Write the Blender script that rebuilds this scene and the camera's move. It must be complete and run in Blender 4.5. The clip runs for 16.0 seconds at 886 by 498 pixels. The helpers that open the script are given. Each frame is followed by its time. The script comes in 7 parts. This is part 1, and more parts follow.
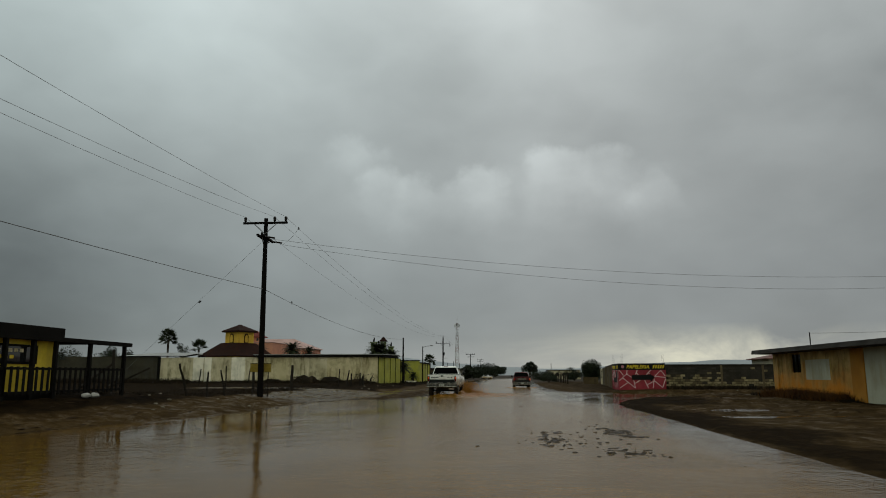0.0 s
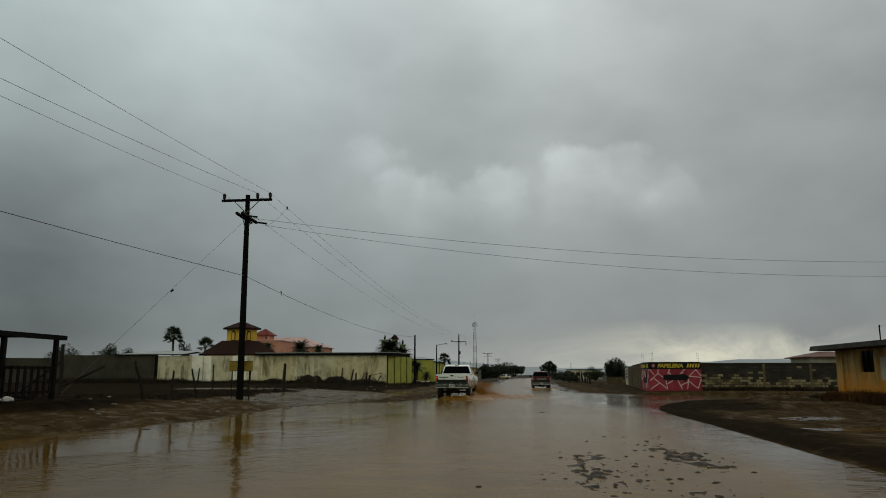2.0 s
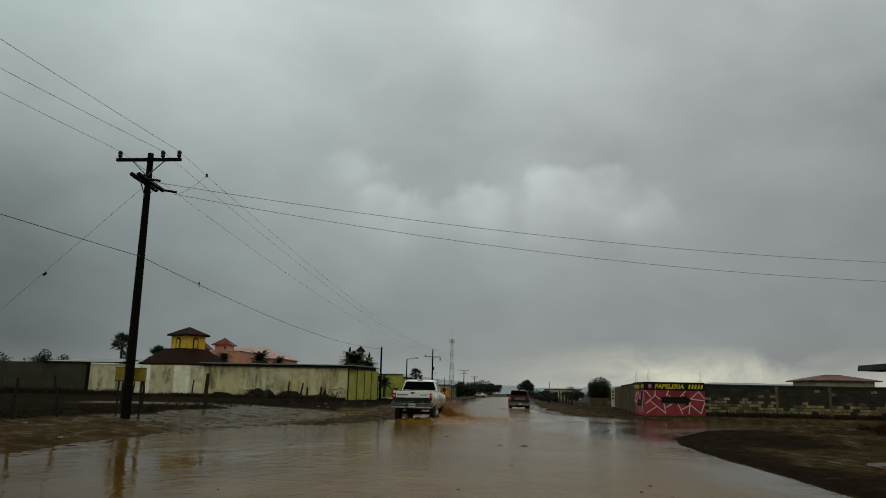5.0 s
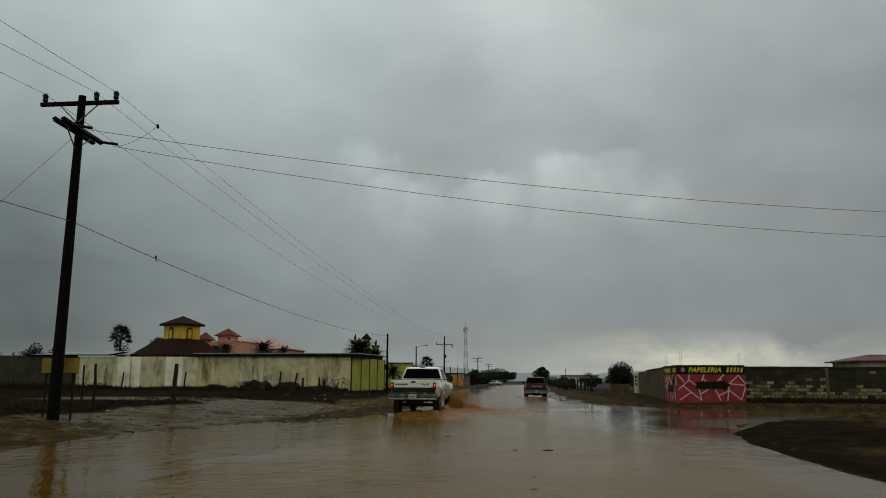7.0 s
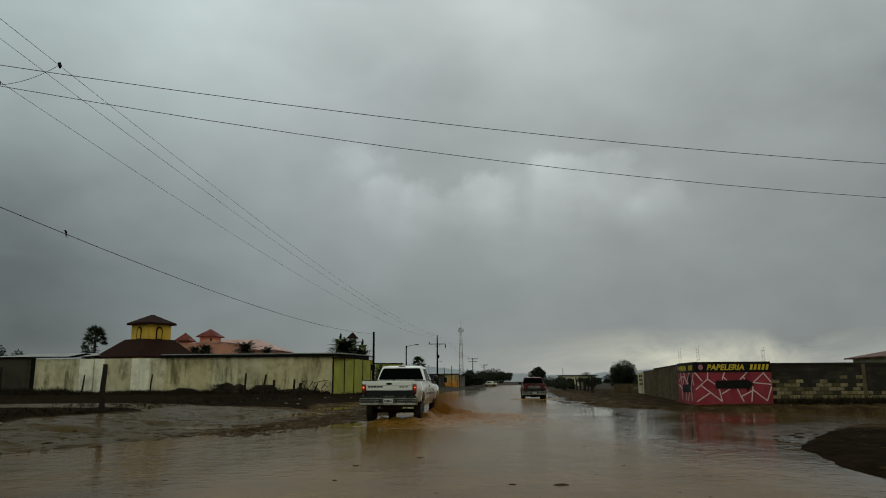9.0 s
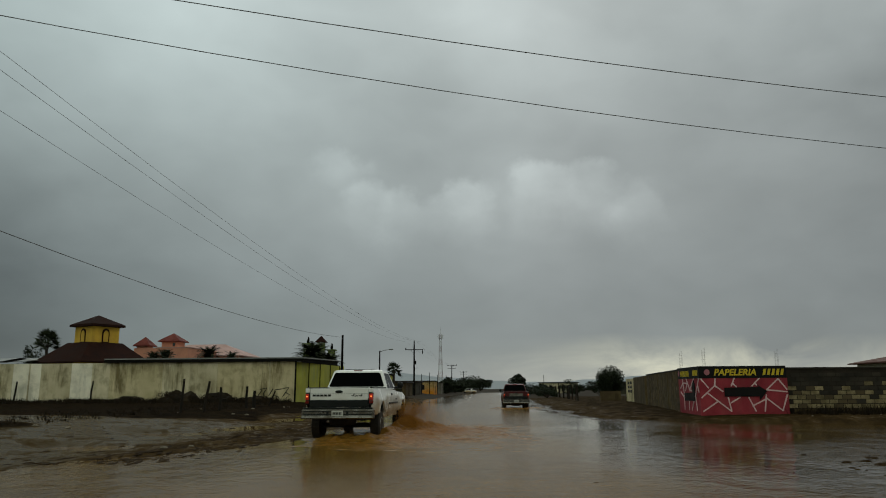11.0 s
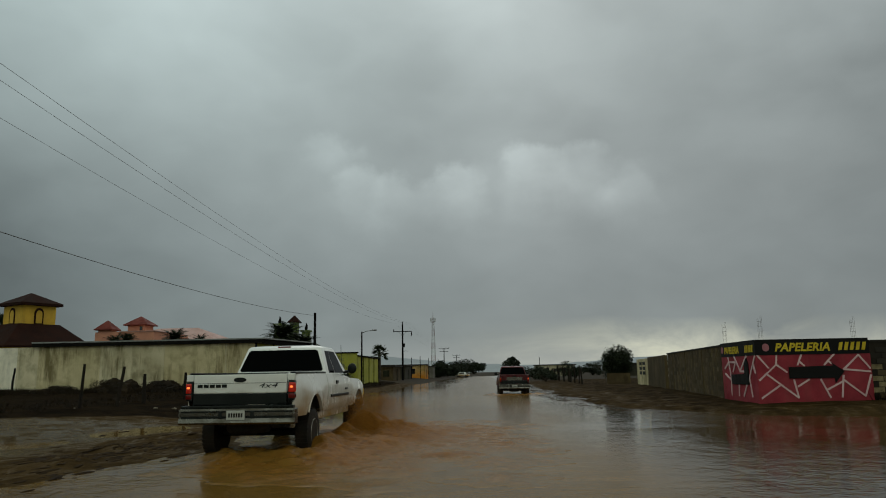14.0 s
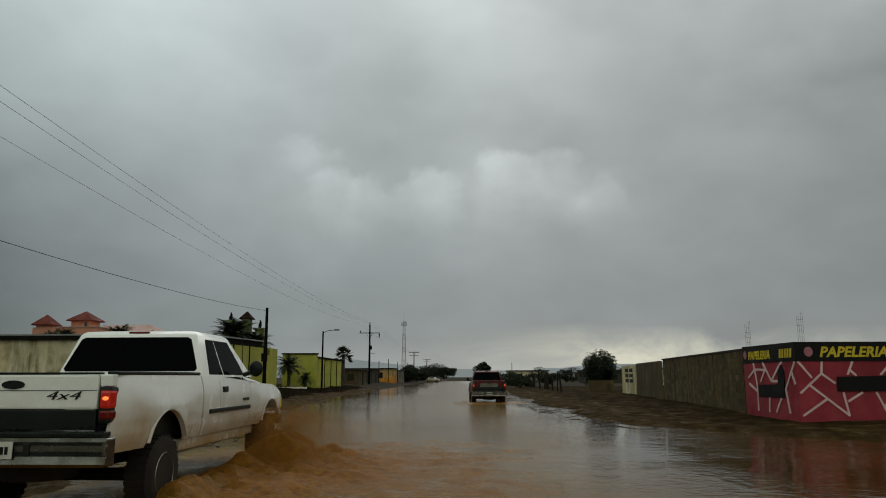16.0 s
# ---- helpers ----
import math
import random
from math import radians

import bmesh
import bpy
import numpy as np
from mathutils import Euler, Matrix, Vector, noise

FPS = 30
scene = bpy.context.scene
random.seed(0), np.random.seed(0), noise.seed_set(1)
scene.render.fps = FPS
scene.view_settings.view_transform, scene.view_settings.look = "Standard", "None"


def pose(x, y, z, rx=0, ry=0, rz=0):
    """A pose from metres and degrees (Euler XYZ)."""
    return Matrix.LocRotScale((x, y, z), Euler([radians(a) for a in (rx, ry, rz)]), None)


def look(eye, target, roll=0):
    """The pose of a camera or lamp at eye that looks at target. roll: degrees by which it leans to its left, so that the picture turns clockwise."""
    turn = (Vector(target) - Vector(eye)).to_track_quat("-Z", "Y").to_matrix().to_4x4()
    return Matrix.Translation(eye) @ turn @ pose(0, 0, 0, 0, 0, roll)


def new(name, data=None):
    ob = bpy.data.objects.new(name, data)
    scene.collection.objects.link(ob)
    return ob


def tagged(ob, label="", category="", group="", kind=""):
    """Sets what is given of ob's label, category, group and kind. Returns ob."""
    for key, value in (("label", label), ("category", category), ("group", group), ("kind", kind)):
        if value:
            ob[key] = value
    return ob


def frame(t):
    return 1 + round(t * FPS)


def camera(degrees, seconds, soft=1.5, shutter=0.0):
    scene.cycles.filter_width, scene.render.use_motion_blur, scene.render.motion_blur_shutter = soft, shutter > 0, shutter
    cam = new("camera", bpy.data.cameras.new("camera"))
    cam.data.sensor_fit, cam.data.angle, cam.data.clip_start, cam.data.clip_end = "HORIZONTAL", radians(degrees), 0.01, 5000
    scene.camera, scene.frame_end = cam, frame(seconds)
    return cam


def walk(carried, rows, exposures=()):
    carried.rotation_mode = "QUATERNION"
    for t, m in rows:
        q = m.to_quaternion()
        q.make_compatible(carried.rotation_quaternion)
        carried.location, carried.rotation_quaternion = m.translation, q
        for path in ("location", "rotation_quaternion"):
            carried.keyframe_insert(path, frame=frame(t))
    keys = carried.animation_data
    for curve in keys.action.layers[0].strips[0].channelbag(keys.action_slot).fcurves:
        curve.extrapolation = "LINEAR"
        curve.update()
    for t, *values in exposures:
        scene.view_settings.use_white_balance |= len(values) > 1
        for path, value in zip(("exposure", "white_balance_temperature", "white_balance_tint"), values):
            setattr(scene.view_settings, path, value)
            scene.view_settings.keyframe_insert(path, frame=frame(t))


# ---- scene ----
cam = camera(63.14, 16.0, 1.0)
PATH = [
    (0.0, (0.000, 0.000, 1.450), (-0.827, 9.816, 3.172), -0.06),
    (0.5, (0.007, 1.397, 1.450), (-1.110, 11.171, 3.245), -0.95),
    (1.0, (0.014, 2.787, 1.450), (-1.113, 12.558, 3.259), -0.47),
    (1.5, (0.020, 4.166, 1.450), (-0.858, 13.970, 3.218), -0.17),
    (2.0, (0.025, 5.530, 1.450), (-1.048, 15.323, 3.167), -0.03),
    (2.5, (0.030, 6.877, 1.450), (-0.840, 16.686, 3.189), 0.88),
    (3.0, (0.035, 8.209, 1.450), (-0.928, 18.002, 3.228), 1.12),
    (3.5, (0.039, 9.527, 1.450), (-0.902, 19.332, 3.172), 1.38),
    (4.0, (0.043, 10.836, 1.450), (-0.891, 20.650, 3.125), 1.72),
    (4.5, (0.047, 12.140, 1.450), (-0.942, 21.944, 3.154), 2.21),
    (5.0, (0.050, 13.442, 1.450), (-0.747, 23.218, 3.397), 1.17),
    (5.2, (0.051, 13.963, 1.450), (-0.917, 23.760, 3.203), 1.24),
    (7.3, (0.057, 19.438, 1.450), (-0.857, 29.229, 3.267), -0.11),
    (7.5, (0.057, 19.958, 1.450), (-0.680, 29.753, 3.321), -0.36),
    (8.0, (0.058, 21.253, 1.450), (-0.833, 31.043, 3.280), -0.51),
    (8.5, (0.057, 22.541, 1.450), (-1.026, 32.306, 3.313), -0.03),
    (9.0, (0.057, 23.823, 1.450), (-0.841, 33.617, 3.260), -0.29),
    (9.5, (0.056, 25.101, 1.450), (-0.663, 34.894, 3.341), -0.31),
    (10.0, (0.054, 26.378, 1.450), (-0.774, 36.176, 3.268), -1.05),
    (10.2, (0.053, 26.889, 1.450), (-0.617, 36.691, 3.314), -0.49),
    (12.3, (0.041, 32.359, 1.450), (-0.568, 42.149, 3.396), -0.28),
    (12.5, (0.039, 32.895, 1.450), (-0.722, 42.656, 3.482), -0.08),
    (13.0, (0.035, 34.247, 1.450), (-0.695, 44.049, 3.293), 0.01),
    (13.5, (0.030, 35.618, 1.450), (-0.647, 45.428, 3.267), -0.84),
    (14.0, (0.025, 37.006, 1.450), (-0.499, 46.848, 3.139), -1.01),
    (14.5, (0.020, 38.407, 1.450), (-0.459, 48.210, 3.366), -0.75),
    (15.0, (0.014, 39.818, 1.450), (-0.197, 49.635, 3.346), -0.49),
    (15.5, (0.007, 41.237, 1.450), (-0.659, 51.028, 3.371), -0.39),
    (16.0, (0.000, 42.659, 1.450), (-0.152, 52.504, 3.197), -0.14),
]
walk(cam, [(t, look(eye, target, roll)) for t, eye, target, roll in PATH],
     ((0.0, 0.0, 6500, 10), (5.0, -0.06, 6480, 9), (7.5, -0.08, 6460, 8), (10.0, -0.09, 6460, 8), (12.5, -0.09, 6360, 6), (13.5, -0.11, 6340, 6), (14.0, -0.13, 6360, 6),
      (14.5, -0.08, 6380, 7), (15.0, 0.12, 6460, 8), (15.5, 0.03, 6460, 8), (16.0, 0.02, 6500, 10)))

# ---- sky, sun ----
def node(tree, kind, **values):
    n = tree.nodes.new(kind)
    for key, value in values.items():
        if key == "op":
            n.operation = value
        elif key == "blend":
            n.data_type, n.blend_type = "RGBA", value
    return n


def build_world():
    w = bpy.data.worlds.new("overcast_sky")
    scene.world = w
    w.use_nodes = True
    tr = w.node_tree
    tr.nodes.clear()
    L = tr.links.new
    co = node(tr, "ShaderNodeTexCoord")
    sep = node(tr, "ShaderNodeSeparateXYZ")
    L(co.outputs["Generated"], sep.inputs[0])

    def math_node(op, a, b=None, clamp=False):
        n = node(tr, "ShaderNodeMath", op=op)
        n.use_clamp = clamp
        for i, s in enumerate((a, b)):
            if s is None:
                continue
            if isinstance(s, (int, float)):
                n.inputs[i].default_value = s
            else:
                L(s, n.inputs[i])
        return n.outputs[0]

    z = math_node("MAXIMUM", sep.outputs[2], 0.0)

    ramp = node(tr, "ShaderNodeValToRGB")
    el = ramp.color_ramp.elements
    stops = SKY_STOPS
    while len(el) < len(stops):
        el.new(0.5)
    for e, (p, c) in zip(el, stops):
        e.position, e.color = p, (*c, 1)
    L(z, ramp.inputs[0])

    def cloud(scale, detail, rough, dist, lo, hi, off):
        mp = node(tr, "ShaderNodeMapping")
        mp.inputs["Location"].default_value = off
        mp.inputs["Scale"].default_value = (1.0, 1.0, 1.7)
        L(co.outputs["Generated"], mp.inputs[0])
        n = node(tr, "ShaderNodeTexNoise")
        n.inputs["Scale"].default_value, n.inputs["Detail"].default_value = scale, detail
        n.inputs["Roughness"].default_value, n.inputs["Distortion"].default_value = rough, dist
        L(mp.outputs[0], n.inputs[0])
        r = node(tr, "ShaderNodeMapRange")
        r.inputs["From Min"].default_value, r.inputs["From Max"].default_value = 0.3, 0.7
        r.inputs["To Min"].default_value, r.inputs["To Max"].default_value = lo, hi
        L(n.outputs["Fac"], r.inputs["Value"])
        return r.outputs[0]

    big = cloud(3.2, 3, 0.5, 0.2, 0.86, 1.14, (3.1, 0.4, 0))
    small = cloud(9.0, 4, 0.5, 0.3, 0.95, 1.06, (0.7, 5.2, 0))

    # ragged outlines for the cloud tufts
    shred = node(tr, "ShaderNodeTexNoise")
    shred.inputs["Scale"].default_value, shred.inputs["Detail"].default_value, shred.inputs["Roughness"].default_value = 9.0, 6, 0.58
    L(co.outputs["Generated"], shred.inputs[0])
    shift = node(tr, "ShaderNodeVectorMath", op="SUBTRACT")
    L(shred.outputs["Color"], shift.inputs[0])
    shift.inputs[1].default_value = (0.5, 0.5, 0.5)
    less = node(tr, "ShaderNodeVectorMath", op="SCALE")
    L(shift.outputs[0], less.inputs[0])
    less.inputs["Scale"].default_value = 0.115
    torn = node(tr, "ShaderNodeVectorMath", op="ADD")
    L(co.outputs["Generated"], torn.inputs[0]), L(less.outputs[0], torn.inputs[1])
    torn_unit = node(tr, "ShaderNodeVectorMath", op="NORMALIZE")
    L(torn.outputs[0], torn_unit.inputs[0])

    def lobe(az, elev, sharp, gain):
        g = node(tr, "ShaderNodeVectorMath", op="DOT_PRODUCT")
        L(co.outputs["Generated"], g.inputs[0])
        a, e = radians(az), radians(elev)
        g.inputs[1].default_value = (math.sin(a) * math.cos(e), math.cos(a) * math.cos(e), math.sin(e))
        d = math_node("MAXIMUM", g.outputs["Value"], 0.0)
        return math_node("MULTIPLY", math_node("POWER", d, sharp), gain)

    torn_xyz = node(tr, "ShaderNodeSeparateXYZ")
    L(torn_unit.outputs[0], torn_xyz.inputs[0])

    def between(v, a, b):
        n = node(tr, "ShaderNodeMapRange")
        n.interpolation_type = "SMOOTHSTEP"
        n.inputs["From Min"].default_value, n.inputs["From Max"].default_value = a, b
        L(v, n.inputs["Value"])
        return n.outputs[0]

    def tuft(az, top, half, depth, gain):
        """A billow lit from above: a clear upper rim that melts away downwards."""
        x0, zt = math.sin(radians(az)) * math.cos(radians(top)), math.sin(radians(top))
        off = math_node("ABSOLUTE", math_node("SUBTRACT", torn_xyz.outputs[0], x0))
        wide = between(off, radians(half), radians(half) * 0.25)
        # the rim curves down towards both ends
        rim = math_node("ADD", torn_xyz.outputs[2], math_node("MULTIPLY", math_node("POWER", off, 2.0), 0.5 / radians(half)))
        body = math_node("MULTIPLY", between(rim, zt, zt - 0.024), between(torn_xyz.outputs[2], zt - radians(depth), zt - 0.02))
        return math_node("MULTIPLY", math_node("MULTIPLY", wide, body), gain)

    light = math_node("MULTIPLY", big, small)
    for az, elev, sharp, gain in SKY_LOBES:
        light = math_node("ADD", light, lobe(az, elev, sharp, gain))
    tufted = cloud(9.0, 4, 0.5, 0.2, 0.6, 1.4, (1.3, 2.2, 0))
    for billow in SKY_TUFTS:
        light = math_node("ADD", light, math_node("MULTIPLY", tuft(*billow), tufted))
    # the unseen sky behind is set brighter, to light what faces the camera
    back = node(tr, "ShaderNodeMapRange")
    back.inputs["From Min"].default_value, back.inputs["From Max"].default_value = -0.5, 0.55
    back.inputs["To Min"].default_value, back.inputs["To Max"].default_value = 1.75, 1.0
    L(sep.outputs[1], back.inputs["Value"])
    light = math_node("MULTIPLY", math_node("MAXIMUM", light, 0.2), back.outputs[0])
    mul = node(tr, "ShaderNodeVectorMath", op="SCALE")
    # the cloud is bluer to one side of the road and greyer over it
    warm = node(tr, "ShaderNodeMapRange")
    for key, value in (("From Min", -0.6), ("From Max", 0.1), ("To Min", 0.955), ("To Max", 1.03)):
        warm.inputs[key].default_value = value
    L(sep.outputs[0], warm.inputs["Value"])
    tint = node(tr, "ShaderNodeCombineXYZ")
    L(warm.outputs[0], tint.inputs[0])
    tint.inputs[1].default_value = 1.0
    # the unseen sky behind is also set warmer, to tint those fronts
    rear = node(tr, "ShaderNodeMapRange")
    for key, value in (("From Min", -0.4), ("From Max", 0.35), ("To Min", 0.88), ("To Max", 1.012)):
        rear.inputs[key].default_value = value
    L(sep.outputs[1], rear.inputs["Value"])
    L(rear.outputs[0], tint.inputs[2])
    hue = node(tr, "ShaderNodeVectorMath", op="MULTIPLY")
    L(ramp.outputs[0], hue.inputs[0]), L(tint.outputs[0], hue.inputs[1])
    L(hue.outputs[0], mul.inputs[0])
    L(light, mul.inputs["Scale"])

    # pale clear strip low over the hills, on one side of the road
    strip = math_node("MULTIPLY", lobe(18, 1.9, 40, 1.0), 1.0)
    low = node(tr, "ShaderNodeMapRange")
    low.inputs["From Min"].default_value, low.inputs["From Max"].default_value = 0.066, 0.03
    L(math_node("ADD", sep.outputs[2], math_node("MULTIPLY", math_node("SUBTRACT", big, 1.0), 0.06)), low.inputs["Value"])
    ragged = cloud(7.0, 5, 0.6, 0.6, -0.1, 1.25, (2.2, 0.3, 1.0))
    amount = math_node("MULTIPLY", math_node("MULTIPLY", strip, low.outputs[0]), ragged, clamp=True)
    mix = node(tr, "ShaderNodeMix", blend="MIX")
    L(amount, mix.inputs["Factor"])
    L(mul.outputs[0], mix.inputs["A"])
    mix.inputs["B"].default_value = (0.66, 0.65, 0.52, 1)

    sky = node(tr, "ShaderNodeTexSky")
    sky.sky_type, sky.sun_disc = "NISHITA", False
    sky.sun_elevation, sky.sun_rotation = radians(SUN_EL), radians(SUN_AZ)
    dim = node(tr, "ShaderNodeVectorMath", op="SCALE")
    L(sky.outputs[0], dim.inputs[0])
    dim.inputs["Scale"].default_value = 0.002
    tot = node(tr, "ShaderNodeVectorMath", op="ADD")
    L(mix.outputs["Result"], tot.inputs[0])
    L(dim.outputs[0], tot.inputs[1])
    bg = node(tr, "ShaderNodeBackground")
    bg.inputs["Strength"].default_value = 1.0
    L(tot.outputs[0], bg.inputs[0])
    out = node(tr, "ShaderNodeOutputWorld")
    L(bg.outputs[0], out.inputs[0])


SUN_EL, SUN_AZ = 42, 4
SKY_STOPS = [(0.0, (0.290, 0.315, 0.310)), (0.05, (0.215, 0.24, 0.238)), (0.13, (0.225, 0.25, 0.247)), (0.24, (0.285, 0.315, 0.308)),
             (0.42, (0.385, 0.43, 0.42)), (0.60, (0.42, 0.465, 0.455)), (1.0, (0.43, 0.465, 0.46))]
SKY_LOBES = [(0, 14, 45, 0.16), (-24, 27, 22, 0.30), (-34, 8, 30, -0.25), (32, 9, 25, -0.10), (-24, 30, 140, 0.32), (12, 4, 60, 0.18), (-4, 20, 140, -0.20),
             (-38, 8, 140, -0.22), (-34, 3, 140, -0.20), (32, 20, 140, -0.30), (0, 30, 300, 0.16), (6, 19, 300, -0.12), (-18, 18, 300, -0.10), (-20, 10, 300, 0.10), (0, 8, 140, 0.06), (2, 14.5, 160, 0.13), (1.5, 27, 260, 0.16), (10, 23, 200, 0.10)]
SKY_TUFTS = [(-12.5, 19.8, 3.0, 5.0, 0.21), (-10.2, 17.0, 3.4, 6.5, 0.29), (-6.6, 16.6, 2.9, 6.5, 0.29), (-2.0, 17.4, 3.4, 7.5, 0.36), (4.4, 18.4, 3.8, 8.0, 0.36), (8.4, 17.8, 3.2, 7.0, 0.28), (11.5, 15.6, 3.6, 6.0, 0.21)]
build_world()
sun = new("sun", bpy.data.lights.new("sun", "SUN"))
sun.data.energy, sun.data.angle, sun.data.color = 0.5, radians(40), (1.0, 0.97, 0.92)
sun.matrix_world = look((6, 80, 70), (0, 0, 0))


# ---- materials ----
def surf(name, c1, c2, scale=1.5, rough=(0.6, 0.9), bump=0.2, fine=35.0, metal=0.0, streak=None, dirt=None, local=False, vary=0.0,
         island=0.0, coat=0.0, spec=0.14, grain=0.14, stretch=(1, 1, 1), relief=0.02):
    """A worn surface: two colours in patches, fine grain with relief; streak: (colour, amount) of rain marks; dirt: (colour, z0, z1) splashed on low parts."""
    m = bpy.data.materials.new(name)
    m.use_nodes = True
    tr = m.node_tree
    L = tr.links.new
    b = tr.nodes["Principled BSDF"]
    if local:
        src = node(tr, "ShaderNodeTexCoord").outputs["Object"]
    else:
        src = node(tr, "ShaderNodeNewGeometry").outputs["Position"]
    mp = node(tr, "ShaderNodeMapping")
    mp.inputs["Scale"].default_value = stretch
    L(src, mp.inputs[0])

    def noise_tex(s, detail, vec, rgh=0.55):
        n = node(tr, "ShaderNodeTexNoise")
        n.inputs["Scale"].default_value, n.inputs["Detail"].default_value, n.inputs["Roughness"].default_value = s, detail, rgh
        L(vec, n.inputs[0])
        return n.outputs["Fac"]

    def ranged(v, a, c, lo=0.0, hi=1.0):
        r = node(tr, "ShaderNodeMapRange")
        for k, x in (("From Min", a), ("From Max", c), ("To Min", lo), ("To Max", hi)):
            r.inputs[k].default_value = x
        L(v, r.inputs["Value"])
        return r.outputs[0]

    def mixed(fac, a, c, blend="MIX"):
        n = node(tr, "ShaderNodeMix", blend=blend)
        if isinstance(fac, float):
            n.inputs["Factor"].default_value = fac
        else:
            L(fac, n.inputs["Factor"])
        for k, v in (("A", a), ("B", c)):
            if isinstance(v, tuple):
                n.inputs[k].default_value = (*v, 1)
            else:
                L(v, n.inputs[k])
        return n.outputs["Result"]

    big = noise_tex(scale, 5, mp.outputs[0])
    tiny = noise_tex(fine, 4, mp.outputs[0], 0.7)
    col = mixed(ranged(big, 0.36, 0.64), c1, c2)
    if streak:
        ms = node(tr, "ShaderNodeMapping")
        ms.inputs["Scale"].default_value = (1.0, 1.0, 0.13)
        L(src, ms.inputs[0])
        runs = node(tr, "ShaderNodeMath", op="MULTIPLY")
        L(ranged(noise_tex(2.0, 6, ms.outputs[0], 0.66), 0.45, 0.60, 0.0, streak[1]), runs.inputs[0])
        L(ranged(noise_tex(0.45, 4, src, 0.6), 0.43, 0.58, 0.08, 1.0), runs.inputs[1])
        stain = tuple(0.62 * a + 0.38 * c for a, c in zip(streak[0], c2))
        col = mixed(ranged(noise_tex(0.8, 7, src, 0.68), 0.50, 0.66, 0.0, 0.75 * streak[1]), col, stain)
        col = mixed(runs.outputs[0], col, streak[0])
    if dirt:
        sx = node(tr, "ShaderNodeSeparateXYZ")
        L(src, sx.inputs[0])
        ad = node(tr, "ShaderNodeMath", op="MULTIPLY_ADD")
        L(big, ad.inputs[0])
        ad.inputs[1].default_value = (dirt[2] - dirt[1]) * 2.0
        L(sx.outputs[2], ad.inputs[2])
        mid = (dirt[2] - dirt[1]) * 1.0
        col = mixed(ranged(ad.outputs[0], dirt[2] + mid, dirt[1] + mid, 0.0, dirt[3] if len(dirt) > 3 else 0.85), col, dirt[0])
    shade = ranged(tiny, 0.2, 0.8, 1 - grain, 1 + grain)
    if vary:
        oi = node(tr, "ShaderNodeObjectInfo")
        vr = ranged(oi.outputs["Random"], 0, 1, 1 - vary, 1 + vary)
        mm = node(tr, "ShaderNodeMath", op="MULTIPLY")
        L(shade, mm.inputs[0]), L(vr, mm.inputs[1])
        shade = mm.outputs[0]
    if island:
        ge = node(tr, "ShaderNodeNewGeometry")
        vr = ranged(ge.outputs["Random Per Island"], 0, 1, 1 - island, 1 + island)
        mm = node(tr, "ShaderNodeMath", op="MULTIPLY")
        L(shade, mm.inputs[0]), L(vr, mm.inputs[1])
        shade = mm.outputs[0]
    sc = node(tr, "ShaderNodeVectorMath", op="SCALE")
    L(col, sc.inputs[0]), L(shade, sc.inputs["Scale"])
    L(sc.outputs[0], b.inputs["Base Color"])
    L(ranged(big, 0.35, 0.65, *rough), b.inputs["Roughness"])
    b.inputs["Metallic"].default_value = metal
    b.inputs["Specular IOR Level"].default_value = spec
    b.inputs["Coat Weight"].default_value = coat
    if coat:
        b.inputs["Coat Roughness"].default_value = 0.06
    if bump:
        bp = node(tr, "ShaderNodeBump")
        bp.inputs["Strength"].default_value, bp.inputs["Distance"].default_value = bump, relief
        L(tiny, bp.inputs["Height"])
        L(bp.outputs[0], b.inputs["Normal"])
    return m


def glass(name, tint, rough=0.03, spec=0.5, ior=1.5):
    m = bpy.data.materials.new(name)
    m.use_nodes = True
    b = m.node_tree.nodes["Principled BSDF"]
    b.inputs["Base Color"].default_value = (*tint, 1)
    b.inputs["Roughness"].default_value = rough
    b.inputs["IOR"].default_value = ior
    b.inputs["Specular IOR Level"].default_value = spec
    return m


def lamp_mat(name, colour, strength):
    m = glass(name, colour, 0.2)
    b = m.node_tree.nodes["Principled BSDF"]
    b.inputs["Emission Color"].default_value = (*colour, 1)
    b.inputs["Emission Strength"].default_value = strength
    return m


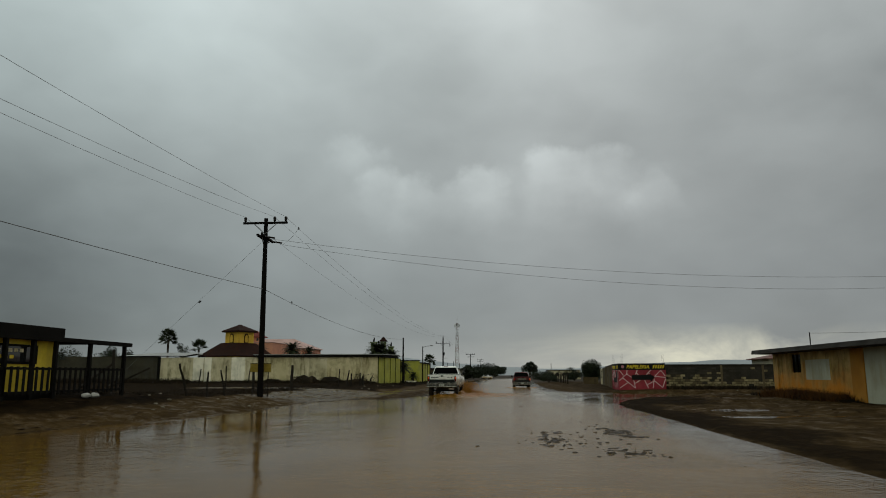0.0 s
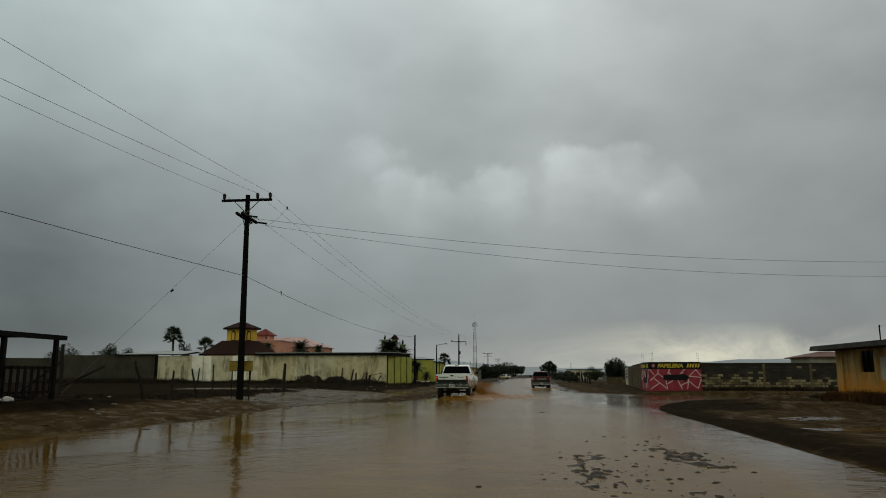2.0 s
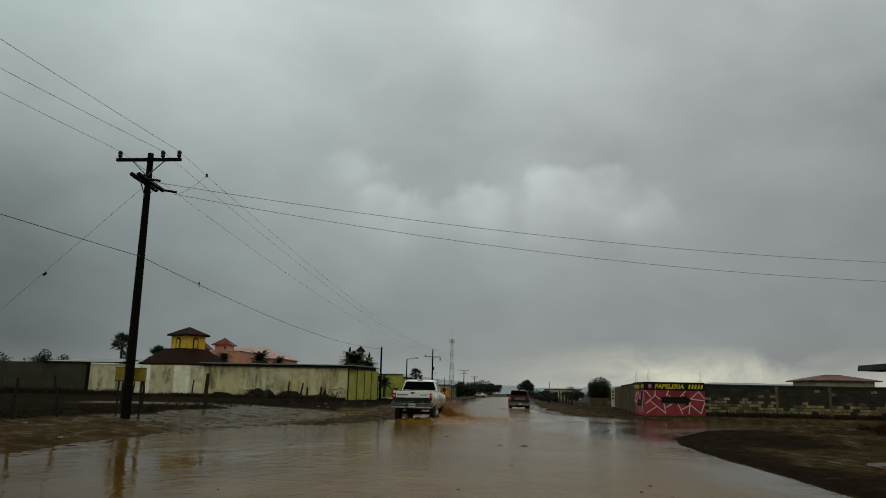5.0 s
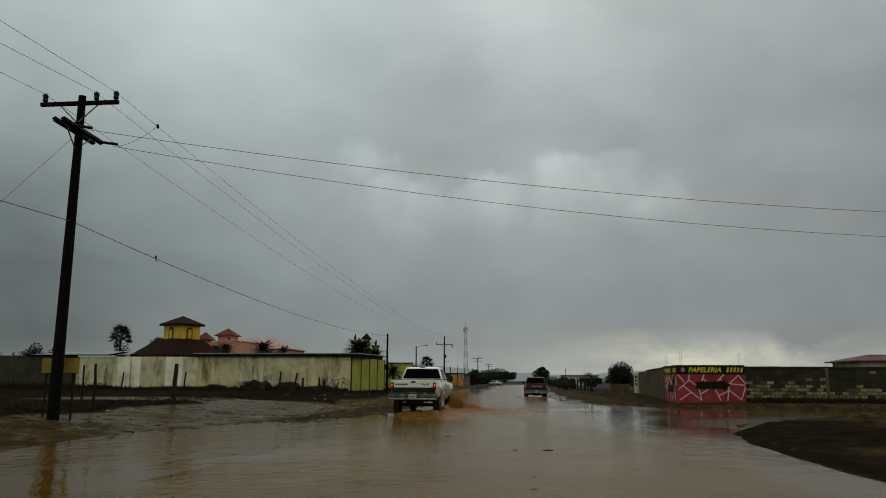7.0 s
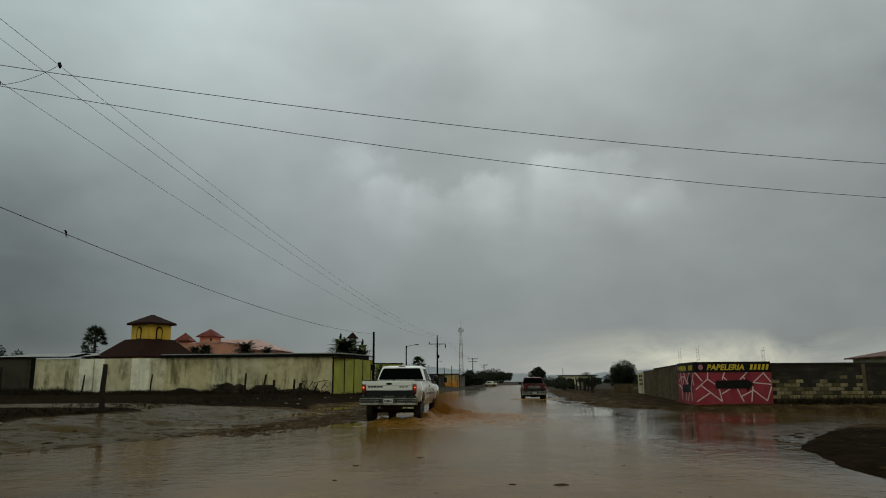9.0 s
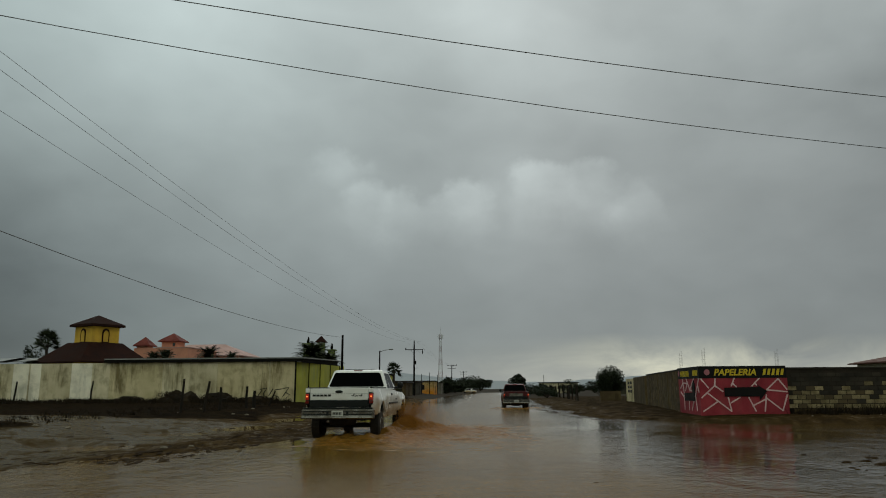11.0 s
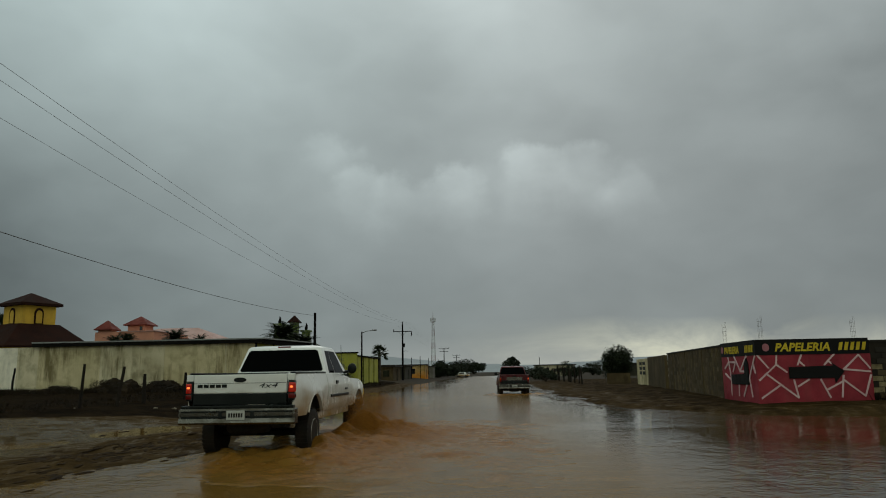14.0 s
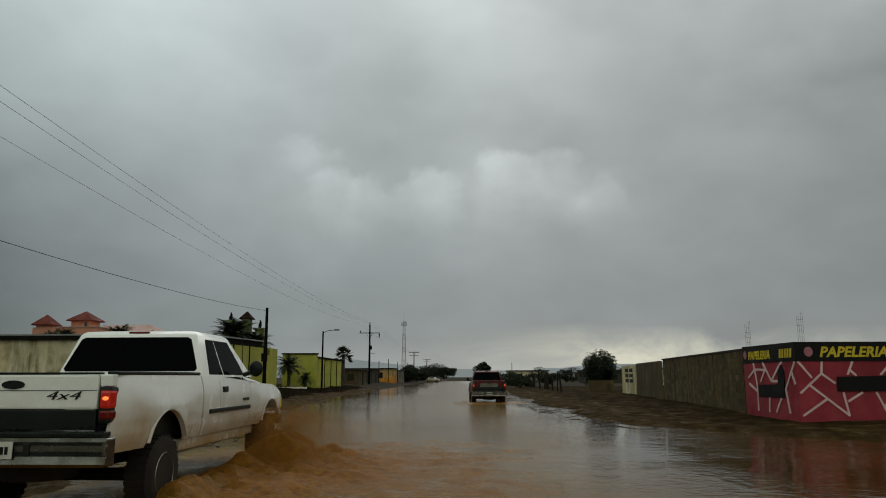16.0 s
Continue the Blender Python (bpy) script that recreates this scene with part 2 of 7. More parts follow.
def water_mat(name, c1, c2, ripples=1.0, gloss=0.2):
    """Muddy flood water: opaque silt under a rippled mirror skin."""
    m = bpy.data.materials.new(name)
    m.use_nodes = True
    tr = m.node_tree
    L = tr.links.new
    b = tr.nodes["Principled BSDF"]
    pos = node(tr, "ShaderNodeNewGeometry").outputs["Position"]

    def tex(s, detail, stretch, dist=0.0):
        mp = node(tr, "ShaderNodeMapping")
        mp.inputs["Scale"].default_value = stretch
        L(pos, mp.inputs[0])
        n = node(tr, "ShaderNodeTexNoise")
        n.inputs["Scale"].default_value, n.inputs["Detail"].default_value, n.inputs["Distortion"].default_value = s, detail, dist
        L(mp.outputs[0], n.inputs[0])
        return n.outputs["Fac"]

    r = node(tr, "ShaderNodeMapRange")
    r.inputs["From Min"].default_value, r.inputs["From Max"].default_value = 0.35, 0.65
    L(tex(0.22, 8, (1, 0.4, 1), 1.4), r.inputs["Value"])
    mx = node(tr, "ShaderNodeMix", blend="MIX")
    L(r.outputs[0], mx.inputs["Factor"])
    mx.inputs["A"].default_value, mx.inputs["B"].default_value = (*c1, 1), (*c2, 1)
    silt = node(tr, "ShaderNodeVectorMath", op="SCALE")
    L(mx.outputs["Result"], silt.inputs[0])
    # thin streaks of stirred-up silt
    swirl = node(tr, "ShaderNodeVectorMath", op="SCALE")
    vein = node(tr, "ShaderNodeMapRange")
    for key, val in (("From Min", 0.33), ("From Max", 0.67), ("To Min", 0.84), ("To Max", 1.16)):
        vein.inputs[key].default_value = val
    L(tex(1.1, 7, (0.55, 1.1, 1), 1.2), vein.inputs["Value"])
    L(silt.outputs[0], swirl.inputs[0]), L(vein.outputs[0], swirl.inputs["Scale"])
    L(swirl.outputs[0], b.inputs["Base Color"])
    b.inputs["Roughness"].default_value = 0.055
    b.inputs["IOR"].default_value = 1.33
    b.inputs["Specular IOR Level"].default_value = gloss
    b.inputs["Specular Tint"].default_value = (1.0, 0.82, 0.53, 1)
    # the driven lane is churned and dull, the water beside it lies calmer
    sep = node(tr, "ShaderNodeSeparateXYZ")
    L(pos, sep.inputs[0])
    wav = node(tr, "ShaderNodeMath", op="MULTIPLY_ADD")
    L(tex(0.3, 4, (1, 0.5, 1), 0.5), wav.inputs[0])
    wav.inputs[1].default_value = 3.0
    L(sep.outputs[0], wav.inputs[2])

    def ramp(v, a, c, lo, hi):
        q = node(tr, "ShaderNodeMapRange")
        for key, val in (("From Min", a), ("From Max", c), ("To Min", lo), ("To Max", hi)):
            q.inputs[key].default_value = val
        L(v, q.inputs["Value"])
        return q.outputs[0]
    calm = node(tr, "ShaderNodeMath", op="MAXIMUM")
    # beside the shop the calm water reaches further into the road
    reach = node(tr, "ShaderNodeMath", op="ADD")
    L(wav.outputs[0], reach.inputs[0]), L(ramp(sep.outputs[1], 36.0, 44.0, 0.0, 1.8), reach.inputs[1])
    bay = ramp(reach.outputs[0], 5.0, 7.5, 0.0, 1.0)
    L(bay, calm.inputs[0])
    L(ramp(wav.outputs[0], -1.0, -4.0, 0.0, 1.0), calm.inputs[1])
    # the base colour is darker along the margins, darkest beside the shop
    lean = node(tr, "ShaderNodeMath", op="MULTIPLY_ADD")
    L(bay, lean.inputs[0]), L(ramp(calm.outputs[0], 0.0, 1.0, 1.0, 0.72), lean.inputs[2])
    lean.inputs[1].default_value = -0.36
    L(lean.outputs[0], silt.inputs["Scale"])
    L(ramp(calm.outputs[0], 0.0, 1.0, 0.16, 0.035), b.inputs["Roughness"])
    sheen = node(tr, "ShaderNodeMath", op="MULTIPLY_ADD")
    L(bay, sheen.inputs[0]), L(ramp(calm.outputs[0], 0.0, 1.0, 0.085, gloss), sheen.inputs[2])
    sheen.inputs[1].default_value = 0.30
    L(sheen.outputs[0], b.inputs["Specular IOR Level"])
    L(ramp(calm.outputs[0], 0.0, 1.0, 1.25, 1.31), b.inputs["IOR"])
    # breeze: calm and ruffled patches
    patch = node(tr, "ShaderNodeMapRange")
    patch.inputs["From Min"].default_value, patch.inputs["From Max"].default_value = 0.40, 0.66
    patch.inputs["To Min"].default_value, patch.inputs["To Max"].default_value = 0.2, 1.6
    L(tex(0.12, 3, (1, 0.6, 1), 0.5), patch.inputs["Value"])
    add = node(tr, "ShaderNodeMath", op="MULTIPLY_ADD")
    L(tex(8.0, 3, (0.9, 1.25, 1), 0.5), add.inputs[0])
    add.inputs[1].default_value = 0.5
    swell = node(tr, "ShaderNodeMath", op="MULTIPLY_ADD")
    L(tex(0.75, 2, (1.4, 0.8, 1), 1.0), swell.inputs[0])
    swell.inputs[1].default_value = 1.6
    L(tex(2.3, 4, (1.0, 1.15, 1), 0.9), swell.inputs[2])
    L(swell.outputs[0], add.inputs[2])
    hm = node(tr, "ShaderNodeMath", op="MULTIPLY")
    chop = node(tr, "ShaderNodeMath", op="MULTIPLY")
    ruffle = node(tr, "ShaderNodeMath", op="MULTIPLY_ADD")
    L(bay, ruffle.inputs[0]), L(ramp(calm.outputs[0], 0.0, 1.0, 0.6, 0.8), ruffle.inputs[2])
    ruffle.inputs[1].default_value = 0.35
    L(ruffle.outputs[0], chop.inputs[0]), L(patch.outputs[0], chop.inputs[1])
    L(add.outputs[0], hm.inputs[0]), L(chop.outputs[0], hm.inputs[1])
    bp = node(tr, "ShaderNodeBump")
    bp.inputs["Strength"].default_value, bp.inputs["Distance"].default_value = 0.7, 0.026 * ripples
    L(hm.outputs[0], bp.inputs["Height"])
    L(bp.outputs[0], b.inputs["Normal"])
    return m


CLOD = surf("dark_clods", (0.017, 0.0105, 0.0052), (0.040, 0.026, 0.013), 1.5, (0.75, 0.95), 0.8, 12, grain=0.4, spec=0.03, relief=0.04)
FAR_LAND = surf("far_land", (0.025, 0.020, 0.014), (0.045, 0.036, 0.025), 0.05, (0.8, 0.97), 0.3, 2, spec=0.03)
def ground_mat():
    """Mud and dark soil, with a film of rain water lying in streaks on the mud."""
    m = bpy.data.materials.new("wet_ground")
    m.use_nodes = True
    tr = m.node_tree
    L = tr.links.new
    b = tr.nodes["Principled BSDF"]
    pos = node(tr, "ShaderNodeNewGeometry").outputs["Position"]

    def tex(s, detail, stretch, dist=0.0, rgh=0.55):
        mp = node(tr, "ShaderNodeMapping")
        mp.inputs["Scale"].default_value = stretch
        L(pos, mp.inputs[0])
        n = node(tr, "ShaderNodeTexNoise")
        n.inputs["Scale"].default_value, n.inputs["Detail"].default_value = s, detail
        n.inputs["Distortion"].default_value, n.inputs["Roughness"].default_value = dist, rgh
        L(mp.outputs[0], n.inputs[0])
        return n.outputs["Fac"]

    def ranged(v, a, c, lo=0.0, hi=1.0):
        r = node(tr, "ShaderNodeMapRange")
        for k, x in (("From Min", a), ("From Max", c), ("To Min", lo), ("To Max", hi)):
            r.inputs[k].default_value = x
        L(v, r.inputs["Value"])
        return r.outputs[0]

    def math2(op, a, c):
        n = node(tr, "ShaderNodeMath", op=op)
        for i, v in enumerate((a, c)):
            if isinstance(v, float):
                n.inputs[i].default_value = v
            else:
                L(v, n.inputs[i])
        return n.outputs[0]

    def mixed(fac, a, c):
        n = node(tr, "ShaderNodeMix", blend="MIX")
        L(fac, n.inputs["Factor"])
        for k, v in (("A", a), ("B", c)):
            if isinstance(v, tuple):
                n.inputs[k].default_value = (*v, 1)
            else:
                L(v, n.inputs[k])
        return n.outputs["Result"]
    at = node(tr, "ShaderNodeAttribute")
    at.attribute_name = "soil"
    big = tex(0.8, 6, (1, 0.5, 1))
    mid = tex(1.6, 6, (1, 0.6, 1), 0.4, 0.62)
    tiny = tex(8.0, 5, (0.7, 1, 1), 0.0, 0.7)
    soil = ranged(math2("ADD", at.outputs["Fac"], math2("MULTIPLY", math2("SUBTRACT", mid, 0.5), 1.2)), 0.3, 0.7)
    mud = mixed(ranged(big, 0.36, 0.64), (0.026, 0.0160, 0.0060), (0.050, 0.0312, 0.0118))
    dark = mixed(ranged(mid, 0.36, 0.64), (0.0042, 0.0027, 0.0012), (0.0170, 0.0106, 0.0045))
    wet = node(tr, "ShaderNodeAttribute")
    wet.attribute_name = "wet"
    pools = math2("ADD", tex(1.9, 9, (1.0, 0.55, 1), 0.5, 0.74), math2("MULTIPLY", wet.outputs["Fac"], math2("MULTIPLY", tex(1.3, 8, (0.3, 1.3, 1), 0.3, 0.7), 0.36)))
    film = math2("MULTIPLY", ranged(pools, 0.44, 0.68), math2("SUBTRACT", 1.0, soil))
    col = mixed(soil, mud, dark)
    col = mixed(film, col, mixed(ranged(wet.outputs["Fac"], 0.0, 1.0), (0.060, 0.0370, 0.0120), (0.050, 0.0318, 0.0075)))
    sc = node(tr, "ShaderNodeVectorMath", op="SCALE")
    L(col, sc.inputs[0]), L(ranged(tiny, 0.25, 0.75, 0.62, 1.38), sc.inputs["Scale"])
    L(mixed(film, sc.outputs[0], col), b.inputs["Base Color"])
    L(ranged(film, 0.0, 1.0, 0.9, 0.24), b.inputs["Roughness"])
    L(ranged(film, 0.0, 1.0, 0.03, 0.05), b.inputs["Specular IOR Level"])
    b.inputs["Specular Tint"].default_value = (1.0, 0.88, 0.72, 1)
    b.inputs["IOR"].default_value = 1.22
    bp = node(tr, "ShaderNodeBump")
    bp.inputs["Distance"].default_value = 0.06
    L(ranged(film, 0.0, 1.0, 1.0, 0.05), bp.inputs["Strength"])
    L(tiny, bp.inputs["Height"])
    L(bp.outputs[0], b.inputs["Normal"])
    return m


GROUND = ground_mat()
WATER = water_mat("flood_water", (0.107, 0.0565, 0.0090), (0.143, 0.0795, 0.0170), 1.0, 0.078)


def churn_mat():
    """Silty water whirled up by wheels: orange where it boils, like the flood at its rim."""
    m = bpy.data.materials.new("churned_water")
    m.use_nodes = True
    tr = m.node_tree
    L = tr.links.new
    b = tr.nodes["Principled BSDF"]
    pos = node(tr, "ShaderNodeNewGeometry").outputs["Position"]

    def tex(scale, detail, rough):
        n = node(tr, "ShaderNodeTexNoise")
        n.inputs["Scale"].default_value, n.inputs["Detail"].default_value, n.inputs["Roughness"].default_value = scale, detail, rough
        n.inputs["Distortion"].default_value = 0.6
        L(pos, n.inputs[0])
        return n.outputs["Fac"]

    def ranged(v, a, c, lo, hi):
        r = node(tr, "ShaderNodeMapRange")
        for k, x in (("From Min", a), ("From Max", c), ("To Min", lo), ("To Max", hi)):
            r.inputs[k].default_value = x
        L(v, r.inputs["Value"])
        return r.outputs[0]
    at = node(tr, "ShaderNodeAttribute")
    at.attribute_name = "amount"
    wave, grain = tex(1.8, 6, 0.6), tex(9.0, 5, 0.65)
    edge = node(tr, "ShaderNodeMath", op="ADD")
    L(at.outputs["Fac"], edge.inputs[0]), L(ranged(wave, 0.3, 0.7, -0.22, 0.22), edge.inputs[1])
    silt = node(tr, "ShaderNodeMix", blend="MIX")
    L(ranged(grain, 0.36, 0.64, 0.0, 1.0), silt.inputs["Factor"])
    silt.inputs["A"].default_value, silt.inputs["B"].default_value = (0.105, 0.040, 0.0045, 1), (0.24, 0.102, 0.015, 1)
    mx = node(tr, "ShaderNodeMix", blend="MIX")
    L(ranged(edge.outputs[0], 0.04, 0.72, 0.0, 1.0), mx.inputs["Factor"])
    mx.inputs["A"].default_value = (0.133, 0.073, 0.015, 1)
    L(silt.outputs["Result"], mx.inputs["B"])
    L(mx.outputs["Result"], b.inputs["Base Color"])
    L(ranged(edge.outputs[0], 0.2, 0.8, 0.16, 0.42), b.inputs["Roughness"])
    b.inputs["Specular IOR Level"].default_value = 0.085
    b.inputs["IOR"].default_value = 1.25
    b.inputs["Specular Tint"].default_value = (1.0, 0.82, 0.53, 1)
    bp = node(tr, "ShaderNodeBump")
    bp.inputs["Distance"].default_value = 0.05
    L(ranged(edge.outputs[0], 0.05, 0.6, 0.05, 0.8), bp.inputs["Strength"])
    L(grain, bp.inputs["Height"])
    L(bp.outputs[0], b.inputs["Normal"])
    return m


CHURN = churn_mat()
SPRAY = surf("muddy_drops", (0.34, 0.155, 0.033), (0.25, 0.108, 0.02), 2.0, (0.7, 0.9), 0.0, spec=0.03)
PLASTER = surf("mouldy_plaster", (0.63, 0.555, 0.375), (0.46, 0.395, 0.25), 0.5, (0.75, 0.95), 0.3, 25, streak=((0.125, 0.105, 0.048), 0.88))
PLASTER_CLEAN = surf("white_plaster", (0.84, 0.78, 0.63), (0.70, 0.64, 0.50), 0.8, (0.7, 0.9), 0.2, 25, streak=((0.30, 0.29, 0.22), 0.6))
PLASTER_WARM = surf("yellowed_plaster", (0.60, 0.51, 0.31), (0.44, 0.37, 0.21), 0.5, (0.75, 0.95), 0.3, 25, streak=((0.135, 0.106, 0.045), 0.9))
GREY_WALL = surf("grey_render", (0.026, 0.023, 0.0155), (0.052, 0.046, 0.030), 0.5, (0.8, 0.95), 0.3, 20, streak=((0.05, 0.048, 0.04), 0.7))
GREEN = surf("lime_paint", (0.39, 0.375, 0.055), (0.29, 0.285, 0.045), 0.7, (0.65, 0.9), 0.15, 25, streak=((0.24, 0.25, 0.09), 0.6))
DARK_TRIM = surf("dark_trim", (0.0055, 0.0050, 0.0042), (0.011, 0.010, 0.0085), 2.0, (0.75, 0.95), 0.2, 30, spec=0.04)
ROOF_SHEET = surf("roof_sheet", (0.27, 0.275, 0.265), (0.19, 0.19, 0.18), 0.5, (0.4, 0.65), 0.2, 15)
YELLOW = surf("yellow_paint", (0.60, 0.37, 0.045), (0.48, 0.29, 0.035), 0.8, (0.65, 0.85), 0.15, 25, streak=((0.30, 0.20, 0.05), 0.45))
TILE = surf("brown_roof_tile", (0.016, 0.0068, 0.0048), (0.027, 0.0115, 0.0080), 1.2, (0.75, 0.95), 0.5, 14, spec=0.05)
STALL_YELLOW = surf("lemon_paint", (0.70, 0.53, 0.05), (0.58, 0.43, 0.04), 0.8, (0.6, 0.85), 0.15, 25, streak=((0.35, 0.26, 0.05), 0.35))
TILE_BROWN = surf("faded_roof_tile", (0.115, 0.050, 0.036), (0.080, 0.036, 0.027), 1.0, (0.6, 0.9), 0.4, 10)
TILE_RED = surf("red_roof_tile", (0.15, 0.034, 0.024), (0.10, 0.024, 0.018), 1.0, (0.6, 0.9), 0.4, 10)
TILE_ROSE = surf("rose_roof_tile", (0.42, 0.27, 0.24), (0.36, 0.23, 0.20), 0.6, (0.6, 0.9), 0.3, 8)
ROSE = surf("rose_paint", (0.55, 0.25, 0.16), (0.46, 0.21, 0.14), 0.6, (0.7, 0.9), 0.15, 20)
PINK = surf("crimson_paint", (0.30, 0.036, 0.048), (0.19, 0.018, 0.028), 0.9, (0.55, 0.8), 0.12, 25, streak=((0.20, 0.05, 0.05), 0.35))
BLACK = surf("black_paint", (0.004, 0.0038, 0.0036), (0.008, 0.007, 0.0065), 1.5, (0.55, 0.8), 0.12, 25)
LINE = surf("pale_line_paint", (0.60, 0.44, 0.43), (0.52, 0.34, 0.34), 2.0, (0.6, 0.8), 0.1, 25)
BOARD = surf("ochre_board", (0.27, 0.19, 0.03), (0.20, 0.135, 0.02), 3.0, (0.6, 0.85), 0.1, 25)
SIGN_YELLOW = surf("sign_yellow", (0.60, 0.45, 0.03), (0.48, 0.34, 0.02), 3.0, (0.5, 0.8), 0.1, 25)
SIGN_MARK = surf("sign_mark", (0.36, 0.14, 0.155), (0.30, 0.11, 0.13), 3.0, (0.5, 0.8), 0.1, 25)
BLOCK = surf("pale_block", (0.225, 0.178, 0.094), (0.105, 0.082, 0.042), 2.6, (0.8, 0.95), 0.6, 30, grain=0.25, vary=0.28, island=0.25)
BLOCK_DARK = surf("dark_block", (0.020, 0.017, 0.013), (0.036, 0.030, 0.022), 1.2, (0.75, 0.95), 0.5, 45, vary=0.25, island=0.2)
BLOCK_DULL = surf("dull_block", (0.092, 0.067, 0.036), (0.060, 0.045, 0.025), 1.0, (0.8, 0.95), 0.5, 45, vary=0.25, island=0.25)
BROWN_WALL = surf("brown_render", (0.070, 0.048, 0.023), (0.046, 0.033, 0.0165), 0.6, (0.8, 0.95), 0.3, 20, streak=((0.14, 0.105, 0.045), 0.4))
BLOCK_BROWN = surf("brown_block", (0.074, 0.049, 0.022), (0.046, 0.031, 0.0145), 0.8, (0.8, 0.95), 0.5, 45, vary=0.12, island=0.12, streak=((0.15, 0.11, 0.045), 0.55))
MORTAR = surf("dark_mortar", (0.018, 0.014, 0.010), (0.032, 0.025, 0.018), 1.5, (0.85, 0.95), 0.5, 40)
CONCRETE = surf("raw_concrete", (0.17, 0.155, 0.125), (0.12, 0.11, 0.09), 0.9, (0.8, 0.95), 0.4, 30, streak=((0.07, 0.065, 0.055), 0.5))
POLE_WOOD = surf("tarred_wood", (0.003, 0.0027, 0.0024), (0.0062, 0.0052, 0.0043), 1.5, (0.7, 0.9), 0.5, 30, stretch=(1, 1, 0.1), spec=0.05)
POST_WOOD = surf("weathered_post", (0.010, 0.0076, 0.0054), (0.021, 0.016, 0.0115), 2.0, (0.7, 0.95), 0.6, 25, stretch=(1, 1, 0.15), vary=0.25)
WIRE = surf("dark_wire", (0.10, 0.10, 0.10), (0.12, 0.12, 0.12), 2.0, (0.5, 0.7), 0.0)
STEEL = surf("dull_steel", (0.20, 0.20, 0.20), (0.13, 0.125, 0.12), 3.0, (0.4, 0.6), 0.1, metal=0.6)
PORCELAIN = surf("brown_porcelain", (0.008, 0.0065, 0.0055), (0.012, 0.009, 0.0075), 5.0, (0.3, 0.45), 0.0)
RIM = surf("muddy_rim", (0.42, 0.40, 0.36), (0.20, 0.17, 0.12), 8.0, (0.3, 0.5), 0.1, 30, metal=0.7, local=True)
HOUSE_WALL = surf("stained_ochre_wall", (0.52, 0.37, 0.16), (0.34, 0.215, 0.07), 1.7, (0.75, 0.95), 0.3, 18, grain=0.22,
                  streak=((0.10, 0.065, 0.028), 0.8), dirt=((0.50, 0.170, 0.007), 0.4, 2.2, 0.94))
ORANGE = surf("ochre_column", (0.40, 0.17, 0.02), (0.31, 0.125, 0.015), 0.8, (0.7, 0.9), 0.25, 25, streak=((0.30, 0.15, 0.04), 0.5))
PALE_WALL = surf("pale_wall", (0.42, 0.40, 0.31), (0.34, 0.32, 0.24), 0.7, (0.75, 0.9), 0.2, 25, streak=((0.25, 0.2, 0.1), 0.5))
ROOF_SLAB = surf("dark_roof_slab", (0.030, 0.025, 0.020), (0.020, 0.017, 0.014), 0.8, (0.6, 0.9), 0.3, 20)
LEAF = surf("dark_leaf", (0.009, 0.014, 0.006), (0.020, 0.026, 0.011), 1.5, (0.5, 0.8), 0.0, island=0.35)
PALM_LEAF = surf("palm_frond", (0.015, 0.022, 0.010), (0.036, 0.044, 0.021), 1.5, (0.45, 0.7), 0.0, island=0.3)
BARK = surf("bark", (0.060, 0.048, 0.036), (0.035, 0.028, 0.021), 3.0, (0.8, 0.95), 0.6, 20)
DRY_GRASS = surf("dry_weeds", (0.010, 0.0068, 0.0033), (0.022, 0.0142, 0.0065), 0.8, (0.7, 0.95), 0.0, island=0.4)
RUST_GRASS = surf("rusty_scrub", (0.052, 0.021, 0.006), (0.095, 0.040, 0.009), 0.8, (0.7, 0.95), 0.0, island=0.4)
STONE = surf("pale_stone", (0.20, 0.175, 0.13), (0.13, 0.11, 0.08), 4.0, (0.6, 0.9), 0.4, 30, vary=0.3)
# distance haze is mixed into the hills' base colour
HILL = surf("hill_haze_tint", (0.268, 0.292, 0.308), (0.250, 0.273, 0.289), 0.004, (0.9, 1.0), 0.0)
PAINT_WHITE = surf("white_car_paint", (0.74, 0.745, 0.71), (0.70, 0.70, 0.665), 1.0, (0.22, 0.3), 0.0, local=True, coat=0.25, spec=0.4, grain=0.04,
                   dirt=((0.29, 0.168, 0.038), 0.40, 1.12, 0.96))
PAINT_RED = surf("red_car_paint", (0.070, 0.007, 0.009), (0.055, 0.006, 0.0075), 1.0, (0.25, 0.35), 0.0, local=True, coat=0.1, spec=0.2, grain=0.03,
                 dirt=((0.10, 0.06, 0.035), 0.4, 0.9, 0.6))
PAINT_BLACK = surf("black_car_trim", (0.008, 0.010, 0.009), (0.014, 0.016, 0.015), 2.0, (0.25, 0.45), 0.0, local=True)
RUBBER = surf("muddy_rubber", (0.016, 0.014, 0.012), (0.035, 0.026, 0.018), 3.0, (0.7, 0.9), 0.4, 40, local=True)
CHROME = surf("worn_chrome", (0.20, 0.19, 0.17), (0.085, 0.075, 0.058), 3.0, (0.18, 0.4), 0.1, metal=1.0, local=True)
TINTED = glass("tinted_car_glass", (0.002, 0.0025, 0.0025), 0.08, 0.2, 1.08)
PANE = glass("dark_window_pane", (0.012, 0.013, 0.013), 0.05)
TAIL_RED = glass("red_lens", (0.12, 0.006, 0.005), 0.15, 0.3)
TAIL_LIT = lamp_mat("lit_bulb", (1.0, 0.20, 0.04), 1.3)
TAIL_GLOW = lamp_mat("lit_red_lens", (0.42, 0.014, 0.006), 0.10)
PLATE = surf("plate", (0.50, 0.50, 0.46), (0.42, 0.42, 0.38), 6.0, (0.4, 0.6), 0.0, local=True)
GRAFFITI = surf("black_spray", (0.02, 0.02, 0.018), (0.03, 0.03, 0.026), 4.0, (0.7, 0.9), 0.0)


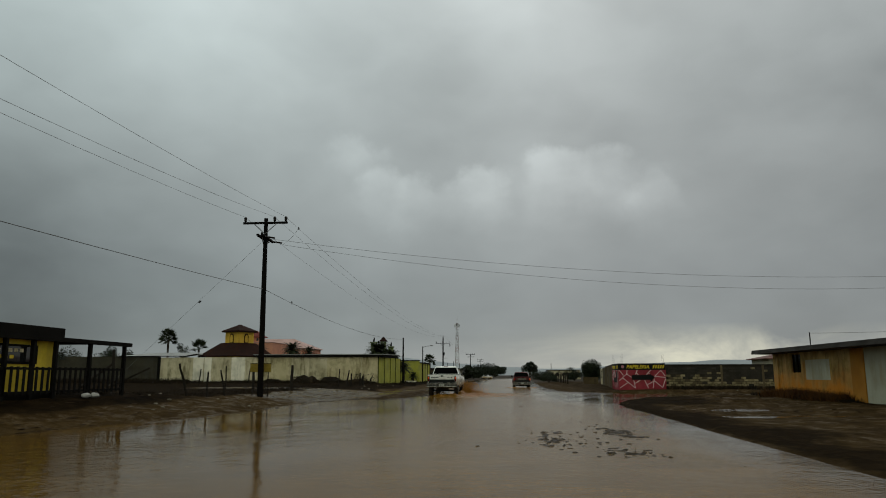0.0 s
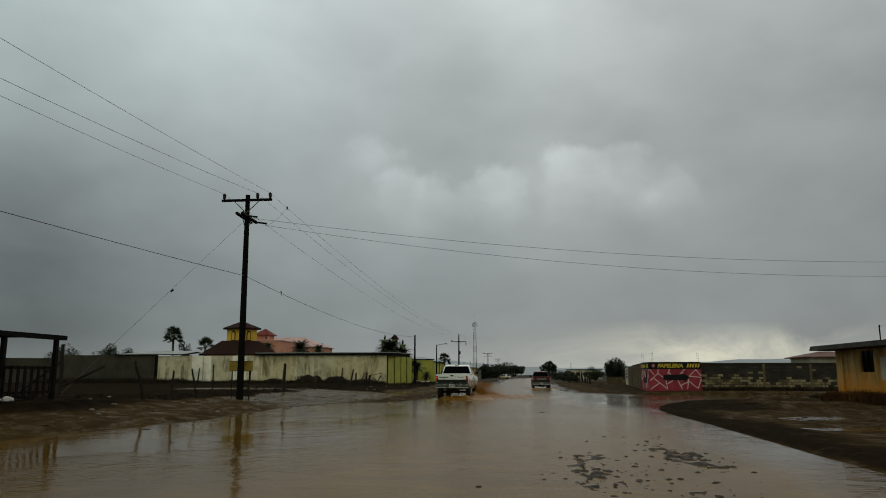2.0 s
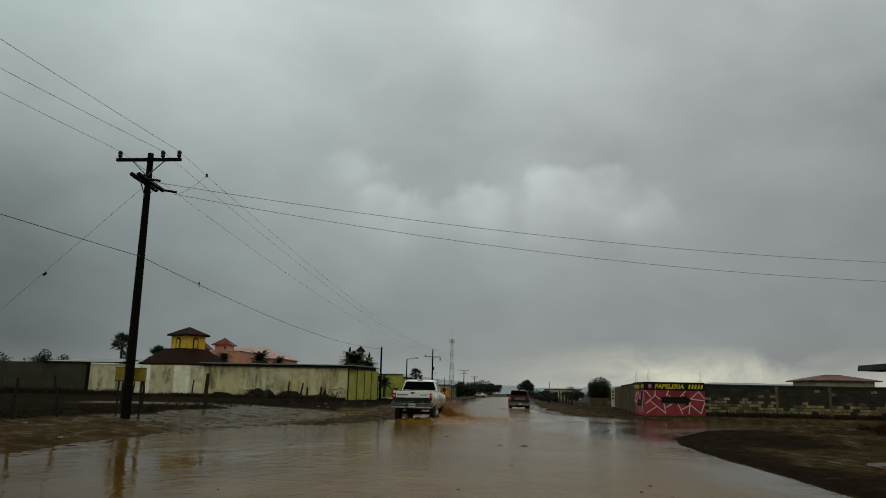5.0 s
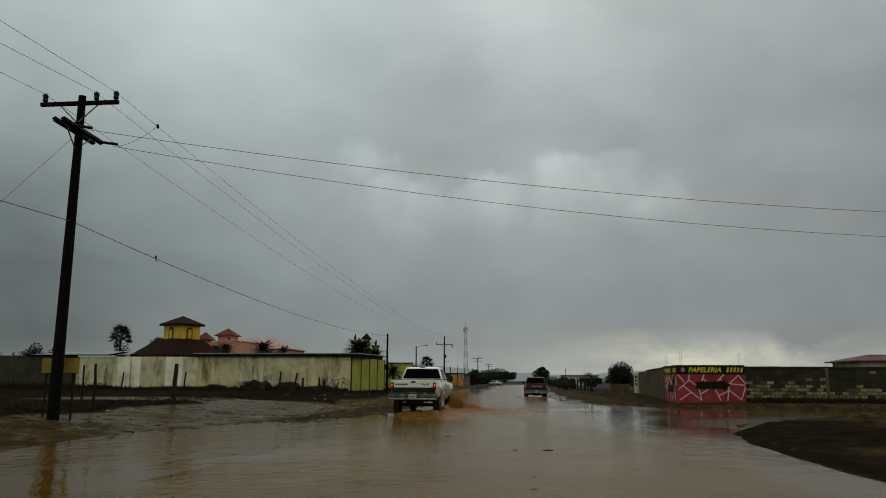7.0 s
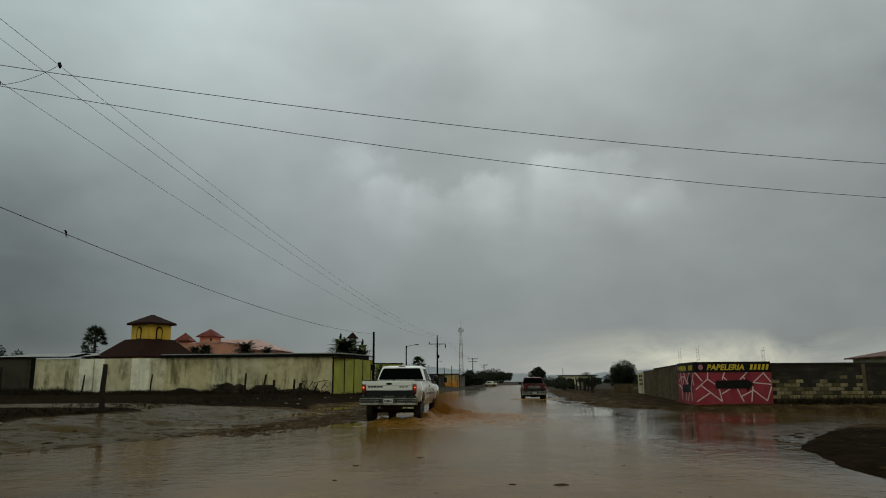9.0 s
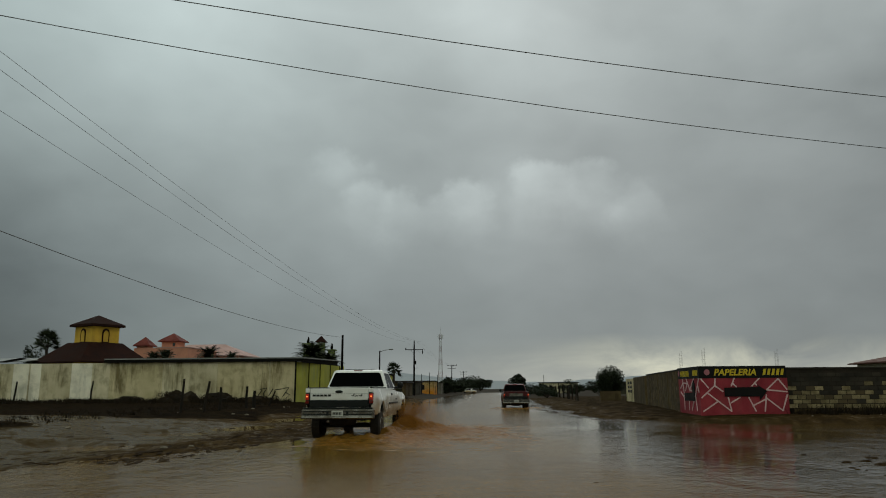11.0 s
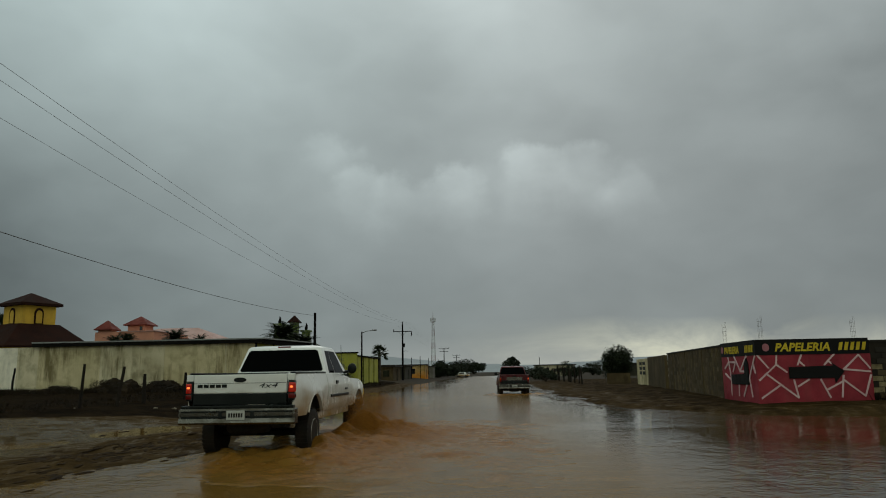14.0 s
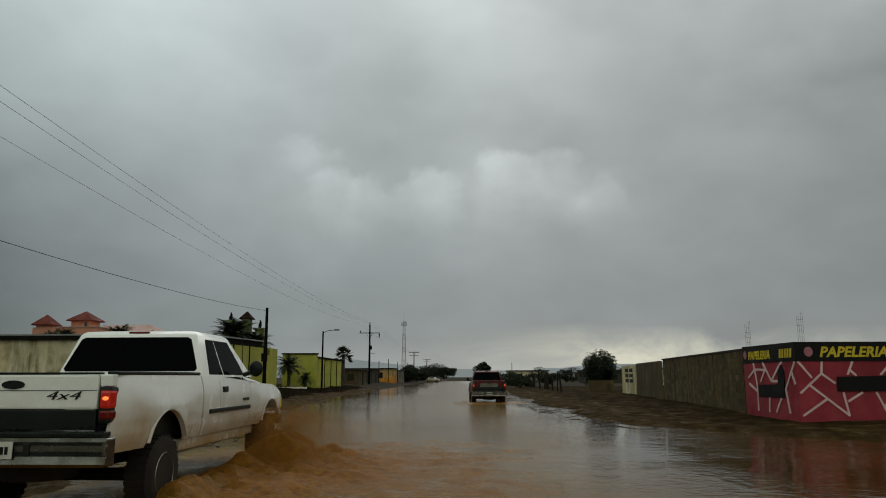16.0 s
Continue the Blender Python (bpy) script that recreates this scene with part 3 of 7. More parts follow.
# ---- mesh tools ----
def link_mesh(name, bm, material):
    me = bpy.data.meshes.new(name)
    bm.to_mesh(me)
    bm.free()
    me.materials.append(material)
    return new(name, me)


def part(name, bm, material, parent=None, label=""):
    ob = link_mesh(name, bm, material)
    if parent is not None:
        ob.parent = parent
    return tagged(ob, label) if label else ob


def thing(name, label, category, group="", kind="", at=(0, 0, 0), turn=0.0):
    ob = new(name)
    ob.empty_display_size = 0.2
    ob.matrix_world = pose(*at, 0, 0, turn)
    return tagged(ob, label, category, group, kind)


def box(bm, x0, y0, z0, x1, y1, z1, bevel=0.0):
    vs = [bm.verts.new((x, y, z)) for z in (z0, z1) for x, y in ((x0, y0), (x1, y0), (x1, y1), (x0, y1))]
    fs = [(0, 3, 2, 1), (4, 5, 6, 7), (0, 1, 5, 4), (1, 2, 6, 5), (2, 3, 7, 6), (3, 0, 4, 7)]
    made = [bm.faces.new([vs[i] for i in f]) for f in fs]
    if bevel:
        edges = {e for f in made for e in f.edges}
        bmesh.ops.bevel(bm, geom=list(edges), offset=bevel, segments=2, affect="EDGES", profile=0.6)
    return vs


def boxed(*a, bevel=0.0):
    bm = bmesh.new()
    box(bm, *a, bevel=bevel)
    return bm


def tube(bm, pts, radii, n=8, cap=True):
    """A tapered tube along points."""
    pts = [Vector(p) for p in pts]
    rings = []
    for i, p in enumerate(pts):
        d = (pts[min(i + 1, len(pts) - 1)] - pts[max(i - 1, 0)]).normalized()
        a = d.cross(Vector((0.31, 0.17, 0.93) if abs(d.z) < 0.8 else (1, 0.1, 0))).normalized()
        c = d.cross(a)
        r = radii[i] if isinstance(radii, (list, tuple)) else radii
        rings.append([bm.verts.new(p + r * (math.cos(k * math.tau / n) * a + math.sin(k * math.tau / n) * c)) for k in range(n)])
    for r0, r1 in zip(rings, rings[1:]):
        for k in range(n):
            bm.faces.new((r0[k], r0[(k + 1) % n], r1[(k + 1) % n], r1[k]))
    if cap:
        bm.faces.new(rings[0][::-1])
        bm.faces.new(rings[-1])


def tubed(pts, radii, n=8):
    bm = bmesh.new()
    tube(bm, pts, radii, n)
    return bm


def prism(bm, outline, axis, a, b, bevel=0.0):
    """Extrude a 2D outline along an axis; axis x: outline (y, z); y: (x, z); z: (x, y)."""
    def at(p, d):
        return (d, *p) if axis == "x" else (p[0], d, p[1]) if axis == "y" else (*p, d)
    lo, hi = [[bm.verts.new(at(p, d)) for p in outline] for d in (a, b)]
    made = [bm.faces.new(lo[::-1]), bm.faces.new(hi)]
    n = len(outline)
    for i in range(n):
        made.append(bm.faces.new((lo[i], lo[(i + 1) % n], hi[(i + 1) % n], hi[i])))
    bmesh.ops.recalc_face_normals(bm, faces=made)
    if bevel:
        rim = {e for f in made[:2] for e in f.edges}
        bmesh.ops.bevel(bm, geom=list(rim), offset=bevel, segments=3, affect="EDGES", profile=0.5)


def prismed(outline, axis, a, b, bevel=0.0):
    bm = bmesh.new()
    prism(bm, outline, axis, a, b, bevel)
    return bm


def shade_smooth(ob, angle=40):
    ob.data.polygons.foreach_set("use_smooth", [True] * len(ob.data.polygons))
    ob.data.set_sharp_from_angle(angle=radians(angle))
    return ob


def loft(bm, rings, cap=True):
    made = [[bm.verts.new(p) for p in r] for r in rings]
    n = len(made[0])
    fs = []
    for r0, r1 in zip(made, made[1:]):
        for k in range(n):
            fs.append(bm.faces.new((r0[k], r0[(k + 1) % n], r1[(k + 1) % n], r1[k])))
    if cap:
        fs += [bm.faces.new(made[0][::-1]), bm.faces.new(made[-1])]
    bmesh.ops.recalc_face_normals(bm, faces=fs)


def letters(name, text, size, material, parent, matrix, shear=0.0, depth=0.006, spacing=1.0, bold=0.0):
    cu = bpy.data.curves.new(name, "FONT")
    cu.body, cu.size, cu.shear, cu.extrude, cu.space_character, cu.offset = text, size, shear, depth, spacing, bold
    cu.resolution_u = 3
    tmp = bpy.data.objects.new(name, cu)
    scene.collection.objects.link(tmp)
    me = bpy.data.meshes.new_from_object(tmp.evaluated_get(bpy.context.evaluated_depsgraph_get()))
    bpy.data.objects.remove(tmp)
    bpy.data.curves.remove(cu)
    me.materials.clear()
    me.materials.append(material)
    ob = new(name, me)
    ob.parent = parent
    ob.matrix_basis = matrix
    return ob


# ---- ground and water ----
LATTICE = {}


def value_noise(x, y, cell, seed):
    if seed not in LATTICE:
        LATTICE[seed] = np.random.RandomState(seed).rand(256, 256)
    lat = LATTICE[seed]
    gx, gy = x / cell, y / cell
    ix, iy = np.floor(gx).astype(int), np.floor(gy).astype(int)
    fx, fy = gx - ix, gy - iy
    fx, fy = fx * fx * (3 - 2 * fx), fy * fy * (3 - 2 * fy)
    a, b = lat[ix % 256, iy % 256], lat[(ix + 1) % 256, iy % 256]
    c, d = lat[ix % 256, (iy + 1) % 256], lat[(ix + 1) % 256, (iy + 1) % 256]
    return (a * (1 - fx) + b * fx) * (1 - fy) + (c * (1 - fx) + d * fx) * fy - 0.5


def smooth(a, b, v):
    t = np.clip((v - a) / (b - a), 0, 1)
    return t * t * (3 - 2 * t)


BED = -0.08          # wheel-deep flood over the road
SHORE_L = ((-40, -12.5), (17, -12.2), (22, -10.9), (28, -10.1), (33, -10.7), (38, -10.6), (41.5, -9.8), (45, -8.0), (48, -6.5), (52, -5.7), (58, -5.7), (62, -6.1), (71, -7.6),
           (85, -7.6), (97, -8.2), (130, -8.6), (200, -8.0), (420, -5))
SHORE_R = ((-40, 5.4), (11, 5.3), (21, 5.35), (27, 5.55), (33, 5.5), (36.5, 5.6), (40.5, 6.25), (43.5, 7.8), (47.5, 10.4), (50, 15), (52, 30), (57, 30), (59.0, 14), (60.5, 8.2), (62, 7.0), (66, 5.9), (70, 5.4), (81, 4.7),
           (110, 5.0), (143, 6.0), (200, 6.2), (420, 6))


PUDDLES = ((8.6, 26.5, 1.6, 0.7), (11.4, 27.0, 1.8, 0.6), (9.5, 31.5, 1.2, 0.9), (12.0, 36.5, 2.2, 0.8), (9.0, 38.5, 1.0, 0.6), (13.0, 42.0, 2.0, 0.8),
           (-10.6, 47.5, 1.4, 0.9), (-11.2, 53.0, 1.5, 1.2), (-9.6, 57.0, 1.3, 1.8), (-10.4, 64.0, 1.4, 2.2), (-12.4, 43.5, 1.0, 0.6), (-10.0, 70.0, 1.2, 2.0))


def ground_z(x, y):
    x, y = np.asarray(x, float), np.asarray(y, float)
    wob = value_noise(x, y, 2.6, 3) * 1.3 + value_noise(x, y, 0.8, 4) * 0.5
    dl = np.interp(y, *zip(*SHORE_L)) - x + wob
    dr = x - np.interp(y, *zip(*SHORE_R)) + wob * np.where((y > 8) & (y < 44), 0.12, 1.0)
    left = 0.012 * smooth(0, 0.4, dl) + 0.40 * np.clip((-10.0 - x) / 4.4, 0, 1) * smooth(0, 1.5, dl) + 0.10 * smooth(-13.6, -16.0, x) + 0.10 * smooth(72, 81, y) * (x < -12) + 0.24 * smooth(-12.6, -14.5, x) * smooth(35, 29, y)
    right = 0.10 * smooth(0, 0.35, dr) + 0.16 * smooth(0.5, 6, dr)
    flat = smooth(1.0, 2.4, dr) * smooth(21, 25, y) * smooth(36.5, 33.5, y) * smooth(13.5, 11.5, x)
    right = right * (1 - flat) + 0.035 * flat
    rough = value_noise(x, y, 1.7, 5) * 0.10 + value_noise(x, y, 0.55, 6) * 0.045
    land = np.where(dl > 0, left + rough * (0.22 + 0.25 * smooth(-13.0, -16, x)) * smooth(0, 1.2, dl), np.where(dr > 0, right + rough * 0.7 * smooth(0, 1.2, dr), 0))
    # rutted heaps on the mud flat beside the side street
    land = land + (0.12 * np.exp(-((x - 10) / 2.6) ** 2 - ((y - 43.2) / 1.3) ** 2) + 0.20 * np.exp(-((x - 13.2) / 1.6) ** 2 - ((y - 47.0) / 0.9) ** 2)) * (dr > 0)
    bed = BED * smooth(0, 0.8, np.minimum(-dl, -dr))
    z = np.where((dl > 0) | (dr > 0), land, bed)
    # silt spit off the verge, and the thin one along the far right bank
    spit = np.exp(-((x + 7.6 - (y - 50) * 0.07) / 1.0) ** 2) * smooth(43, 47, y) * smooth(64, 58, y)
    z = z + spit * (0.05 + value_noise(x, y, 0.7, 9) * 0.14)
    # puddles lying in the mud flats
    for ex, ey, rx, ry in PUDDLES:
        hole = np.exp(-(((x - ex + wob * 0.5) / rx) ** 2 + ((y - ey) / ry) ** 2) ** 2)
        z = z * (1 - hole) - 0.03 * hole
    far = smooth(200, 420, y)
    return z * (1 - far) + far * 0.12


def build_ground():
    def steps(*runs):
        out = []
        for a, b, s in runs:
            out += list(np.arange(a, b - 1e-6, s))
        return out
    far = [60 * 1.36 ** k for k in range(14)]
    xs = np.array([-v for v in far[::-1]] + steps((-58, -20, 2), (-20, -4, 0.26), (-4, 4, 0.22), (4, 10, 0.26), (10, 36, 0.7), (36, 58, 2)) + far)
    ys = np.array([-v for v in far[::-1]] + steps((-58, 0, 4), (0, 84, 0.36), (84, 130, 1.2), (130, 260, 6)) + [260 * 1.25 ** k for k in range(12)])
    X, Y = np.meshgrid(xs, ys)
    Z = ground_z(X, Y)
    nx, ny = len(xs), len(ys)
    idx = np.arange(nx * ny).reshape(ny, nx)
    quads = np.stack([idx[:-1, :-1], idx[:-1, 1:], idx[1:, 1:], idx[1:, :-1]], -1).reshape(-1, 4)
    me = bpy.data.meshes.new("ground")
    me.from_pydata(np.stack([X, Y, Z], -1).reshape(-1, 3).tolist(), [], quads.tolist())
    for m in (GROUND, FAR_LAND):
        me.materials.append(m)
    n1 = value_noise(X, Y, 3.0, 12) * 3.0
    soil = smooth(-13.5, -14.9, X + n1 * 0.3) * smooth(52.6, 51.0, Y + n1 * 0.5) * (Y > -30)
    soil = np.maximum(soil, smooth(-0.8, 0.8, Y - 57.6 - 1.7 * np.clip(X + 14, 0, 5) + n1 * 0.5) * smooth(-10.4, -11.8, X + n1 * 0.4))
    soil = np.maximum(soil, 0.55 * smooth(6.0, 7.6, X + n1 * 0.4) * smooth(60.5, 62.5, Y) * (Y < 140))
    soil = np.maximum(soil, smooth(14.0, 15.6, X + n1 * 0.4) * (Y < 47))
    soil = np.maximum(soil, 0.74 * smooth(5.1, 5.5, X) * smooth(8.6, 6.2, X + n1 * 0.5) * smooth(44, 41, Y))
    soil = np.maximum(soil, 0.8 * smooth(5.1, 5.5, X) * smooth(12, 9.5, X + n1 * 0.4) * smooth(33.5, 36, Y + n1 * 0.3) * smooth(48, 45, Y))
    soil = np.maximum(soil, np.where(X > 4, 0.42, 0.17))
    soil = np.maximum(soil, smooth(-22, -25, X + n1))
    soil = np.maximum(soil, smooth(-12.9, -13.9, X + n1 * 0.3) * smooth(34, 30, Y) * (Y > -30))
    at = me.attributes.new("soil", "FLOAT", "POINT")
    at.data.foreach_set("value", np.clip(soil, 0, 1).ravel().astype(np.float32))
    # rain water standing on the verge beside the gate post and on the path behind it
    wet = smooth(-8, -10, X + n1 * 0.3) * smooth(-17.5, -14.5, X + n1 * 0.3) * smooth(36, 41, Y + n1) * smooth(62, 56, Y + n1)
    wet = np.maximum(wet, 1.3 * smooth(-12, -14, X) * smooth(-30, -26, X) * smooth(51.3, 52.6, Y + n1 * 0.4) * smooth(57.6, 56.4, Y + n1 * 0.4))
    at = me.attributes.new("wet", "FLOAT", "POINT")
    at.data.foreach_set("value", wet.ravel().astype(np.float32))
    cx = (X[:-1, :-1] + X[1:, 1:]).ravel() / 2
    cy = (Y[:-1, :-1] + Y[1:, 1:]).ravel() / 2
    kind = np.where((cy > 135) | (np.abs(cx) > 62), 1, 0)
    me.polygons.foreach_set("material_index", kind.astype(np.int32))
    me.polygons.foreach_set("use_smooth", [True] * len(me.polygons))
    tagged(new("ground", me), "wet brown mud verges with puddles and dark soil", "ground", kind="structure")


build_ground()
bm = bmesh.new()
box(bm, -60, -58, -0.6, 60, 420, 0.0)
tagged(part("water", bm, WATER), "muddy brown flood water over the road", "water", kind="structure")


GRAVEL = surf("wet_gravel", (0.010, 0.0075, 0.0045), (0.040, 0.031, 0.020), 5.0, (0.35, 0.8), 1.0, 30, grain=0.45, spec=0.05, relief=0.02)


def build_gravel_bar():
    """Broken streaks of gravel that just break the flood's surface."""
    X, Y = np.meshgrid(np.arange(-0.6, 5.0, 0.025), np.arange(11.5, 26.0, 0.05))
    a = np.exp(-((X - 2.85 - (19.6 - Y) * 0.05) / 0.62) ** 2 - ((Y - 19.4) / 2.9) ** 2)
    b = 0.85 * np.exp(-((X - 1.15) / 0.8) ** 2 - ((Y - 17.0) / 3.2) ** 2)
    c = 0.8 * np.exp(-((X - 2.2) / 1.1) ** 2 - ((Y - 14.3) / 1.3) ** 2)
    mask = np.maximum(np.maximum(a, b), c)
    n = value_noise(X + 30, Y * 0.45 + 30, 0.55, 51) * 0.045 + value_noise(X + 30, Y * 0.5 + 30, 0.17, 52) * 0.07 + value_noise(X + 30, Y * 0.8 + 30, 0.07, 53) * 0.07
    Z = -0.044 + 0.047 * mask + n * (0.15 + 1.0 * mask)
    idx = np.arange(X.size).reshape(X.shape)
    quads = np.stack([idx[:-1, :-1], idx[:-1, 1:], idx[1:, 1:], idx[1:, :-1]], -1).reshape(-1, 4)
    me = bpy.data.meshes.new("gravel_bar")
    me.from_pydata(np.stack([X, Y, np.minimum(Z, 0.022)], -1).reshape(-1, 3).tolist(), [], quads.tolist())
    me.materials.append(GRAVEL)
    tagged(new("gravel_bar", me), "dark wet gravel bar breaking the muddy flood", "gravel", kind="stuff")


build_gravel_bar()


def build_hills():
    bm = bmesh.new()
    for base, y, h, seed in ((-1, 2600, 44, 21), (0, 3400, 70, 22)):
        xs = np.arange(-3600, 3601, 60.0)
        prof = 1.9 * h * (0.62 + 0.9 * value_noise(xs, xs * 0, 900, seed) + 0.35 * value_noise(xs, xs * 0, 260, seed + 5) + 0.08 * value_noise(xs, xs * 0, 70, seed + 9))
        prof = np.maximum(prof, 6) * (1 - 0.35 * smooth(-200, -1500, xs)) * (1 - 0.42 * smooth(-300, 500, xs))
        rows = []
        for dy, k in ((-500, 0.0), (-250, 0.45), (0, 1.0), (500, 0.0)):
            rows.append([bm.verts.new((x, y + dy, p * k + (0.3 if k == 0 else value_noise(np.array([x]), np.array([y + dy]), 120, 31)[0] * 6 * (k < 1))))
                         for x, p in zip(xs, prof)])
        for r0, r1 in zip(rows, rows[1:]):
            for i in range(len(xs) - 1):
                bm.faces.new((r0[i], r0[i + 1], r1[i + 1], r1[i]))
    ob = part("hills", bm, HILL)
    tagged(shade_smooth(ob), "low hills on the horizon, blue-grey haze in their colour", "hills", kind="structure")


build_hills()


# ---- poles and wires ----
def utility_pole(x, y, base, top, lean=0.0, extra_arm=False, arm=1.2, below=0.0, arms=1):
    p = thing("utility_pole", "tall tarred wooden power pole with a crossarm and insulators", "utility pole", "power poles along the road", at=(x, y, base))
    h = top - base
    part("pole", tubed([(0, 0, -0.3), (lean * 0.5, 0, h * 0.5), (lean, 0, h)], [0.17, 0.145, 0.11], 12), POLE_WOOD, p)
    za = h - 0.28 - below
    part("crossarm", boxed(-arm + lean, -0.16, za - 0.06, arm + lean, -0.05, za + 0.06, bevel=0.012), POLE_WOOD, p)
    for s in (-1, 1):
        part("brace", tubed([(lean + s * 0.62, -0.11, za - 0.06), (lean + s * 0.03, -0.13, za - 0.62)], 0.022, 6), STEEL, p)
    for k in range(1, arms):
        part("crossarm", boxed(-arm * 0.85 + lean, -0.16, za - 0.86 * k - 0.06, arm * 0.85 + lean, -0.05, za - 0.86 * k + 0.06, bevel=0.012), POLE_WOOD, p)
    if below:
        part("insulator", tubed([(lean, 0, h - 0.05), (lean, 0, h + 0.08), (lean, 0, h + 0.2), (lean, 0, h + 0.36)], [0.03, 0.08, 0.085, 0.04], 8), PORCELAIN, p)
        part("insulator", tubed([(lean + arm - 0.1, -0.1, za - 0.06), (lean + arm - 0.1, -0.1, za - 0.2), (lean + arm - 0.08, -0.1, za - 0.55), (lean + arm - 0.1, -0.1, za - 0.75)], [0.03, 0.09, 0.085, 0.03], 8), PORCELAIN, p)
        part("fuse_box", boxed(lean + 0.14, -0.14, za - 2.5, lean + 0.36, 0.1, za - 1.9, bevel=0.02), DARK_TRIM, p)
        part("bracket", tubed([(lean, 0, za - 3.2), (lean + 0.5, 0, za - 3.1), (lean + 0.9, 0, za - 3.15)], 0.03, 6), STEEL, p)
    for ix in (-arm + 0.12,) if below else (-arm + 0.12, arm * 0.42, arm - 0.1):
        part("insulator", tubed([(lean + ix, -0.1, za + 0.06), (lean + ix, -0.1, za + 0.14), (lean + ix, -0.1, za + 0.2), (lean + ix, -0.1, za + 0.3),
                                 (lean + ix, -0.1, za + 0.36)], [0.03, 0.085, 0.075, 0.09, 0.04], 8), PORCELAIN, p)
    if extra_arm:
        zb = h - 1.15
        d = Vector((-0.05, 0.998, 0))
        a, c = Vector((lean, 0, zb)) - d * 1.1, Vector((lean, 0, zb)) + d * 1.1
        for off in (-0.13, 0.13):
            o = Vector((-d.y, d.x, 0)) * off
            part("crossarm", tubed([a + o, c + o], 0.085, 4), POLE_WOOD, p)
        for s in (-1, 1):
            q = Vector((lean, 0, zb)) + d * 0.75 * s
            part("brace", tubed([q, (lean * 0.97, -0.12, zb - 0.6)], 0.02, 6), STEEL, p)
        part("insulator", tubed([(lean - 0.32, 0.3, zb + 0.05), (lean - 0.32, 0.3, zb + 0.2), (lean - 0.32, 0.3, zb + 0.42)], [0.05, 0.085, 0.05], 8), PORCELAIN, p)
        for s in (-0.55, 1.0):
            q = Vector((lean, 0, zb)) + d * s + Vector((0.15, 0.04, 0))
            part("strain_insulator", tubed([q, q + Vector((0.5, 0.13, -0.05))], 0.05, 8), PORCELAIN, p)
    return p


def wire(name, a, b, sag, r=0.0068, label="thin dark overhead power line"):
    pts = []
    a, b = Vector(a), Vector(b)
    n = 24
    for i in range(n + 1):
        t = i / n
        q = a.lerp(b, t)
        q.z -= 4 * sag * t * (1 - t)
        pts.append(q)
    return tagged(part(name, tubed(pts, r, 5), WIRE), label, "cable", "overhead lines")


PX, PY = -13.2, 38.75
utility_pole(PX, PY, 0.55, 10.15, -0.06, True, 1.27)
utility_pole(-12.9, 153, 0.5, 9.3, arm=1.55, below=0.95)
for k, (px, py) in enumerate(((-12.2, 262), (-11.5, 345), (-10.5, 430), (-10, 520))):
    utility_pole(px, py, 0.2, 9.0 - 0.2 * k, arm=1.6, arms=2)
utility_pole(-12.6, -62, 0.5, 10.05)
for ix, sag in ((-1.2, 2.1), (0.47, 2.7), (1.11, 1.65)):
    wire("power_line", (-12.4 + ix, -62, 10.12), (PX - 0.06 + ix, PY - 0.1, 10.23), sag)
    wire("power_line", (PX - 0.06 + ix, PY - 0.1, 10.23), (-12.9 + ix, 153, 9.38), 1.5)
    wire("power_line", (-12.9 + ix, 153, 9.38), (-12.2 + ix, 262, 9.05), 1.2)
phone = "black telephone cable strung along the poles"
wire("telephone_cable", (-12.9, -62, 6.0), (PX, PY, 6.14), 1.0, 0.012, phone)
span = wire("telephone_cable", (PX, PY, 6.14), (-12.85, 91.9, 5.95), 0.72, 0.012, phone)
part("clamp", tubed([(PX + 0.035, 43.85, 5.97), (PX + 0.05, 43.9, 5.93), (PX + 0.02, 43.95, 5.82), (PX + 0.06, 43.97, 5.76)], [0.03, 0.035, 0.015, 0.01], 6), PORCELAIN, span)
# jumper from the outer line down to the lines that leave the pole
jumper = wire("jumper_wire", (PX + 1.04, 41.45, 10.13), (PX + 0.62, PY + 1.05, 8.84), 0.12, 0.007, "short jumper wire between the line and its branch")
part("clamp", tubed([(PX + 1.04, 41.4, 10.17), (PX + 1.04, 41.45, 10.08), (PX + 1.03, 41.47, 10.02)], [0.035, 0.05, 0.02], 7), PORCELAIN, jumper)
# two lines that leave the pole and cross the road
wire("service_line", (PX + 0.5, PY - 0.5, 8.86), (45, 53.9, 9.4), 1.66, 0.009)
wire("service_line", (PX + 0.48, PY + 1.04, 8.84), (45, 56.0, 9.0), 1.97, 0.009)
utility_pole(45, 55, 0.2, 10.2)
wire("guy_wire", (PX - 0.3, PY, 8.75), (-21.9, PY - 0.3, 0.6), 0.0, 0.006, "steel guy wire anchored in the verge")
part("guy_insulator", tubed([(-16.74, PY - 0.11, 5.52), (-16.86, PY - 0.12, 5.41)], 0.045, 8), PORCELAIN, bpy.data.objects["guy_wire"])

slim = thing("utility_pole", "slim bare wooden pole beside the lime wall", "utility pole", at=(-12.84, 91.9, 0.5))
part("pole", tubed([(0, 0, -0.3), (0, 0, 5.65)], [0.13, 0.09], 10), POLE_WOOD, slim)
part("junction_box", boxed(-0.2, -0.28, 2.0, 0.18, -0.1, 2.55, bevel=0.01), DARK_TRIM, slim)

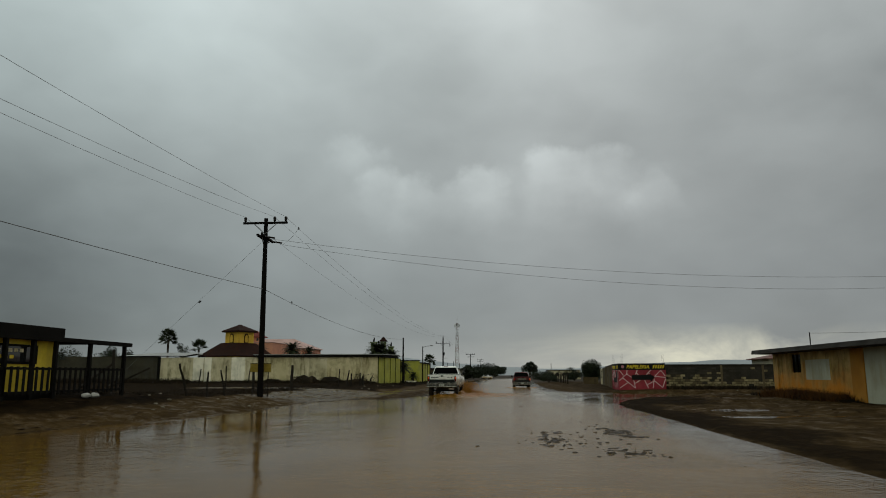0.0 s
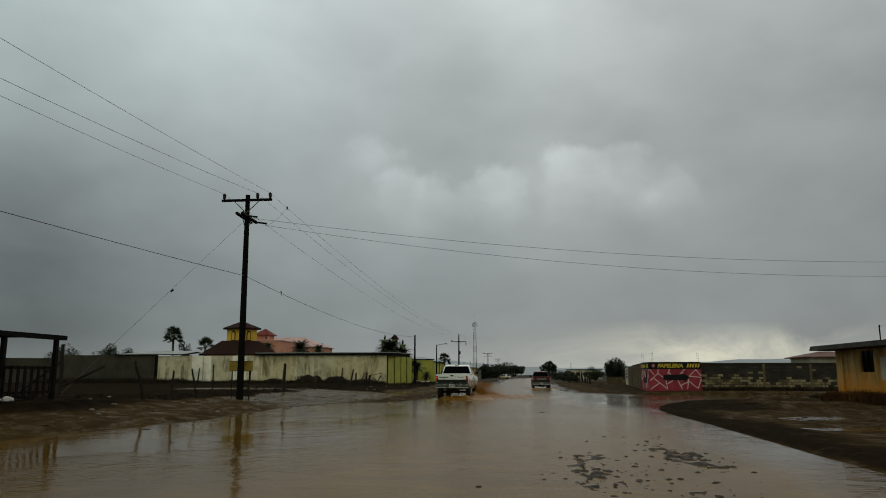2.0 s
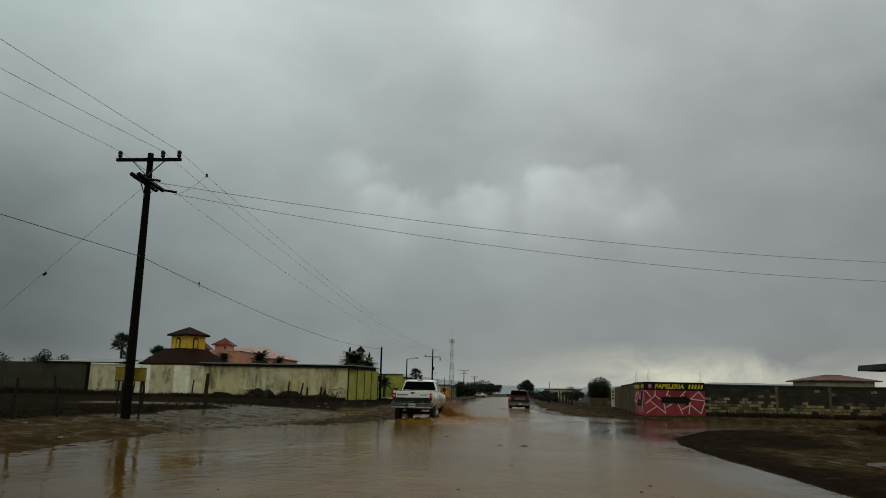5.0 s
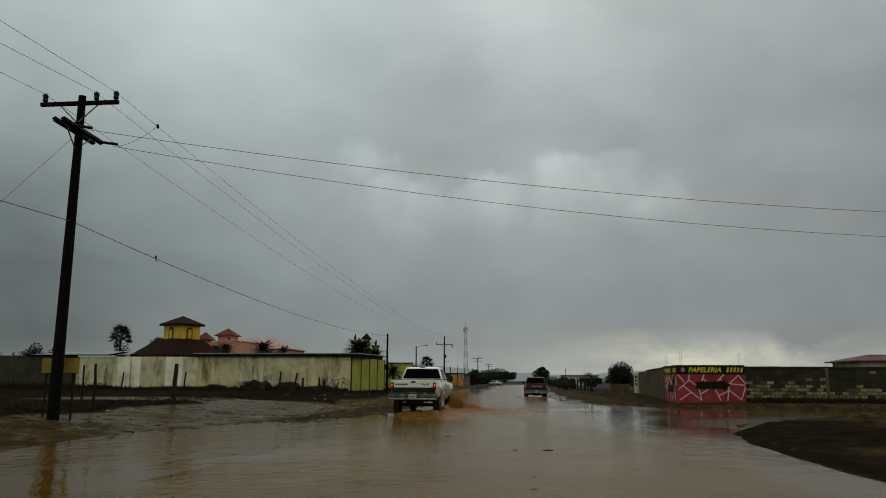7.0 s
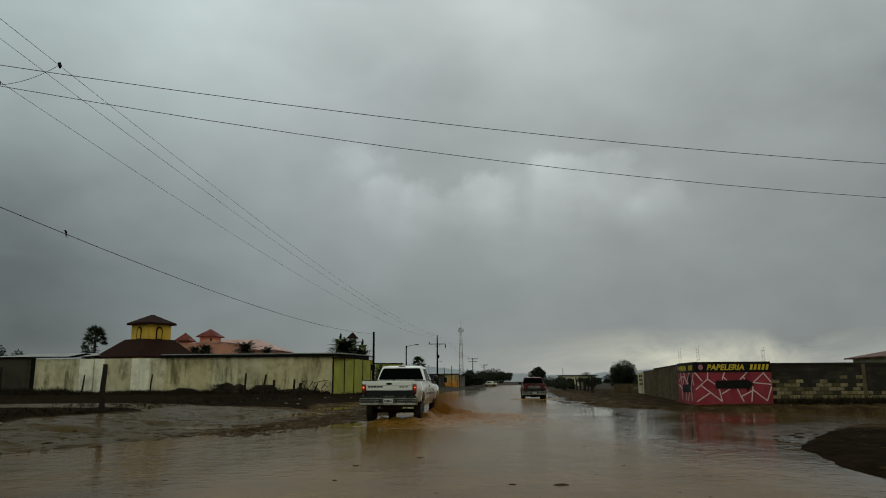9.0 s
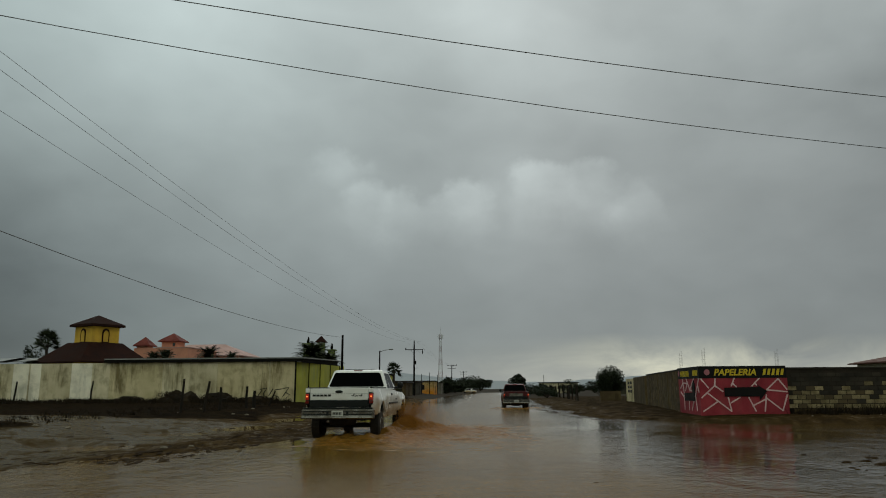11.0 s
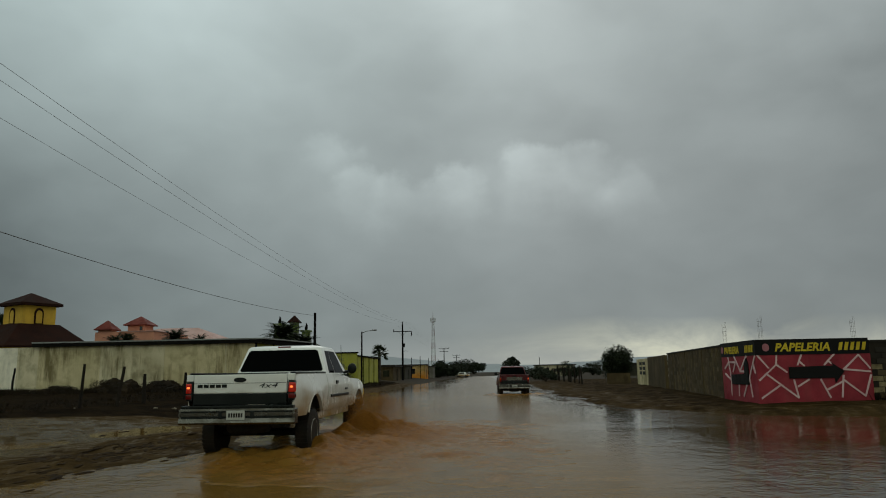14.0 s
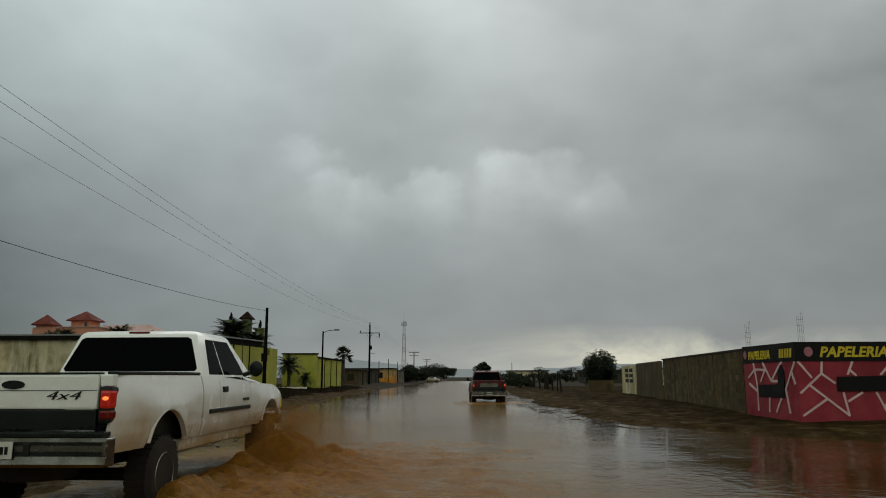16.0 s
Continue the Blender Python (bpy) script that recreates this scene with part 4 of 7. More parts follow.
lampost = thing("street_lamp", "thin dark street lamp with a bent arm", "street lamp", at=(-12.6, 112, 0.5))
part("pole", tubed([(0, 0, -0.2), (0, 0, 5.3)], [0.10, 0.07], 8), POLE_WOOD, lampost)
part("arm", tubed([(0, 0, 5.15), (0.5, 0, 5.35), (1.2, 0, 5.42)], 0.035, 6), STEEL, lampost)
part("lamp_head", boxed(1.1, -0.1, 5.36, 1.55, 0.1, 5.5, bevel=0.02), STEEL, lampost)


def radio_mast(x, y, top):
    p = thing("radio_mast", "tall red and white lattice radio mast with antennas", "radio mast", at=(x, y, 0.1))
    # the red is greyed and paled to carry distance haze
    red = surf("mast_red_hazed", (0.30, 0.25, 0.24), (0.28, 0.23, 0.22), 0.3)
    white = surf("mast_white", (0.45, 0.45, 0.45), (0.40, 0.40, 0.40), 0.3)
    n = 9
    for k in range(n):
        z0, z1 = top * k / n, top * (k + 1) / n
        w0, w1 = 2.0 - 1.3 * k / n, 2.0 - 1.3 * (k + 1) / n
        bm = bmesh.new()
        c0 = [Vector((w0 * sx, w0 * sy, z0)) for sx, sy in ((-1, -1), (1, -1), (1, 1), (-1, 1))]
        c1 = [Vector((w1 * sx, w1 * sy, z1)) for sx, sy in ((-1, -1), (1, -1), (1, 1), (-1, 1))]
        for i in range(4):
            tube(bm, [c0[i], c1[i]], 0.12, 4)
            j = (i + 1) % 4
            for f in (0, 0.5):
                tube(bm, [c0[i].lerp(c1[i], f), c0[j].lerp(c1[j], f + 0.5)], 0.10, 4)
                tube(bm, [c0[j].lerp(c1[j], f), c0[i].lerp(c1[i], f + 0.5)], 0.10, 4)
        part("mast_section", bm, white if k % 2 else red, p)
    for i in range(6):
        a = i * math.tau / 6
        q = Vector((math.cos(a) * 2.0, math.sin(a) * 2.0, top - 2.4))
        bm = boxed(q.x - 0.25, q.y - 0.25, q.z - 1.6, q.x + 0.25, q.y + 0.25, q.z + 1.6)
        tube(bm, [(0, 0, q.z), q], 0.1, 4)
        part("antenna_panel", bm, white, p)
    part("spire", tubed([(0, 0, top), (0, 0, top + 6)], [0.2, 0.08], 6), white, p)


radio_mast(-41.5, 640, 47)


# ---- walls on the verge side of the road ----
WL = thing("compound_wall", "long rain-stained white plaster wall with dark mould streaks", "wall", kind="structure")
WY = 82.4
spans = ((-40.2, -36.2, PLASTER), (-36.2, -34.0, PLASTER_CLEAN), (-34.0, -31.6, PLASTER), (-31.6, -30.0, PLASTER_CLEAN), (-30.0, -28.6, PLASTER), (-28.6, -24.5, PLASTER_WARM),
         (-24.5, -20.3, PLASTER), (-20.3, -16.0, PLASTER_WARM), (-16.0, -14.38, PLASTER_WARM))
for i, (a, b, m) in enumerate(spans):
    part("wall_section", boxed(a, WY + 0.004 * (i % 2), 0.2, b - 0.01, WY + 0.22, 3.5 + (0.06 if i > 4 else 0)), m, WL)
for x in (-34.9, -21.9, -16.3):
    part("pilaster", boxed(x - 0.05, WY - 0.03, 0.3, x + 0.05, WY + 0.1, 3.48), PLASTER, WL)
bm = bmesh.new()
for a, b, c, d in (((0, 0.2), (0.35, 0.9), None, None), ((0.2, 1.0), (0.75, 1.15), (0.5, 0.6), (0.55, 0.1)), ((0.9, 0.3), (1.25, 1.1), None, None),
                   ((1.9, 1.05), (1.4, 0.95), (1.3, 0.4), (1.75, 0.15)), ((2.0, 1.1), (2.5, 1.2), (2.2, 0.6), (2.0, 0.2)), ((2.2, 0.7), (2.6, 0.4), (2.3, 0.1), None)):
    pts = [q for q in (a, b, c, d) if q]
    tube(bm, [(-17.2 + u * 0.95, WY - 0.012, 0.80 + v * 0.68) for u, v in pts], 0.035, 5)
part("graffiti", bm, GRAFFITI, WL, "black spray-painted scrawl")

LG = thing("lime_wall", "lime-green panelled wall with dark posts beside the road", "wall", kind="structure")
for k in range(4):
    y0 = WY + 0.22 + k * 2.82
    x0 = -14.38 + (y0 - WY) * 0.078
    x1 = -14.38 + (y0 + 2.82 - WY) * 0.078
    part("panel", prismed([(x0, y0), (x1, y0 + 2.78), (x1 - 0.2, y0 + 2.78), (x0 - 0.2, y0)], "z", 0.2, 3.5), GREEN, LG)
    part("post", boxed(x1 - 0.2, y0 + 2.74, 0.2, x1 + 0.05, y0 + 2.86, 3.52), DARK_TRIM, LG)
part("post", boxed(-14.43, WY - 0.02, 0.2, -14.33, WY + 0.1, 3.52), DARK_TRIM, LG)

SH = thing("shed_roof", "flat pale sheet-metal roof with a dark fascia behind the wall", "roof", kind="structure")
part("roof_sheet", prismed([(WY - 0.19, 3.745), (WY + 12.5, 3.98), (WY + 12.5, 4.06), (WY - 0.19, 3.825)], "x", -29.0, -13.75), ROOF_SHEET, SH)
part("fascia", boxed(-29.0, WY - 0.2, 3.52, -13.75, WY - 0.155, 3.74), DARK_TRIM, SH)
part("fascia", prismed([(WY - 0.15, 3.46), (WY + 12.5, 3.56), (WY + 12.5, 3.97), (WY - 0.15, 3.735)], "x", -13.95, -13.88), DARK_TRIM, SH)
S2 = thing("shed_roof", "flat pale sheet-metal roof with a dark fascia behind the wall", "roof", kind="structure")
part("roof_sheet", prismed([(-45.2, 3.62), (-37.0, 3.62), (-35.4, 3.88), (-35.6, 3.95), (-37.1, 3.70), (-45.2, 3.70)], "y", WY - 0.2, WY + 0.3), DARK_TRIM, S2)
part("roof_sheet", prismed([(WY + 0.3, 3.66), (WY + 9, 4.30), (WY + 9, 4.35), (WY + 0.3, 3.71)], "x", -45.2, -36.6), ROOF_SHEET, S2)

GW = thing("grey_wall", "dark grey rendered wall stained by rain", "wall", kind="structure")
for a, b in ((-52, -46.2), (-46.2, -40.25)):
    part("wall_section", boxed(a, WY + 0.02, 0.2, b - 0.02, WY + 0.24, 3.615), GREY_WALL, GW)
part("wall_section", prismed([(-52, WY), (-90, 60), (-90.2, 60.2), (-52, WY + 0.25)], "z", 0.2, 3.3), GREY_WALL, GW)
part("post", boxed(-40.5, WY - 0.06, 0.2, -40.15, WY + 0.1, 3.52), DARK_TRIM, GW)


def cupola_house():
    p = thing("cupola_house", "yellow house with brown tiled roof and square cupola", "house", at=(-32.95, 87.6, 0.3), turn=-27)
    part("wall", boxed(-2.6, -2.6, 0, 2.6, 2.6, 3.6), YELLOW, p)
    bm = bmesh.new()
    loft(bm, [[(-3.2, -3.2, 3.35), (3.2, -3.2, 3.35), (3.2, 3.2, 3.35), (-3.2, 3.2, 3.35)], [(-3.2, -3.2, 3.47), (3.2, -3.2, 3.47), (3.2, 3.2, 3.47), (-3.2, 3.2, 3.47)],
              [(-1.35, -1.5, 5.05), (1.65, -1.5, 5.05), (1.65, 1.5, 5.05), (-1.35, 1.5, 5.05)]])
    part("roof", bm, TILE, p)
    w, cu = 1.20, 0.32
    part("cupola_wall", boxed(cu - w, -w, 4.7, cu + w, w, 6.42), YELLOW, p)
    bm = bmesh.new()
    e = 1.53
    loft(bm, [[(cu - e, -e, 6.36), (cu + e, -e, 6.36), (cu + e, e, 6.36), (cu - e, e, 6.36)], [(cu - e, -e, 6.54), (cu + e, -e, 6.54), (cu + e, e, 6.54), (cu - e, e, 6.54)],
              [(cu - 0.05, -0.05, 7.35), (cu + 0.05, -0.05, 7.35), (cu + 0.05, 0.05, 7.35), (cu - 0.05, 0.05, 7.35)]])
    part("cupola_roof", bm, TILE, p)
    for face in range(2):
        m = Matrix.Translation((cu, 0, 0)) @ Matrix.Rotation(radians(90 * face), 4, "Z")
        for u, wd in ((-0.05, 0.33),):
            out = [(u - wd, 5.02), (u + wd, 5.02), (u + wd, 5.85)] + [(u + wd * math.cos(a), 5.85 + 0.36 * math.sin(a)) for a in (0.5, 1.0, 1.57, 2.1, 2.6)] + [(u - wd, 5.85)]
            win = part("window", prismed(out, "y", -w - 0.05, -w + 0.02), TILE, p, "arched window with dark brown frame")
            win.matrix_basis = m
            inn = [(u + (a - u) * 0.68, 5.45 + (b - 5.45) * 0.78) for a, b in out]
            part("pane", prismed(inn, "y", -w - 0.06, -w - 0.045), YELLOW if face < 2 else PANE, win)


cupola_house()


def pyramid(bm, cx, cy, w, d, z0, z1, ridge=0.0, over=0.35, lip=0.12):
    a, b = w / 2 + over, d / 2 + over
    loft(bm, [[(cx - a, cy - b, z0), (cx + a, cy - b, z0), (cx + a, cy + b, z0), (cx - a, cy + b, z0)],
              [(cx - a, cy - b, z0 + lip), (cx + a, cy - b, z0 + lip), (cx + a, cy + b, z0 + lip), (cx - a, cy + b, z0 + lip)],
              [(cx - ridge - 0.05, cy - 0.05, z1), (cx + ridge + 0.05, cy - 0.05, z1), (cx + ridge + 0.05, cy + 0.05, z1), (cx - ridge - 0.05, cy + 0.05, z1)]])


def rose_house():
    p = thing("rose_house", "large rose-coloured house with red hipped tile roofs", "house", at=(0, 0, 0.3))
    part("wall", boxed(-50.5, 134, 0, -36.9, 144, 6.1), ROSE, p)
    bm = bmesh.new()
    pyramid(bm, -43.7, 139, 13.6, 10, 6.1, 8.1, 2.8)
    part("roof", bm, TILE_ROSE, p, "faded rose tile roof")
    part("wall", boxed(-47.6, 123.6, 0, -40.2, 133.9, 6.75), ROSE, p)
    part("coping", boxed(-44.6, 123.5, 6.755, -40.1, 131.5, 6.85), TILE_ROSE, p)
    part("tower_wall", boxed(-47.60, 131.75, 0, -45.20, 134.15, 8.15), ROSE, p)
    bm = bmesh.new()
    pyramid(bm, -46.40, 132.95, 2.40, 2.40, 8.1, 9.4, 0.0, 0.45)
    part("tower_roof", bm, TILE_RED, p)
    part("tower_wall", boxed(-47.27, 123.7, 0, -45.73, 125.22, 7.05), ROSE, p)
    bm = bmesh.new()
    pyramid(bm, -46.50, 124.45, 1.54, 1.54, 7.0, 8.25, 0.0, 0.38)
    part("tower_roof", bm, TILE_RED, p)
    part("window", boxed(-45.95, 131.7, 7.45, -45.60, 131.77, 7.95), PANE, p)


rose_house()


def green_house():
    """The lime house past the long wall, with its chimney turrets behind it."""
    p = thing("lime_house", "low lime-green house with panelled side wall", "house", at=(0, 0, 0.2))
    part("wall", boxed(-16.4, 112, 0, -13.1, 112.25, 3.4), GREEN, p)
    part("coping", boxed(-16.5, 111.9, 3.4, -13.0, 112.35, 3.52), DARK_TRIM, p)
    for k in range(4):
        y0 = 112.3 + k * 3.7
        part("panel", boxed(-13.3, y0, 0, -13.08, y0 + 3.6, 3.05), GREEN, p)
        part("post", boxed(-13.3, y0 + 3.58, 0, -13.02, y0 + 3.7, 3.1), DARK_TRIM, p)
    part("roof_edge", boxed(-13.4, 112.3, 3.06, -12.95, 127.2, 3.2), DARK_TRIM, p)
    part("bench", boxed(-16.0, 106, 0.25, -12.9, 106.6, 0.42, bevel=0.02), PLASTER_CLEAN, p, "white concrete bench slab")
    q = thing("turret_house", "lime house with two small chimney turrets behind the wall", "house", at=(0, 0, 0.2))
    part("wall", boxed(-20, 101.5, 0, -15.7, 107, 3.7), GREEN, q)
    olive = surf("olive_turret", (0.15, 0.19, 0.06), (0.10, 0.13, 0.04), 1.0)
    for x, w, z1, tip in ((-18.45, 0.38, 5.75, False), (-16.0, 0.32, 5.1, False)):
        t = part("turret", boxed(x - w, 101.6, 3.5, x + w, 102.3, z1, bevel=0.03), olive, q)
        part("turret_cap", boxed(x - w - 0.12, 101.5, z1, x + w + 0.12, 102.4, z1 + 0.14), olive, t)
        part("finial", tubed([(x, 101.95, z1 + 0.1), (x, 101.95, z1 + 0.35), (x + 0.05, 101.95, z1 + 0.62), (x, 101.95, z1 + 0.8)], [0.1, 0.14, 0.09, 0.03], 8), DARK_TRIM, t)
    t = part("turret", boxed(-17.4, 101.6, 3.5, -16.75, 102.3, 5.95), olive, q)
    bm = bmesh.new()
    pyramid(bm, -17.08, 101.95, 0.7, 0.7, 5.95, 6.6, 0, 0.18, 0.06)
    part("turret_roof", bm, TILE, t)


green_house()


# ---- plants ----
def palm(x, y, base, height, spread, fronds, seed, skirt=True, label="fan palm with a round dark crown"):
    rng = random.Random(seed)
    p = thing("palm_tree", label, "palm tree", at=(x, y, base))
    part("trunk", tubed([(0, 0, -0.3), (0.06, 0, height * 0.5), (0, 0, height)], [0.22, 0.16, 0.18], 9), BARK, p)
    bm = bmesh.new()
    for k in range(fronds):
        az = k * 2.39996 + rng.uniform(-0.2, 0.2)
        up = math.asin(-0.42 + 1.38 * (k + 0.5) / fronds) if skirt else rng.uniform(0.0, 1.2)
        d = Vector((math.cos(az) * math.cos(up), math.sin(az) * math.cos(up), math.sin(up)))
        c = Vector((0, 0, height)) + Vector((d.x, d.y, d.z * 1.45)) * spread * rng.uniform(0.42, 0.56)
        tube(bm, [(0, 0, height), c], 0.035, 4)
        side = Matrix.Rotation(rng.uniform(-0.7, 0.7), 3, d) @ d.cross(Vector((0, 0, 1))).normalized()
        nrm = side.cross(d).normalized()
        for j in range(11):
            a = (j - 5) / 5 * 1.15
            v = (d * math.cos(a) + side * math.sin(a)).normalized()
            ln = spread * (0.34 + 0.34 * math.cos(a)) * rng.uniform(0.9, 1.08)
            tip = c + v * ln + Vector((0, 0, -0.10 * ln * rng.random()))
            t = v.cross(nrm).normalized() * 0.045 * spread
            q = nrm * 0.02
            bm.faces.new([bm.verts.new(c), bm.verts.new(c + v * ln * 0.5 + t + q), bm.verts.new(tip), bm.verts.new(c + v * ln * 0.5 - t - q)])
    part("crown", bm, PALM_LEAF, p)


def feather_palm(x, y, base, height, spread, fronds, seed):
    """A low date palm: arching ribs with two rows of narrow leaflets, upright in the middle and hanging outside."""
    rng = random.Random(seed)
    p = thing("palm_tree", "low feather palm with drooping fronds", "palm tree", at=(x, y, base))
    part("trunk", tubed([(0, 0, -0.3), (0.03, 0, height * 0.5), (0, 0, height)], [0.2, 0.15, 0.19], 8), BARK, p)
    bm = bmesh.new()
    for k in range(fronds):
        az = k * 2.39996 + rng.uniform(-0.25, 0.25)
        up = 1.42 - 1.75 * ((k + 0.5) / fronds) ** 0.9 + rng.uniform(-0.1, 0.1)
        reach = spread * rng.uniform(0.8, 1.1)
        out, side = Vector((math.cos(az), math.sin(az), 0)), Vector((-math.sin(az), math.cos(az), 0))
        pts = [Vector((0, 0, height))]
        n = 11
        for i in range(n):
            a = up - 1.15 * (i / n) ** 1.5
            pts.append(pts[-1] + (out * math.cos(a) + Vector((0, 0, math.sin(a)))) * reach / n)
        tube(bm, pts, [0.022 * (1 - 0.8 * i / n) for i in range(n + 1)], 3, cap=False)
        for i in range(2, n + 1):
            d = (pts[i] - pts[i - 1]).normalized()
            ln = reach * 0.30 * math.sin(math.pi * (0.12 + 0.80 * i / n)) + 0.05
            for f in (0.0, 0.5):
                root = pts[i - 1].lerp(pts[i], f)
                for s in (-1, 1):
                    v = (side * s * 0.85 + d * 0.75 + Vector((0, 0, rng.uniform(-0.35, 0.15)))).normalized()
                    w = d * 0.022 * spread
                    bm.faces.new([bm.verts.new(root - w), bm.verts.new(root + w), bm.verts.new(root + v * ln)])
    part("crown", bm, PALM_LEAF, p)


def leaf_crown(bm, rng, centre, radii, count, size):
    """Leaves in clumps on an uneven shell, with gaps."""
    lumps = []
    for k in range(max(7, count // 160)):
        d = Vector((rng.gauss(0, 1), rng.gauss(0, 1), rng.gauss(0, 0.8))).normalized()
        lumps.append((Vector((d.x * radii[0], d.y * radii[1], d.z * radii[2])) * rng.uniform(0.35, 0.85), rng.uniform(0.28, 0.5)))
    for k in range(count):
        c, s = rng.choice(lumps)
        d = Vector((rng.gauss(0, 1), rng.gauss(0, 1), rng.gauss(0, 1))).normalized() * (rng.random() ** 0.4)
        q = Vector(centre) + c + Vector((d.x * radii[0], d.y * radii[1], d.z * radii[2])) * s
        a = Vector((rng.gauss(0, 1), rng.gauss(0, 1), rng.gauss(0, 0.6))).normalized() * size * rng.uniform(0.6, 1.3)
        b = a.cross(Vector((rng.gauss(0, 1), rng.gauss(0, 1), rng.gauss(0, 1)))).normalized() * size * 0.45
        bm.faces.new([bm.verts.new(q - a), bm.verts.new(q + b), bm.verts.new(q + a), bm.verts.new(q - b)])


def tree(x, y, base, height, width, seed, count=1500, size=0.16, trunk=0.3, label="dark leafy tree with a rounded uneven crown", name="tree", cat="tree", leaf=None):
    rng = random.Random(seed)
    p = thing(name, label, cat, at=(x, y, base))
    th = height * trunk
    bm = bmesh.new()
    tube(bm, [(0, 0, -0.3), (0.05, 0, th * 0.6), (0, 0.05, height * 0.6)], [0.09 * width / 2, 0.07 * width / 2, 0.03 * width / 2], 8)
    for k in range(6):
        a = k * 1.05 + rng.random()
        tube(bm, [(0, 0, th * rng.uniform(0.7, 1.3)), (math.cos(a) * width * 0.2, math.sin(a) * width * 0.2, height * 0.55), (math.cos(a) * width * 0.38, math.sin(a) * width * 0.38, height * 0.75)],
             [0.04 * width / 2, 0.025 * width / 2, 0.008], 6)
    part("trunk", bm, BARK, p)
    bm = bmesh.new()
    leaf_crown(bm, rng, (0, 0, (height + th) / 2), (width / 2, width / 2, (height - th) / 2), count, size)
    part("crown", bm, leaf or LEAF, p)


palm(-57.0, 119.2, 0.5, 7.0, 1.6, 38, 6)
palm(-53.6, 124, 0.5, 5.3, 1.7, 18, 2, False)
feather_palm(-35.1, 118, 0.5, 5.0, 2.0, 64, 3)
feather_palm(-40.2, 117, 0.5, 4.8, 1.7, 54, 4)
feather_palm(-41.9, 117.5, 0.5, 4.7, 1.6, 50, 13)
feather_palm(-32.2, 118, 0.5, 4.7, 1.4, 46, 5)
feather_palm(-17.2, 99.0, 0.4, 4.15, 2.1, 90, 6)
feather_palm(-15.7, 99.6, 0.4, 3.5, 1.6, 70, 7)
palm(-13.5, 131, 0.4, 3.5, 1.15, 24, 8, label="short fan palm behind the lime house")
feather_palm(-15.2, 109.5, 0.3, 2.1, 1.6, 44, 9)
feather_palm(-13.9, 110.5, 0.3, 0.9, 1.0, 30, 10)
tree(12.0, 103.5, 0.3, 3.2, 2.65, 11, 12000, 0.10, 0.02, "dense dark round tree beside the roadside wall")
tree(14.0, 400, 0.1, 9.0, 11, 12, 2000, 0.5, 0.05)
for k, (tx, ty, h, w) in enumerate(((-11.8, 225, 4.4, 6.5), (-12.7, 240, 4.0, 6), (-10.9, 255, 3.4, 6.5), (-10.8, 300, 4.4, 8), (-12, 420, 8, 16), (-6, 470, 7.5, 15))):
    tree(tx, ty, 0.1, h, w, 20 + k, 5200, 0.15 + ty * 0.0006, 0.0)
for k, (tx, ty, h, w) in enumerate(((-60.7, 96, 5.0, 4.4), (-54.6, 96, 5.2, 4.2), (-51.0, 96, 4.9, 3.2), (-44.0, 96, 5.2, 2.8))):
    tree(tx, ty, 0.4, h, w, 40 + k, 3200, 0.12, 0.10, "dark shrub rising over the wall", "shrub", "shrub")
for k, (tx, ty, h, w) in enumerate(((-22.3, 80.6, 0.95, 3.2), (-19.4, 80.4, 0.85, 2.7), (-26.6, 81.4, 0.6, 2.4), (-16.4, 79.6, 0.6, 2.2), (-30.5, 81.6, 0.4, 2.4))):
    rng = random.Random(50 + k)
    p = thing("bush", "low dark dry bush on the wet soil", "bush", at=(tx, ty, 0.45))
    bm = bmesh.new()
    bmesh.ops.create_icosphere(bm, subdivisions=5, radius=1.0)
    for v in bm.verts:
        f = 1 + 0.22 * noise.noise(v.co * 2.0 + Vector((k * 5.0, 0, 0))) + 0.16 * noise.noise(v.co * 6.0 + Vector((0, k * 3.0, 0))) + 0.10 * noise.noise(v.co * 15.0)
        v.co = Vector((v.co.x * f * w * 0.47, v.co.y * f * w * 0.3, v.co.z * f * h * 0.92))
    shade_smooth(part("thicket", bm, DRY_GRASS, p), 60)
    bm = bmesh.new()
    leaf_crown(bm, rng, (0, 0, h * 0.45), (w * 0.5, w * 0.34, h * 0.62), 4200, 0.05)
    part("twigs", bm, DRY_GRASS, p)


